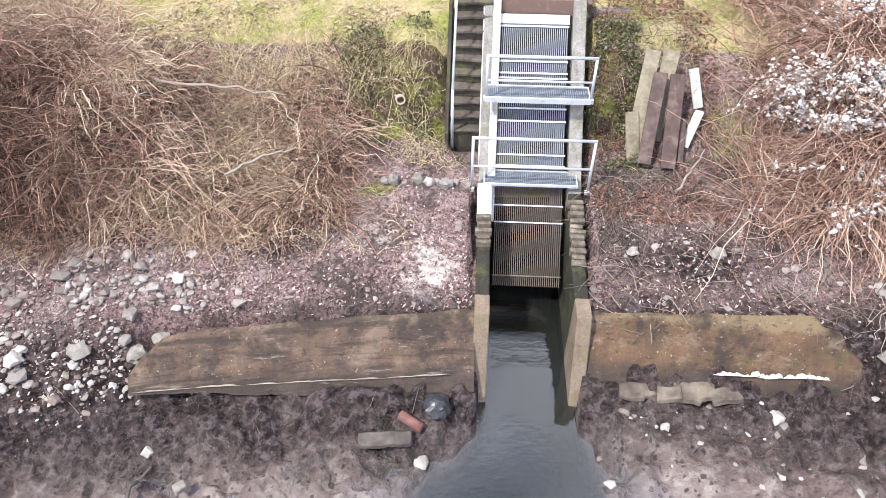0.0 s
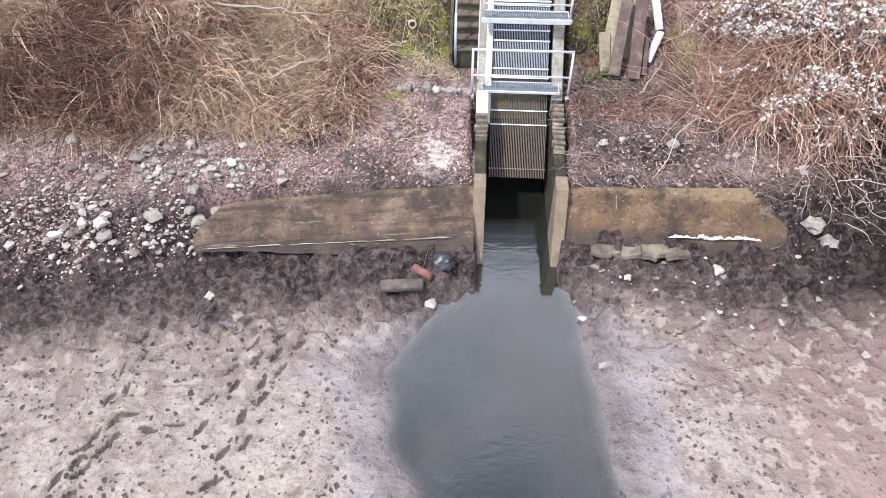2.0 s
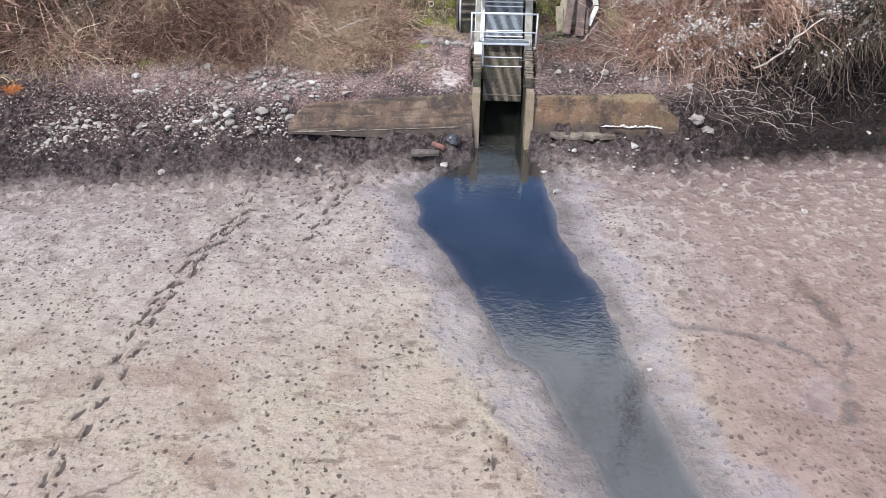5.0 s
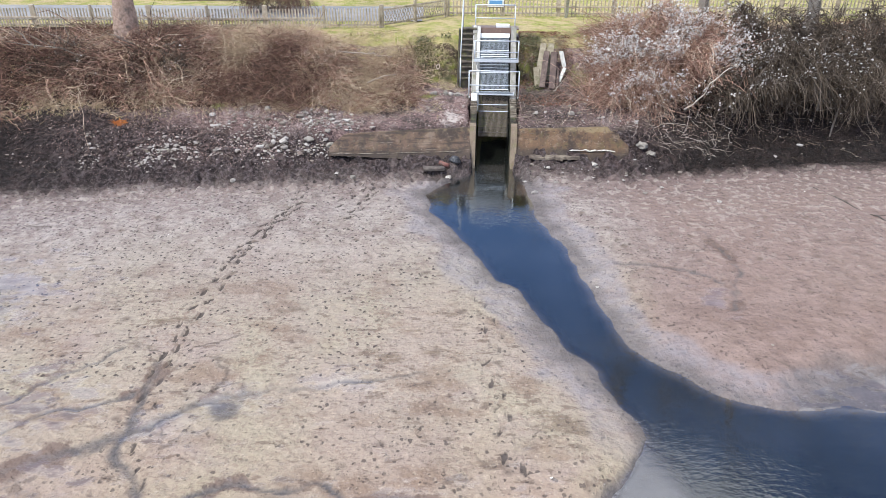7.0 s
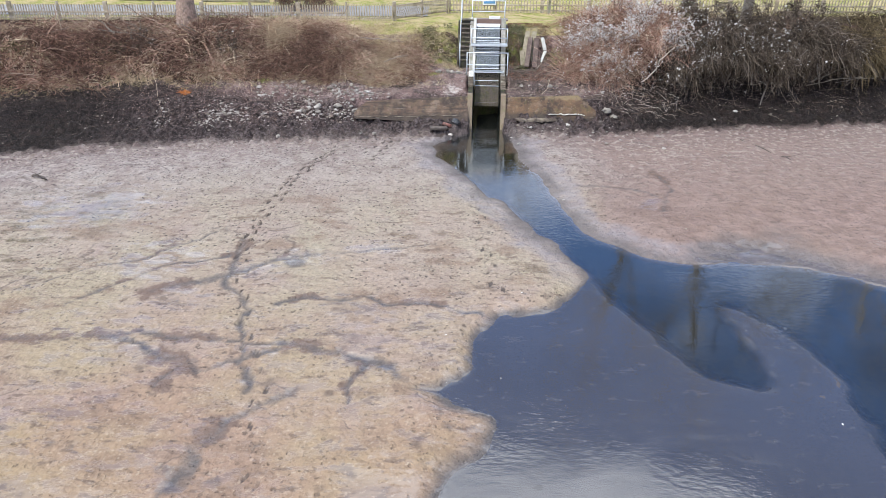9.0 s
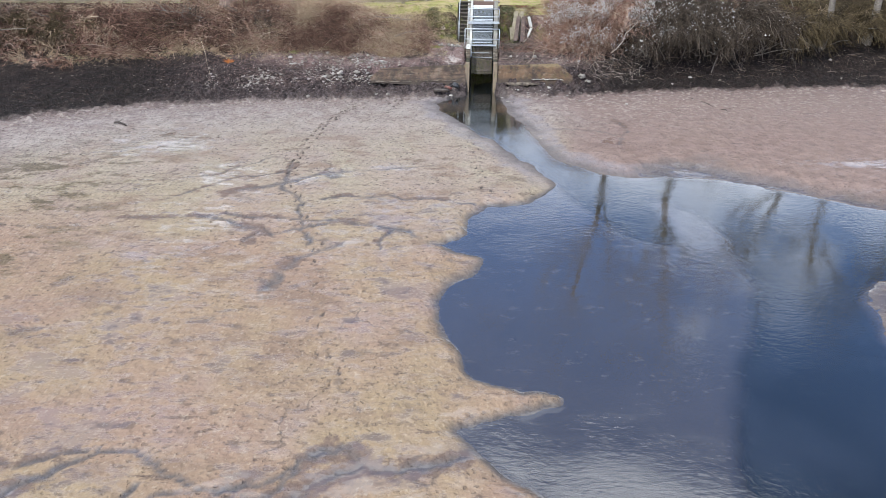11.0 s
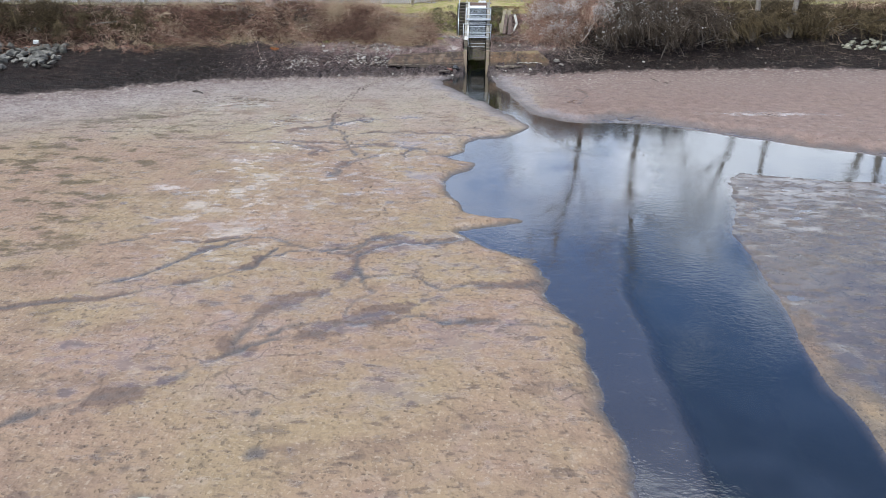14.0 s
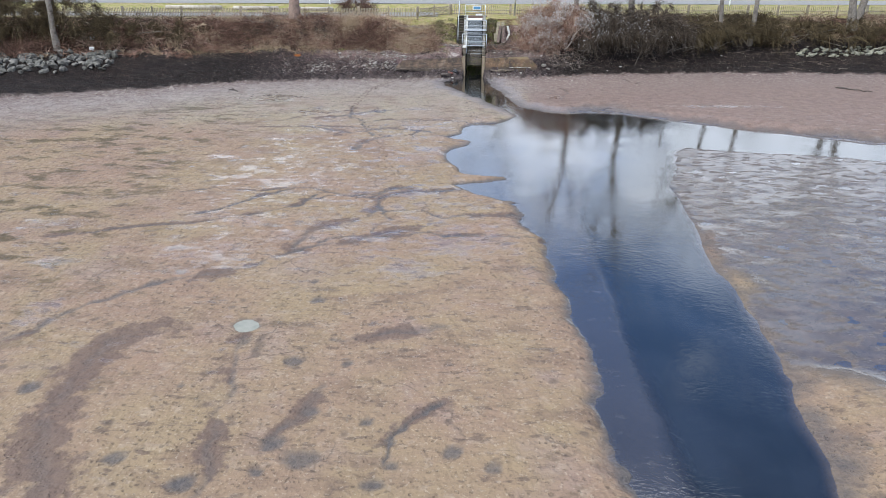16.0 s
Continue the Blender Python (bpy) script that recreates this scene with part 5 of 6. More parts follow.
    v = q + (v - q) * np.array([1.0, 1.0, 0.4])
    ob = new(name, mesh_np(name, v, f, mat, True))
    return tagged(ob, label, category, kind="stuff")


LIME = plain_material("lime_crust", (0.50, 0.47, 0.40), (0.66, 0.63, 0.56), 12, 0.9, 0, 0.5, (0.30, 0.25, 0.19))
SCUM = plain_material("waterline_scum", (0.26, 0.22, 0.16), (0.44, 0.39, 0.31), 6, 0.9, 0, 0.5, (0.12, 0.09, 0.07))
crust([(3.95, 6.13, 0.34), (4.5, 6.08, 0.37), (4.75, 6.06, 0.33), (4.9, 6.05, 0.37), (5.4, 6.04, 0.36), (5.65, 6.04, 0.33)], 90, 0.045, LIME, "white lime crust at the foot of the wing wall", "crust")
crust([(-4.5, 5.84, 0.27), (-3.6, 5.97, 0.22), (-2.0, 6.06, 0.24), (-1.0, 6.1, 0.26), (0.1, 6.16, 0.28)], 160, 0.013, SCUM, "thin pale waterline crust along the wing wall", "crust")
LEDGE = plain_material("ledge_stone", (0.085, 0.065, 0.05), (0.17, 0.135, 0.105), 6, 0.85, 0, 0.7, (0.24, 0.20, 0.15))
ledge = empty("footing", pose(3.3, 5.95, 0.1), "broken brown stone footing before the wing wall", "footing", kind="structure")
for k in range(6):
    px = -0.55 + 0.27 * k
    part("slab", box((0.38 + 0.08 * math.sin(3 * k), 0.26 + 0.07 * math.sin(5 * k), 0.11), (px, 0.05 * math.sin(2.1 * k) - 0.06 * k / 6, 0.02 * math.sin(4 * k) + 0.04), pose(0, 0, 0, 6 * math.sin(k), 5 * math.cos(2 * k), 10 * math.sin(1.7 * k)), 0.015, 0.05, 3), LEDGE, ledge)

# things by the left pier
log_red = part("log", rod((-0.62, 5.62, 0.05), (-0.3, 5.42, 0.0), 0.075, 12), REDLOG)
tagged(log_red, "short reddish log on the mud", "log")
log_grey = part("beam", box((0.78, 0.22, 0.12), (-0.82, 5.28, -0.05), pose(0, 0, 0, 4, 2, 3), 0.03, 0.03, 4), MUDWOOD)
tagged(log_grey, "muddy grey timber beam on the mud", "beam")
bag = bmesh.new()
bmesh.ops.create_icosphere(bag, subdivisions=3, radius=0.2)
for v in bag.verts:
    v.co *= 1 + 0.3 * noise.fractal(v.co * 6, 1, 2, 3)
    v.co.z *= 0.75
bagob = part("bin_bag", bag, BLACK)
bagob.matrix_world = pose(-0.08, 5.72, 0.1)
tagged(bagob, "crumpled black plastic bag by the pier", "bag")
b2 = part("block", box((0.16, 0.13, 0.1), (-3.55, 4.58, -0.1), pose(0, 0, 0, 0, 8, 40), 0.012, 0.01), STONE)
tagged(b2, "grey brick half sunk in the mud", "brick")


# ---- rubble, litter and sticks along the shore ----
def scatter(n, x0, x1, y0, y1, keep):
    x, y = rng.uniform(x0, x1, n), rng.uniform(y0, y1, n)
    k = keep(x, y) > rng.uniform(0, 1, n)
    return x[k], y[k]


def shore_d(x, y):
    return (y - np.interp(x, SHORE_X, SHORE_Y)) / np.interp(x, (-40, -26, -14, 10, 40), (1.7, 1.6, 1.0, 1.0, 1.0))


def free_of_walls(x, y):
    u, v = sluice_uv(x, y)
    return ~((np.abs(u) < 0.9) & (v > -0.6)) & ~((np.abs(u + 1.06) < 0.4) & (v > 3.6)) & ~((u > -6) & (u < 5.0) & (v > -0.05) & (v < 0.72))


def stuff(name, data, mat, label, category):
    ob = new(name, mesh_np(name, data[0], data[1], mat))
    return tagged(ob, label, category, kind="stuff")


sx, sy = scatter(30000, -22, 0.3, 2, 11, lambda x, y: smooth(np.interp(x, (-6, -4.6), (-1.0, 0.3)), np.interp(x, (-6, -4.6), (0.3, 0.6)), shore_d(x, y)) * (1 - smooth(2.2, 2.9, shore_d(x, y))) * (0.25 + 0.75 * smooth(-0.1, 0.4, fbm(x, y, 1.6, 3, 31))) * np.interp(x, (-24, -13, -8, -4, -1), (0.05, 0.16, 0.55, 1, 0.5)) * free_of_walls(x, y))
sz = rng.gamma(1.5, 0.012, len(sx)).clip(0.008, 0.09)
stuff("rubble", lumps(np.stack([sx, sy, ground_z(sx, sy) + 0.2 * sz], 1), sz), twig_material("rubble_stone", (0.17, 0.135, 0.12), (0.36, 0.31, 0.28), (0.24, 0.195, 0.17), (0.54, 0.49, 0.45), (0.20, 0.155, 0.135), (0.29, 0.225, 0.205)), "pale broken stones strewn over the shore", "rubble")
sx, sy = scatter(4200, -13, -3.5, 4.6, 7.5, lambda x, y: (x < -4.4) * smooth(0.1, 0.5, fbm(x, y, 1.2, 3, 33)) * smooth(-0.4, 0.2, shore_d(x, y)) * (1 - smooth(0.9, 1.4, shore_d(x, y))) * free_of_walls(x, y))
sz = rng.gamma(2.0, 0.011, len(sx)).clip(0.01, 0.06)
stuff("rubble", lumps(np.stack([sx, sy, ground_z(sx, sy) + 0.25 * sz], 1), sz), twig_material("white_rubble", (0.5, 0.47, 0.43), (0.32, 0.29, 0.25), (0.66, 0.63, 0.6), (0.22, 0.19, 0.15)), "whitish rubble in drifts on the shore", "rubble")
sx, sy = scatter(9000, 2, 34, 1, 11, lambda x, y: smooth(-3.5, 0.3, shore_d(x, y)) ** 2 * (1 - smooth(2.2, 2.8, shore_d(x, y))) * np.interp(x, (2, 7, 11, 34), (0.8, 0.4, 0.12, 0.06)) * free_of_walls(x, y))
sz = rng.gamma(1.8, 0.014, len(sx)).clip(0.01, 0.09)
stuff("rubble", lumps(np.stack([sx, sy, ground_z(sx, sy) + 0.2 * sz], 1), sz), twig_material("shore_stone", (0.40, 0.365, 0.33), (0.17, 0.145, 0.125), (0.55, 0.52, 0.49), (0.25, 0.215, 0.185)), "scattered stones and shells on the dark shore", "rubble")
sx, sy = scatter(500, -12, 12, -14, 4, lambda x, y: 0.15 + 0.85 * smooth(-4, 0, shore_d(x, y)) * (inside(x, y, BROOK) < -0.2))
sz = rng.gamma(1.6, 0.009, len(sx)).clip(0.008, 0.05)
stuff("pebbles", lumps(np.stack([sx, sy, ground_z(sx, sy) + 0.2 * sz], 1), sz), twig_material("pebble", (0.6, 0.56, 0.52), (0.3, 0.26, 0.22), (0.8, 0.78, 0.74)), "few small pale pebbles on the mud", "pebbles")

sx, sy = scatter(3000, -9.0, -3.7, 5.4, 9, lambda x, y: smooth(0.0, 0.4, shore_d(x, y)) * (1 - smooth(1.3, 2.3, shore_d(x, y))) * (0.2 + 0.8 * smooth(-0.15, 0.35, fbm(x, y, 1.1, 3, 36))) * free_of_walls(x, y))
sz = rng.gamma(2.4, 0.016, len(sx)).clip(0.018, 0.12)
stuff("rubble", lumps(np.stack([sx, sy, ground_z(sx, sy) + 0.25 * sz], 1), sz, 0.65, 0.2), twig_material("broken_stone", (0.30, 0.265, 0.235), (0.44, 0.40, 0.365), (0.20, 0.165, 0.14), (0.58, 0.55, 0.51), (0.14, 0.115, 0.10)), "angular grey and whitish stones heaped on the shore", "rubble")

# leaf litter
sx, sy = scatter(95000, -14, 16, 5.2, 10.5, lambda x, y: smooth(np.interp(x, (-6, -4.6), (-0.6, 0.45)), np.interp(x, (-6, -4.6), (0.9, 0.8)), shore_d(x, y)) * (1 - smooth(2.6, 3.6, shore_d(x, y))) * np.interp(x, (-14, -8, 1.5, 2.5, 7, 12), (0.12, 1, 1, 0.5, 0.5, 0.12)) * (0.3 + 0.7 * smooth(-0.3, 0.3, fbm(x, y, 1.3, 3, 35))) * free_of_walls(x, y))
n = len(sx)
c = np.stack([sx, sy, ground_z(sx, sy) + 0.012], 1)
a = rng.uniform(0, 6.28, n)
p, q = np.stack([np.cos(a), np.sin(a), rng.normal(0, 0.35, n)], 1), np.stack([-np.sin(a), np.cos(a), rng.normal(0, 0.35, n)], 1)
l, w = rng.uniform(0.014, 0.05, n)[:, None], rng.uniform(0.007, 0.02, n)[:, None]
stuff("leaf_litter", (np.stack([c - l * p, c + w * q, c + l * p, c - w * q], 1).reshape(-1, 3), np.arange(4 * n).reshape(-1, 4)), LEAF, "fallen brown and pink-grey leaves over the shore", "leaf litter")


def stems(x, y, length, droop, up, radius, k=7, wild=0.25, lean=None):
    """Arching stems that root at (x, y) on the ground."""
    n = len(x)
    z = ground_z(x, y)
    a = rng.uniform(0, 2 * np.pi, n)
    d = np.stack([np.cos(a), np.sin(a)], 1)
    if lean is not None:
        d = d + lean
    s = np.linspace(0, 1, k)[None, :, None]
    L = length[:, None, None]
    P = np.stack([x, y, z - 0.02], 1)[:, None] + np.concatenate([d[:, None] * s * L * 0.75, (up[:, None, None] * s - droop[:, None, None] * s**2) * L], 2)
    P = P + wild * L * np.cumsum(rng.normal(0, 0.12, (n, k, 3)), 1) * s
    g = ground_z(P[..., 0].ravel(), P[..., 1].ravel()).reshape(n, k)
    P[..., 2] = np.maximum(P[..., 2], g + 0.02 * np.arange(k)[None] / k - 0.02 * (np.arange(k) == 0)[None])
    return P, radius[:, None] * np.linspace(1, 0.35, k)[None]


def sticks_stuff(name, n, x0, x1, y0, y1, keep, mat, label, length=(0.2, 0.9), radius=(0.004, 0.014)):
    x, y = scatter(n, x0, x1, y0, y1, keep)
    m = len(x)
    P, R = stems(x, y, rng.uniform(*length, m), np.full(m, 0.1), rng.uniform(0.02, 0.25, m), rng.uniform(*radius, m), 5, 0.3)
    return stuff(name, tubes(P, R, 4), mat, label, "sticks")


sticks_stuff("sticks", 900, 2.2, 7.5, 6.6, 9.4, lambda x, y: (0.3 + 0.7 * smooth(-0.2, 0.3, fbm(x, y, 1, 3, 37))) * free_of_walls(x, y), DEADWOOD, "dark driftwood sticks and twigs lying on the shore")
sticks_stuff("sticks", 1500, 6, 34, 5.5, 10, lambda x, y: smooth(-0.3, 0.3, shore_d(x, y)) * (1 - smooth(2, 2.8, shore_d(x, y))), DEADWOOD, "dark roots and twigs lying along the shore", (0.3, 1.2))
sticks_stuff("sticks", 900, -24, 0, 1, 9.5, lambda x, y: smooth(-0.8, 0.1, shore_d(x, y)) * (1 - smooth(2, 2.8, shore_d(x, y))) * free_of_walls(x, y), DEADWOOD, "thin dead twigs strewn over the shore", (0.15, 0.6), (0.003, 0.008))

x, y = scatter(80, 6.6, 9.8, 6.3, 8.2, lambda x, y: 1.0 + 0 * x)
m = len(x)
P, R = stems(x, y, rng.uniform(0.4, 1.3, m), rng.uniform(0.2, 0.7, m), rng.uniform(0.2, 0.7, m), rng.uniform(0.004, 0.011, m), 8, 0.7, np.array([0.0, -0.5]))
stuff("dead_branches", tubes(P, R, 4), twig_material("pale_roots", (0.46, 0.40, 0.35), (0.62, 0.56, 0.5), (0.36, 0.3, 0.26)), "pale bare roots and dead branches under the bush", "branches")


def branch(name, pts, r, mat, label):
    """A crooked fallen branch with a few side twigs."""
    pts = np.array(pts, float)
    k = 9
    t = np.linspace(0, len(pts) - 1.001, k)
    i = t.astype(int)
    p = pts[i] + (pts[i + 1] - pts[i]) * (t - i)[:, None]
    p[1:-1] += rng.normal(0, 0.025, (k - 2, 3))
    v, f = tubes(p[None], (r * np.linspace(1, 0.5, k))[None], 7)
    root = tagged(new(name, mesh_np(name, v, f, mat, True)), label, "branch", "fallen branches")
    for j in (2, 4, 6):
        d = rng.normal(size=3) * 0.16 + (p[j + 1] - p[j]) * 0.8 + np.array([0, 0, 0.12])
        q = p[j] + d * np.linspace(0, 1, 5)[:, None] + np.cumsum(rng.normal(0, 0.012, (5, 3)), 0)
        v, f = tubes(q[None], (0.4 * r * np.linspace(1, 0.4, 5))[None], 5)
        under(new("twig", mesh_np("twig", v, f, mat, True)), root)
    return root


branch("branch", [(-4.55, 9.85, 3.0), (-3.5, 9.78, 2.95), (-2.5, 9.66, 2.85)], 0.028, DEADWOOD, "long dead branch lying on the brambles")
branch("branch", [(-5.52, 9.5, 2.78), (-5.1, 9.6, 2.82), (-4.67, 9.67, 2.9)], 0.018, LOGWOOD, "pale barkless stick lying on the brambles")
branch("branch", [(-3.36, 8.58, 2.1), (-2.8, 8.78, 2.3), (-2.28, 8.93, 2.36)], 0.026, DEADWOOD, "dark crooked branch at the bank's foot")
branch("branch", [(3.63, 8.5, 1.85), (3.9, 8.8, 2.0), (4.15, 9.1, 2.2)], 0.024, DEADWOOD, "dead branch lying on the mossy slope")
branch("branch", [(-4.27, 4.35, -0.08), (-4.15, 4.6, -0.06), (-4.0, 4.85, -0.05)], 0.035, MUDWOOD, "muddy stick lying on the pond bed")
branch("branch", [(8.3, 7.4, 1.5), (8.7, 6.9, 2.1), (8.8, 6.6, 2.7), (9.3, 6.5, 3.2)], 0.03, LOGWOOD, "bleached bare branch jutting from the bush")
branch("branch", [(11.6, 3.6, 0.0), (12.2, 2.1, -0.02), (12.8, 0.6, -0.05)], 0.03, MUDWOOD, "dark waterlogged branch on the mud")
branch("branch", [(-15.4, -0.5, -0.2), (-15.0, -0.6, -0.18), (-14.7, -0.9, -0.2)], 0.05, MUDWOOD, "dark sunken wood on the mud")
branch("branch", [(25.6, 0.0, 0.0), (26.4, -0.9, 0.02), (27.2, -1.6, 0.0)], 0.05, MUDWOOD, "dark sunken branch on the mud")

def pile(name, x0, y0, rx, ry, n, mat, label, category, length=(0.1, 0.35), up=(0.2, 0.8), radius=(0.004, 0.01)):
    """A heap of short stems."""
    x, y = x0 + rx * rng.normal(size=n) * 0.5, y0 + ry * rng.normal(size=n) * 0.5
    P, R = stems(x, y, rng.uniform(*length, n), rng.uniform(0.3, 1.0, n), rng.uniform(*up, n), rng.uniform(*radius, n), 4, 0.5)
    return stuff(name, tubes(P, R), mat, label, category)


CHAR = twig_material("charred_twigs", (0.015, 0.013, 0.013), (0.05, 0.042, 0.04), (0.11, 0.09, 0.085))
pile("burnt_twigs", -2.45, 8.2, 0.75, 0.4, 700, CHAR, "blackened heap of burnt twigs", "twigs")
pile("burnt_twigs", -1.35, 7.25, 0.6, 0.35, 420, CHAR, "blackened twigs and leaves on the shore", "twigs", (0.05, 0.2), (0.05, 0.3))
pile("burnt_twigs", 2.75, 8.5, 0.55, 0.9, 420, CHAR, "dark rotten sticks beside the channel", "twigs", (0.15, 0.6), (0.05, 0.3), (0.006, 0.016))
pile("burnt_twigs", 2.95, 9.15, 0.9, 0.7, 600, CHAR, "black rotting twigs and leaves below the planks", "twigs", (0.08, 0.35), (0.05, 0.4), (0.005, 0.013))
pile("fern_tuft", -12.1, 6.6, 0.2, 0.15, 120, twig_material("orange_fern", (0.75, 0.25, 0.05), (0.55, 0.2, 0.06)), "bright orange withered fern tuft", "plant", (0.12, 0.3), (0.5, 1.0), (0.008, 0.014))
for gx0, gy0 in ((-6.9, 8.2), (-4.6, 8.55), (-1.1, 9.0), (-8.8, 7.8)):
    pile("green_tuft", gx0, gy0, 0.3, 0.16, 220, GREENGRASS, "yellow-green grass tuft at the bank's foot", "grass", (0.08, 0.22), (0.5, 1.2), (0.003, 0.006))
sx, sy = -10.0 + rng.normal(0, 0.5, 170), 5.75 + rng.normal(0, 0.25, 170)
sz = rng.gamma(3, 0.012, 170).clip(0.015, 0.07)
stuff("rubble", lumps(np.stack([sx, sy, ground_z(sx, sy) + 0.3 * sz], 1), sz), PALESTONE, "small heap of white rubble on the shore", "rubble")
for x, y in ((-26.3, 3.9), (-26.6, 4.9)):
    wb = part("block", box((0.34, 0.26, 0.22), (x, y, float(ground_z(x, y)) + 0.28), pose(0, 0, 0, 6, 8, 20), 0.03, 0.02, 2), WHITE)
    tagged(wb, "white block lying on the stone bank", "block")

# ---- brambles and dry grass on the bank ----
def on_bank(x, y):
    d = shore_d(x, y)
    u, v = sluice_uv(x, y)
    hole = ((u > -3.2 + 0.3 * fbm(x, y, 0.8, 3, 42)) & (u < 3.1)) & (v > 2)
    edge = 0.35 * fbm(x, y, 1.5, 3, 41)
    far = np.interp(x, (-9, -5), (2.0, 0.0))
    return smooth(2.2, 2.7, d + edge) * (1 - smooth(4.6 + far, 5.3 + far, d + edge)) * (~hole)


def thicket(x0, x1, y0, y1, clumps, each, keep, thick, label, mats, tall=(0.3, 1.0)):
    """Clumps of arching stems; the stems of a clump share their lean, height and kind, with dark gaps between the clumps."""
    cx, cy = scatter(clumps, x0, x1, y0, y1, keep)
    n = len(cx)
    a = rng.uniform(0, 6.28, n)
    lean = np.stack([0.75 * np.cos(a), 0.75 * np.sin(a) - 0.22], 1)
    size = np.clip(1 + 0.45 * fbm(cx, cy, 1.1, 2, 46) + 0.2 * rng.normal(size=n), 0.45, 1.7)
    size = size * np.where(cx < 3, 0.5 + 0.5 * smooth(2.2, 3.1, shore_d(cx, cy)), 1.0)
    kindly = fbm(cx, cy, 1.6, 3, 44) + 0.28 * rng.normal(size=n) + 0.3 * np.exp(-((cx + 8.0) / 2.6) ** 2)
    for mat, lo, hi in mats:
        own = np.flatnonzero((kindly >= lo) & (kindly < hi))
        if len(own) < 2:
            continue
        pick = np.repeat(own, each)
        m = len(pick)
        spread = 0.11 * size[pick]
        x, y = cx[pick] + spread * rng.normal(size=m), cy[pick] + spread * rng.normal(size=m)
        P, R = stems(x, y, rng.uniform(*tall, m) * size[pick], rng.uniform(0.5, 1.3, m), rng.uniform(0.5, 1.3, m), thick * rng.gamma(2.4, 0.0024, m).clip(0.003, 0.013), 6, 0.7, lean[pick] * rng.uniform(0.4, 1.2, (m, 1)))
        stuff("brambles", tubes(P, R), mat, label, "brambles")


for x0, x1, clumps, each, thick in ((-3.6, -1.0, 340, 24, 1.08), (-6, -3.6, 340, 24, 1.08), (-9, -6, 390, 24, 1.12), (-13, -9, 340, 20, 1.55), (-18, -13, 320, 22, 1.7), (-25, -18, 300, 20, 2.2), (-34, -25, 280, 18, 2.4)):
    low = -0.22 if x0 > -13 else 0.02
    thicket(x0, x1, float(np.interp(x0, SHORE_X, SHORE_Y)) + 1, float(np.interp(x1, SHORE_X, SHORE_Y)) + 8, int(clumps * 2.4), each, on_bank, thick, "tangle of bare brown bramble stems on the bank",
            ((DARKBRAMBLE, -9, low), (BRAMBLE, low, low + 0.38), (STRAWSTEM, low + 0.38, 9)))
x, y = scatter(30000, -20, -0.6, 2, 13, lambda x, y: np.clip(np.exp(-((shore_d(x, y) - 2.35) / 0.35) ** 2) * 0.7 + on_bank(x, y) * smooth(0.0, 0.5, fbm(x, y, 2.0, 3, 43)) * 0.8, 0, 1) * free_of_walls(x, y))
m = len(x)
P, R = stems(x, y, rng.uniform(0.2, 0.65, m), rng.uniform(0.4, 1.2, m), rng.uniform(0.5, 1.3, m), rng.uniform(0.004, 0.009, m), 5, 0.2)
stuff("dry_grass", blades(P, R * 1.6), STRAW, "bleached dry grass hanging over the bank's foot", "grass")
x, y = scatter(2600, -1.8, 0.5, 9.0, 10.6, lambda x, y: 0.8 * free_of_walls(x, y) * (np.hypot((x + 0.25) / 0.7, (y - 9.75) / 0.3) < 1))
m = len(x)
P, R = stems(x, y, rng.uniform(0.15, 0.4, m), rng.uniform(0.3, 0.9, m), rng.uniform(0.4, 1.1, m), rng.uniform(0.004, 0.008, m), 5, 0.2)
stuff("grass_tuft", blades(P, R * 1.6), STRAW, "yellowed grass tuft at the foot of the steps", "grass")
x, y = scatter(30000, -16, 8, 9.5, 13.2, lambda x, y: np.maximum(smooth(4.4, 5.2, shore_d(x, y)), smooth(5.2, 5.5, sluice_uv(x, y)[1])) * 0.6 * free_of_walls(x, y) * (np.abs(sluice_uv(x, y)[0]) > 1.5))
m = len(x)
P, R = stems(x, y, rng.uniform(0.05, 0.16, m), rng.uniform(0.2, 0.8, m), rng.uniform(0.5, 1.2, m), rng.uniform(0.003, 0.006, m), 3, 0.2)
stuff("lawn_grass", blades(P, R * 1.8), GREENGRASS, "short yellow-green lawn grass with dry blades", "grass")
x, y = scatter(40000, -14, 7, 10.2, 13.0, lambda x, y: np.maximum(smooth(4.4, 5.0, shore_d(x, y)), smooth(5.2, 5.5, sluice_uv(x, y)[1])) * smooth(-0.35, 0.35, fbm(x, y, 0.9, 4, 75)) * free_of_walls(x, y) * (np.abs(sluice_uv(x, y)[0]) > 1.5))
m = len(x)
P, R = stems(x, y, rng.uniform(0.08, 0.3, m), rng.uniform(0.4, 1.2, m), rng.uniform(0.3, 0.9, m), rng.uniform(0.004, 0.007, m), 4, 0.25)
stuff("dry_grass", blades(P, R * 1.7), STRAW, "matted straw-coloured grass in the lawn", "grass")
x, y = scatter(5200, 3.6, 6.6, 8.6, 11.6, lambda x, y: 0.7 * smooth(-0.2, 0.3, fbm(x, y, 1.2, 3, 45)))
m = len(x)
P, R = stems(x, y, rng.uniform(0.2, 0.55, m), rng.uniform(0.4, 1.2, m), rng.uniform(0.4, 1.1, m), rng.uniform(0.004, 0.008, m), 5, 0.2)
stuff("dry_grass", blades(P, R * 1.6), STRAW, "dry grass on the slope beside the boards", "grass")

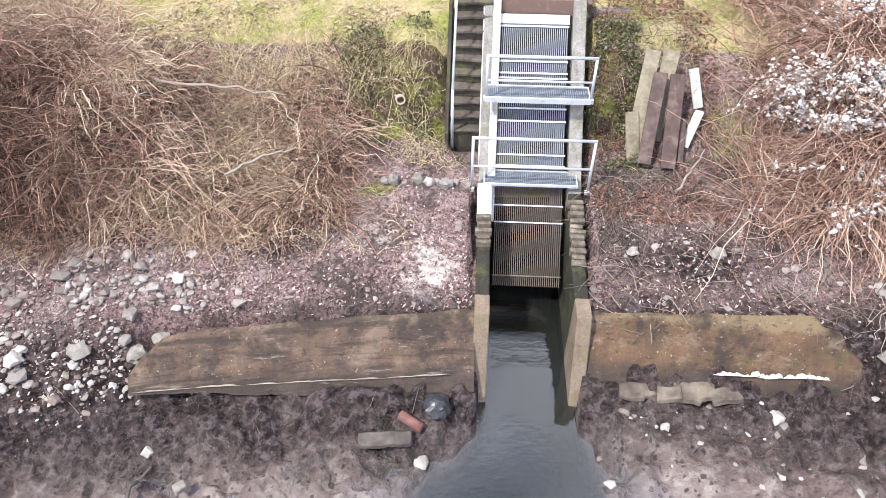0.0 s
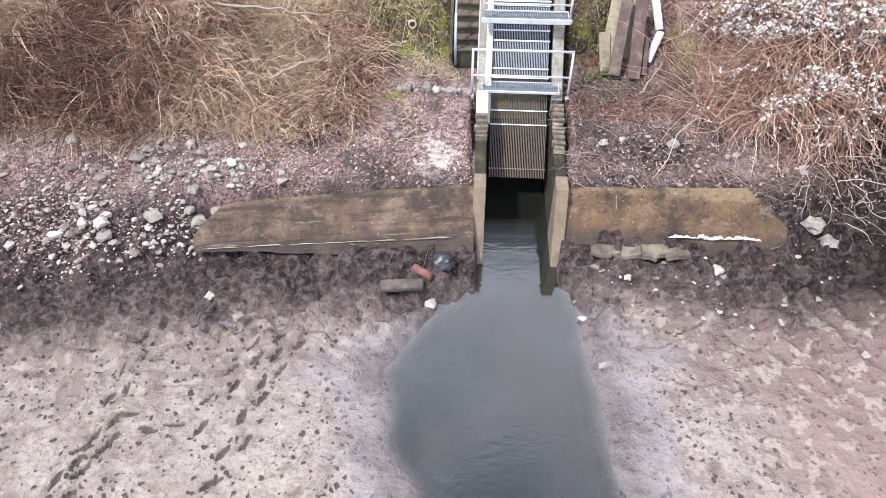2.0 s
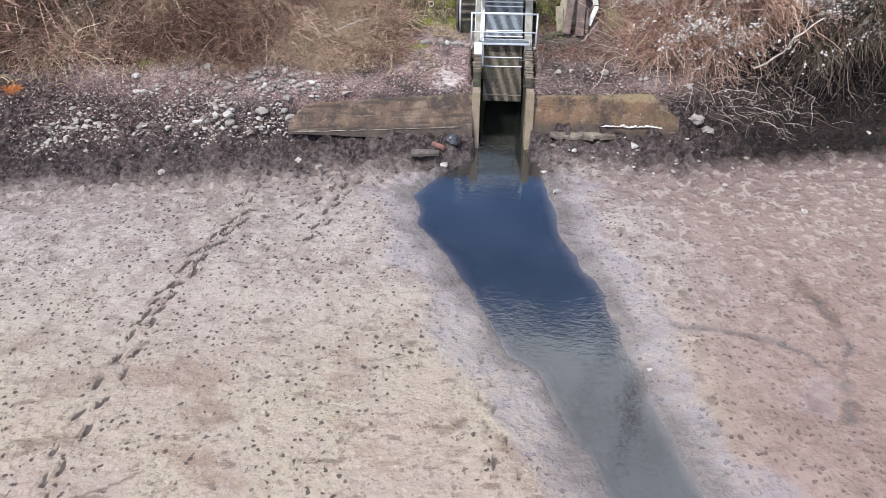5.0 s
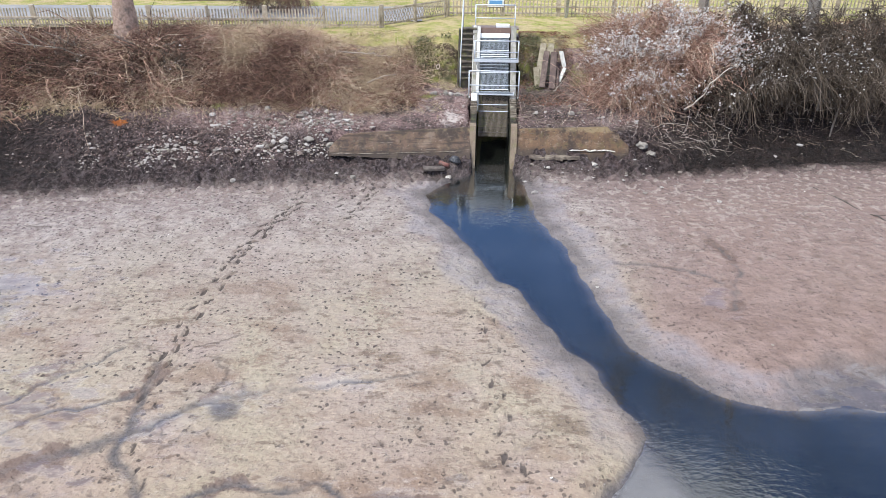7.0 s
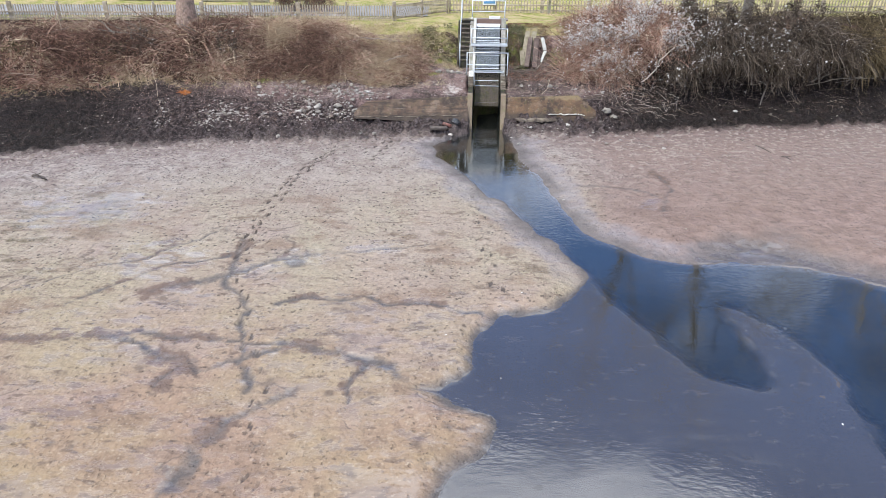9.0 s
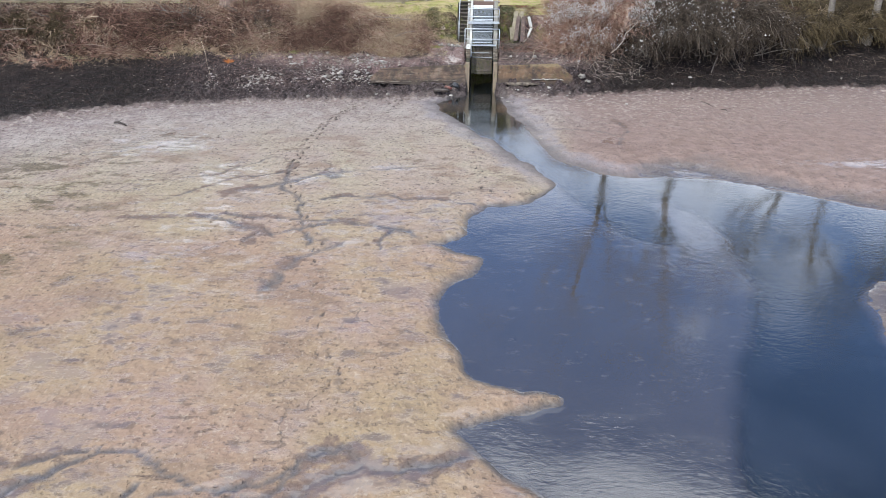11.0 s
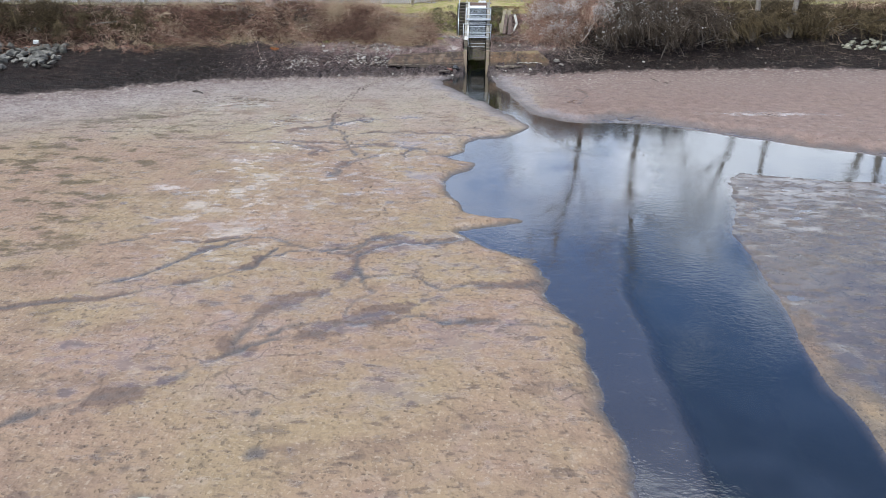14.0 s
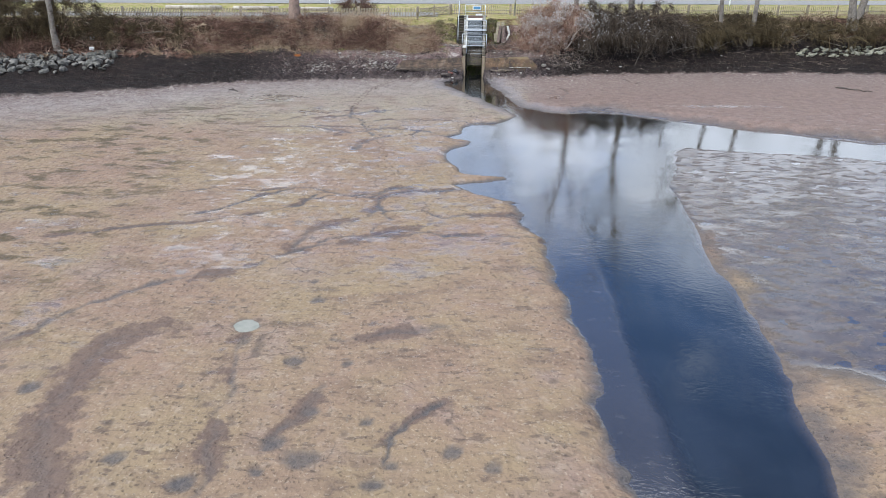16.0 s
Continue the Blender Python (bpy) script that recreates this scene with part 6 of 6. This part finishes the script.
x, y = scatter(14000, -10, -0.3, 9.6, 12.0, lambda x, y: np.exp(-((shore_d(x, y) - 4.9) / 0.5) ** 2) * (0.35 + 0.65 * smooth(-0.2, 0.3, fbm(x, y, 1.0, 3, 47))) * free_of_walls(x, y))
m = len(x)
P, R = stems(x, y, rng.uniform(0.15, 0.5, m), rng.uniform(0.4, 1.2, m), rng.uniform(0.4, 1.0, m), rng.uniform(0.004, 0.008, m), 5, 0.25)
stuff("dry_grass", blades(P, R * 1.6), STRAW, "matted dry grass along the top of the bank", "grass")
x, y = scatter(900, -1.9, -0.15, 9.9, 11.5, lambda x, y: (0.25 + 0.75 * smooth(-0.3, -0.1, x + 0.3)) * free_of_walls(x, y) * smooth(-0.3, 0.2, fbm(x, y, 0.5, 2, 48)))
m = len(x)
P, R = stems(x, y, rng.uniform(0.2, 0.6, m), rng.uniform(0.6, 1.4, m), rng.uniform(0.3, 0.8, m), rng.uniform(0.004, 0.007, m), 5, 0.25, np.array([0.0, -0.9]))
stuff("dry_grass", blades(P, R * 1.6), STRAW, "pale grass hanging down beside the steps", "grass")
x, y = scatter(13000, 3.2, 6.2, 8.6, 12.0, lambda x, y: 0.8 * smooth(-0.15, 0.25, fbm(x, y, 0.9, 3, 49)))
m = len(x)
P, R = stems(x, y, rng.uniform(0.08, 0.3, m), rng.uniform(0.3, 1.0, m), rng.uniform(0.4, 1.0, m), rng.uniform(0.004, 0.007, m), 4, 0.25)
stuff("slope_grass", blades(P, R * 1.7), GREENGRASS, "mossy green grass patches on the slope", "grass")
thicket(4.4, 7.2, 8.2, 12.6, 420, 26, lambda x, y: smooth(5.0, 6.2, x + 0.6 * fbm(x, y, 1.0, 3, 50)), 1.0, "tangle of bare brown bramble stems beside the bush", ((DARKBRAMBLE, -9, -0.15), (BRAMBLE, -0.15, 9)), (0.4, 1.4))
for x0, x1, mat in ((9, 18, DARKBRAMBLE), (18, 27, OLIVETWIG), (27, 40, DARKBRAMBLE)):
    thicket(x0, x1, 10.5, 15.2, 420, 18, lambda x, y: 0.9 * smooth(-0.4, 0.2, fbm(x, y, 1.6, 3, 52)), 2.0, "rusty brown scrub and withered leaves under the trees", ((mat, -9, 0.5), (STRAWSTEM, 0.5, 9)), (0.3, 1.0))
x, y = scatter(2600, 2.2, 4.4, 8.4, 11.9, lambda x, y: 0.8 * free_of_walls(x, y))
m = len(x)
P, R = stems(x, y, rng.uniform(0.15, 0.6, m), rng.uniform(0.3, 1.0, m), rng.uniform(0.1, 0.5, m), rng.gamma(3.0, 0.0016, m).clip(0.003, 0.01), 5, 0.5)
stuff("sticks", tubes(P, R), DEADWOOD, "dark twigs and dead stems round the planks", "sticks")

BROWNLEAF = twig_material("brown_leaves", (0.12, 0.075, 0.065), (0.24, 0.165, 0.15), (0.07, 0.042, 0.038), (0.42, 0.33, 0.30), (0.17, 0.11, 0.10), (0.045, 0.03, 0.027))
TANLEAF = twig_material("tan_leaves", (0.42, 0.30, 0.19), (0.60, 0.46, 0.31), (0.27, 0.18, 0.115), (0.70, 0.58, 0.42), (0.34, 0.23, 0.15))
REDLEAF = twig_material("red_leaves", (0.16, 0.055, 0.035), (0.30, 0.12, 0.075), (0.09, 0.04, 0.03), (0.42, 0.22, 0.15), (0.06, 0.035, 0.028))


def leaves(n, x0, x1, y0, y1, keep, mat, label, long=(0.014, 0.045)):
    x, y = scatter(n, x0, x1, y0, y1, keep)
    k = len(x)
    c = np.stack([x, y, ground_z(x, y) + rng.uniform(0.008, 0.04, k)], 1)
    a = rng.uniform(0, 6.28, k)
    p, q = np.stack([np.cos(a), np.sin(a), rng.normal(0, 0.4, k)], 1), np.stack([-np.sin(a), np.cos(a), rng.normal(0, 0.4, k)], 1)
    l, w = rng.uniform(*long, k)[:, None], rng.uniform(0.008, 0.02, k)[:, None]
    return stuff("leaf_litter", (np.stack([c - l * p, c + w * q, c + l * p, c - w * q], 1).reshape(-1, 3), np.arange(4 * k).reshape(-1, 4)), mat, label, "leaf litter")


leaves(9000, 2.2, 4.6, 8.3, 12.6, lambda x, y: free_of_walls(x, y) * smooth(-0.3, 0.3, fbm(x, y, 0.9, 3, 73)), REDLEAF, "dark red fallen leaves round the planks")
leaves(26000, -14, -0.6, 9.8, 13.0, lambda x, y: smooth(4.3, 4.9, shore_d(x, y)) * (1 - smooth(5.2, 7.2, shore_d(x, y))) * smooth(-0.3, 0.3, fbm(x, y, 1.1, 3, 74)) * free_of_walls(x, y), TANLEAF, "dry brown leaves on the lawn's edge", (0.02, 0.06))
leaves(30000, -26, -7, 0.5, 9.5, lambda x, y: smooth(-0.3, 0.5, shore_d(x, y)) * (1 - smooth(2.2, 2.9, shore_d(x, y))) * smooth(-0.4, 0.3, fbm(x, y, 1.4, 3, 76)), BROWNLEAF, "brown and purple leaf litter on the dark shore", (0.02, 0.06))
leaves(7000, 6, 30, 5.5, 10.5, lambda x, y: smooth(-0.2, 0.5, shore_d(x, y)) * (1 - smooth(2.0, 2.9, shore_d(x, y))) * smooth(-0.3, 0.3, fbm(x, y, 1.4, 3, 77)), BROWNLEAF, "brown leaf litter on the dark shore below the bushes", (0.02, 0.06))
leaves(9000, -12, -0.6, 8.0, 11.0, lambda x, y: on_bank(x, y) * 0.8, TANLEAF, "dry leaves caught among the brambles")
# ivy and scrub on the rough faces beside steps and rack
for x0, x1, y0, y1, n, name, mat, label in ((-1.7, -0.2, 9.9, 11.5, 5000, "ivy", IVY, "mossy ivy and weeds on the steep bank"), (2.2, 3.35, 9.3, 11.5, 9000, "ivy", IVY, "variegated ivy on the wall beside the rack")):
    x, y = scatter(n, x0, x1, y0, y1, lambda x, y: free_of_walls(x, y) * smooth(-0.5, 0.15, fbm(x, y, 0.6, 3, 71)) * (y < y1 - 0.25 + 0.3 * fbm(x, y, 0.5, 2, 72)))
    n = len(x)
    c = np.stack([x, y, ground_z(x, y) + rng.uniform(0.0, 0.2, n)], 1)
    p, q = rng.normal(size=(n, 3)), rng.normal(size=(n, 3))
    p, q = p / np.linalg.norm(p, axis=1, keepdims=True), q / np.linalg.norm(q, axis=1, keepdims=True)
    l = rng.uniform(0.015, 0.04, n)[:, None]
    stuff(name, (np.stack([c - l * p, c + 0.6 * l * q, c + l * p, c - 0.6 * l * q], 1).reshape(-1, 3), np.arange(4 * n).reshape(-1, 4)), mat, label, "ivy")


# ---- the big bushes ----
def bush(name, mounds, n, label, fluff=0, mat=BUSHTWIG, hang=1.0, low=0.9, radius=(0.004, 0.011), twig=(0.35, 1.3), wild=0.95):
    """A shrub of many drooping twigs that spring from the mounds' surfaces: (x, y, z, rx, ry, rz)."""
    mounds = np.array(mounds, float)
    vol = (mounds[:, 3] * mounds[:, 4] * mounds[:, 5]) ** 0.67
    # sprays: twigs that share an origin and a way
    sprays = max(n // 24, 8)
    pick = rng.choice(len(mounds), sprays, p=vol / vol.sum())
    d = rng.normal(size=(sprays, 3))
    d[:, 1] -= 0.35
    d[:, 2] = np.abs(d[:, 2]) * 0.9 - 0.35
    d /= np.linalg.norm(d, axis=1, keepdims=True)
    origin = mounds[pick][:, :3] + d * mounds[pick][:, 3:] * rng.uniform(0.45, 1.0, sprays)[:, None]
    way = d + 0.6 * rng.normal(size=(sprays, 3)) + np.array([0, -0.1, 0.15])
    way /= np.linalg.norm(way, axis=1, keepdims=True)
    reach, drop = rng.uniform(0.7, 1.25, sprays), rng.uniform(0.1, 1.0, sprays)
    of = rng.integers(0, sprays, n)
    k = 7
    s = np.linspace(0, 1, k)[None, :, None]
    L = (rng.uniform(*twig, n) * reach[of])[:, None, None]
    start = origin[of] + way[of] * rng.uniform(-0.15, 0.3, n)[:, None] + rng.normal(0, 0.06, (n, 3))
    go = way[of] + 0.5 * rng.normal(size=(n, 3))
    go /= np.linalg.norm(go, axis=1, keepdims=True)
    P = start[:, None] + go[:, None] * s * L * 0.8
    P[..., 2] -= (hang * (drop[of] * rng.uniform(0.6, 1.2, n))[:, None, None] * s**2 * L)[..., 0]
    P = P + wild * L * np.cumsum(rng.normal(0, 0.09, (n, k, 3)), 1) * s
    g = ground_z(P[..., 0].ravel(), P[..., 1].ravel()).reshape(n, k)
    P[..., 2] = np.maximum(P[..., 2], g + 0.03)
    R = rng.uniform(*radius, n)[:, None] * np.linspace(1, 0.35, k)[None]
    root = empty(name, pose(mounds[0][0], mounds[0][1], float(ground_z(mounds[0][0], mounds[0][1]))), label, "bush")
    inv = root.matrix_world.inverted()

    def link(nm, data, mt, lab=""):
        ob = under(new(nm, mesh_np(nm, data[0], data[1], mt)), root)
        ob.matrix_parent_inverse = inv
        return tagged(ob, lab)
    tagged(link("crown", tubes(P, R), mat), kind="stuff")
    # main stems from the ground
    m = 26
    base = mounds[rng.choice(len(mounds), m)]
    foot = np.stack([base[:, 0] + rng.normal(0, 0.5, m), base[:, 1] + rng.normal(0, 0.35, m), np.zeros(m)], 1)
    foot[:, 2] = ground_z(foot[:, 0], foot[:, 1]) - 0.05
    tip = base[:, :3] + rng.normal(size=(m, 3)) * base[:, 3:] * 0.7
    tip[:, 2] = np.maximum(tip[:, 2], foot[:, 2] + 0.6)
    Q = foot[:, None] + (tip - foot)[:, None] * s + np.cumsum(rng.normal(0, 0.06, (m, k, 3)), 1) * s
    RQ = rng.uniform(0.02, 0.05, m)[:, None] * np.linspace(1, 0.3, k)[None]
    for i in range(m):
        link("stem", tubes(Q[i:i + 1], RQ[i:i + 1], 6), GREYBARK)
    if fluff:
        tips = P[:, 4:].reshape(-1, 3)
        w = smooth(0.0, 0.3, fbm(tips[:, 0], tips[:, 2] * 1.3 + tips[:, 1], 0.8, 4, 51)) * smooth(low + 0.2, low + 2.2, tips[:, 2])
        idx = rng.choice(len(tips), fluff, p=(w + 1e-6) / (w + 1e-6).sum())
        c = tips[idx] + rng.normal(0, 0.03, (fluff, 3))
        tagged(link("seed_fluff", lumps(c, rng.gamma(3, 0.0052, fluff).clip(0.006, 0.035), 1.0, 0.4), FLUFF, "white fluffy seed heads"), kind="stuff")
    return root


bush("bush", [(7.5, 9.7, 3.2, 1.8, 1.5, 1.7), (6.6, 9.3, 2.4, 1.1, 1.2, 1.0), (8.6, 9.0, 2.9, 1.6, 1.8, 1.7), (6.9, 8.4, 1.9, 1.5, 0.9, 0.8)], 12000, "large bare bush hung with white seed fluff", 30000, BRAMBLE, 0.5, radius=(0.005, 0.014))
bush("bush", [(11.5, 9.4, 3.3, 2.2, 2.0, 1.7), (10.6, 8.2, 2.4, 1.7, 1.5, 1.2), (13.0, 8.6, 2.6, 1.8, 1.6, 1.4)], 7000, "large grey-brown bush drooping over the shore", 4500, radius=(0.007, 0.02))
bush("bush", [(15.5, 9.6, 3.2, 2.2, 1.8, 1.7), (17.0, 8.8, 2.5, 1.7, 1.5, 1.3), (14.6, 8.5, 2.3, 1.4, 1.3, 1.1)], 5000, "grey bush of hanging twigs above the shore", 400, radius=(0.008, 0.02))
bush("bush", [(20.0, 10.2, 2.6, 2.2, 1.5, 1.1), (18.6, 9.6, 2.3, 1.4, 1.2, 1.0), (22.5, 10.4, 2.5, 2.0, 1.4, 1.1), (25.0, 11.2, 2.9, 1.8, 1.6, 0.9)], 5500, "olive-brown scrub below the trees", 0, OLIVETWIG, radius=(0.008, 0.02))
bush("bush", [(27.0, 10.8, 2.5, 2.6, 1.5, 1.0), (31.0, 10.4, 2.5, 2.6, 1.5, 1.1), (36.0, 10.0, 2.6, 3.0, 1.6, 1.2)], 4500, "olive-brown scrub along the bank", 0, OLIVETWIG, radius=(0.01, 0.024))
bush("bush", [(-25.0, 6.0, 2.7, 2.4, 1.8, 1.5), (-28.5, 6.0, 3.2, 2.6, 2.0, 2.6), (-32.5, 5.6, 3.4, 2.8, 2.2, 3.0), (-36.5, 5.0, 3.4, 2.8, 2.2, 3.0), (-21.5, 7.6, 2.7, 2.2, 1.6, 0.9)], 14000, "olive-brown bare scrub above the stone bank", 60, OLIVETWIG, radius=(0.009, 0.022))
bush("bush", [(-11.3, 9.2, 2.6, 1.4, 0.9, 0.5), (-14.5, 9.0, 2.6, 1.8, 0.9, 0.6)], 1500, "low grey-green scrub round the pine's foot", 120)


# ---- trees ----
def tree(name, x, y, tall, girth, label, mat, lean=(0.0, 0.0), first=0.35, seed=1, forks=1, spread=0.55):
    r = np.random.default_rng(seed)
    root = empty(name, pose(x, y, float(ground_z(x, y)) - 0.1), label, "tree")
    trunks = []
    limbs = {9: [], 6: [], 5: []}

    def grow(p, d, length, rad, level):
        k = 9 if level == 0 else 6 if level < 3 else 5
        pts, rr, q = [p], [rad], np.array(p, float)
        d = np.array(d, float)
        for i in range(1, k):
            d = d + r.normal(0, 0.07 if level == 0 else 0.16, 3) + np.array([0, 0, 0.04 if level < 2 else -0.02])
            d /= np.linalg.norm(d)
            q = q + d * length / (k - 1)
            pts.append(q.copy())
            rr.append(rad * (1 - (0.62 if level else 0.55) * i / (k - 1)))
        if level == 0:
            rr[0] *= 1.35
            trunks.append((pts, rr))
        else:
            limbs[k].append((pts, rr))
        if level >= 4 or rad < 0.006:
            return
        m = (11, 6, 5, 4)[level]
        for _ in range(m):
            f = r.uniform(first if level == 0 else 0.25, 1.0)
            j = min(int(f * (k - 1)), k - 2)
            at = np.array(pts[j]) + (np.array(pts[j + 1]) - np.array(pts[j])) * (f * (k - 1) - j)
            out = r.normal(size=3)
            out -= out @ d * d
            out /= np.linalg.norm(out)
            nd = d * (1 - spread) + out * spread + np.array([0, 0, 0.15])
            grow(at, nd / np.linalg.norm(nd), length * r.uniform(0.38, 0.6), rr[j] * r.uniform(0.35, 0.6), level + 1)

    for f in range(forks):
        d = np.array([lean[0] + (0.3 * (f - 0.5) if forks > 1 else 0), lean[1], 1.0])
        grow(np.array([0.12 * f, 0, 0.0]), d / np.linalg.norm(d), tall * 0.8, girth / 2, 0)
    for pts, rr in trunks:
        v, fc = tubes(np.array([pts]), np.array([rr]), 14)
        under(new("trunk", mesh_np("trunk", v, fc, mat, True)), root)
    vs, fs, off = [], [], 0
    for k, some in limbs.items():
        if some:
            v, fc = tubes(np.array([a for a, _ in some]), np.array([b for _, b in some]), 4)
            vs.append(v), fs.append(fc + off)
            off += len(v)
    under(new("crown", mesh_np("crown", np.concatenate(vs), np.concatenate(fs), mat)), root)
    return root


tree("tree", -12.85, 10.35, 19, 0.78, "thick reddish-barked tree trunk on the bank's edge", BARK, (0.0, 0.05), 0.5, 11)
tree("tree", -28.6, 3.6, 14, 0.42, "grey tree trunk above the stone bank", GREYBARK, (-0.12, 0.05), 0.45, 12)
tree("tree", -31.5, 8.6, 17, 0.75, "dark thick tree behind the scrub", DARKBARK, (0.05, 0.05), 0.4, 21)
tree("tree", -33.5, 5.0, 16, 0.4, "grey tree at the pond's edge", GREYBARK, (0.05, 0.05), 0.4, 13)
tree("tree", 20.8, 9.9, 15, 0.36, "slender grey bare tree on the bank", GREYBARK, (0.03, 0.05), 0.4, 14)
tree("tree", 23.6, 10.4, 16, 0.4, "leaning grey bare tree on the bank", GREYBARK, (0.16, 0.05), 0.4, 15)
tree("tree", 32.0, 11.2, 17, 0.6, "forked grey bare tree on the bank", GREYBARK, (0.08, 0.05), 0.4, 16, 2)
tree("tree", 9.5, 10.6, 15, 0.4, "bare tree standing among the bushes", GREYBARK, (-0.05, 0.05), 0.35, 17)
tree("tree", 14.0, 11.2, 17, 0.5, "bare tree standing among the bushes", GREYBARK, (0.05, 0.05), 0.35, 18)

# ---- fence, path, logs and road ----
def fence_run(a, b, label, mat, pickets=True, lattice=False, gap=0.13):
    a, b = np.array(a, float), np.array(b, float)
    ln = np.hypot(*(b - a))
    ang = math.degrees(math.atan2(b[1] - a[1], b[0] - a[0]))
    z = float(ground_z(*(a + b) / 2))
    f = empty("fence", pose(a[0], a[1], z, 0, 0, ang), label, "fence", "wooden fence")
    made = {}

    def piece(name, size, at, turn=None):
        key = (name, size, turn)
        if key not in made:
            made[key] = part(name, box(size, (0, 0, 0), turn and pose(0, 0, 0, 0, turn, 0), 0.006), mat, f).data
            ob = f.children[-1]
        else:
            ob = under(new(name, made[key]), f)
        ob.location = at
    posts = max(2, int(round(ln / 2.4)) + 1)
    for k in range(posts):
        piece("post", (0.11, 0.11, 1.05), (ln * k / (posts - 1), 0.06, 0.42))
    for zz in (0.14, 0.74):
        piece("rail", (ln, 0.045, 0.08), (ln / 2, 0, zz))
    if lattice:
        for k in range(int(ln / 0.16)):
            for t in (28, -28):
                piece("slat", (0.035, 0.02, 0.72), (0.1 + k * 0.16, -0.035 - 0.012 * (t > 0), 0.44), t)
    else:
        for k in range(int(ln / gap)):
            piece("picket", (0.06, 0.022, 0.78), (0.06 + k * gap, -0.036, 0.43))
    return f


for k in range(6):
    fence_run((-32.5 + 4.9 * k, 13.05), (-27.7 + 4.9 * k, 13.05 if k < 5 else 13.4), "weathered grey picket fence along the lawn", FENCEWOOD)
fence_run((-41, 13.6), (-32.6, 13.05), "weathered grey picket fence along the lawn", FENCEWOOD, gap=0.16)
fence_run((-3.1, 13.45), (-0.4, 16.4), "weathered lattice fence panel turning off the path", FENCEWOOD, lattice=True)
for k in range(8):
    fence_run((-0.3 + 5.2 * k, 16.6), (4.8 + 5.2 * k, 16.6), "mossy grey picket fence behind the lawn", FENCEWOOD, gap=0.17)


def strip(name, x0, x1, y0, y1, z, mat, label, category):
    xs, ys = np.linspace(x0, x1, 30), np.linspace(y0, y1, 5)
    X, Y = np.meshgrid(xs, ys)
    i, j = np.meshgrid(np.arange(4), np.arange(29), indexing="ij")
    q = (i * 30 + j).ravel()
    ob = new(name, mesh_np(name, np.stack([X, Y, ground_z(X, Y) + z], 2).reshape(-1, 3), np.stack([q, q + 1, q + 31, q + 30], 1), mat))
    return tagged(ob, label, category, kind="structure")


strip("path", -60, -1.5, 15.0, 19.2, 0.03, ASPHALT, "grey gravel path behind the fence", "path")
strip("road", -120, 120, 30.5, 37.5, 0.05, ASPHALT, "grey asphalt road beyond the lawn", "road")
for x0, x1, y, r in ((-27.5, -22.1, 22.4, 0.2), (-20.9, -16.6, 21.8, 0.19), (-15.6, -11.4, 21.3, 0.17)):
    z = float(ground_z(x0, y))
    lg = part("log", rod((x0, y, z + r * 0.9), (x1, y - 0.3, z + r * 0.9), r, 16), LOGWOOD)
    tagged(lg, "long barkless pale log lying beside the path", "log", "logs beside the path")
for x, y in ((-13.0, 29.8), (29.0, 29.8), (60, 29.8), (-45, 29.8)):
    gp = part("guide_post", box((0.12, 0.1, 1.0), (x, y, 3.75), None, 0.02), WHITE)
    tagged(gp, "white roadside guide post", "guide post", "guide posts along the road")

sign = empty("sign", pose(1.9, 16.5, 3.25), "small blue and white notice on the fence", "sign")
part("panel", box((0.75, 0.03, 0.36), (0, 0, 0.62), None, 0.008), WHITE, sign)
part("band", box((0.6, 0.02, 0.2), (0, -0.02, 0.62), None, 0.004), plain_material("blue_paint", (0.12, 0.3, 0.55), (0.16, 0.36, 0.6), 4, 0.5, 0, 0.05), sign, "blue printed band")
tall = part("post", box((0.12, 0.1, 1.35), (5.2, 16.3, 3.9), pose(0, 0, 0, 0, 2, 0), 0.01), MOSSYSTONE)
tagged(tall, "greenish wooden post before the fence", "post")
bush("bush", [(-8.7, 17.6, 3.9, 1.5, 0.8, 0.7)], 1400, "dark brown shrub beside the path", 0, DARKBRAMBLE)

# stone banks at both ends
for x0, x1, off0, off1, n, mat, label in ((-37, -24.5, 1.5, 4.4, 300, DARKSTONE, "bank of rough grey stones above the mud"), (27, 40, 1.3, 2.4, 150, MOSSYSTONE, "bank of pale lichened stones above the mud")):
    heap = empty("stone_bank", pose(x0, float(np.interp(x0, SHORE_X, SHORE_Y)), 0), label, "stone bank", kind="structure")
    inv = heap.matrix_world.inverted()
    kinds = [mesh_np("stone", *lumps(np.zeros((1, 3)), np.ones(1), 0.7, 0.22), mat) for _ in range(9)]
    x = rng.uniform(x0, x1, n)
    y = np.interp(x, SHORE_X, SHORE_Y) + rng.uniform(off0, off1, n)
    z = ground_z(x, y)
    for k in range(n):
        ob = under(new("stone", kinds[k % 9]), heap)
        ob.matrix_parent_inverse = inv
        r = float(rng.uniform(0.14, 0.34) if x0 < 0 else rng.uniform(0.08, 0.24))
        ob.matrix_basis = pose(float(x[k]), float(y[k]), float(z[k]) + 0.3 * r, rng.uniform(-20, 20), rng.uniform(-20, 20), rng.uniform(0, 360)) @ Matrix.Scale(r, 4)
# far hedge that closes the view
for k in range(14):
    tree("tree", -78 + 12 * k + 3 * math.sin(k * 2.1), 52 + 4 * math.sin(k * 3.3), 15 + 3 * math.sin(k), 0.5, "far bare tree beyond the road", GREYBARK, (0, 0), 0.25, 40 + k)
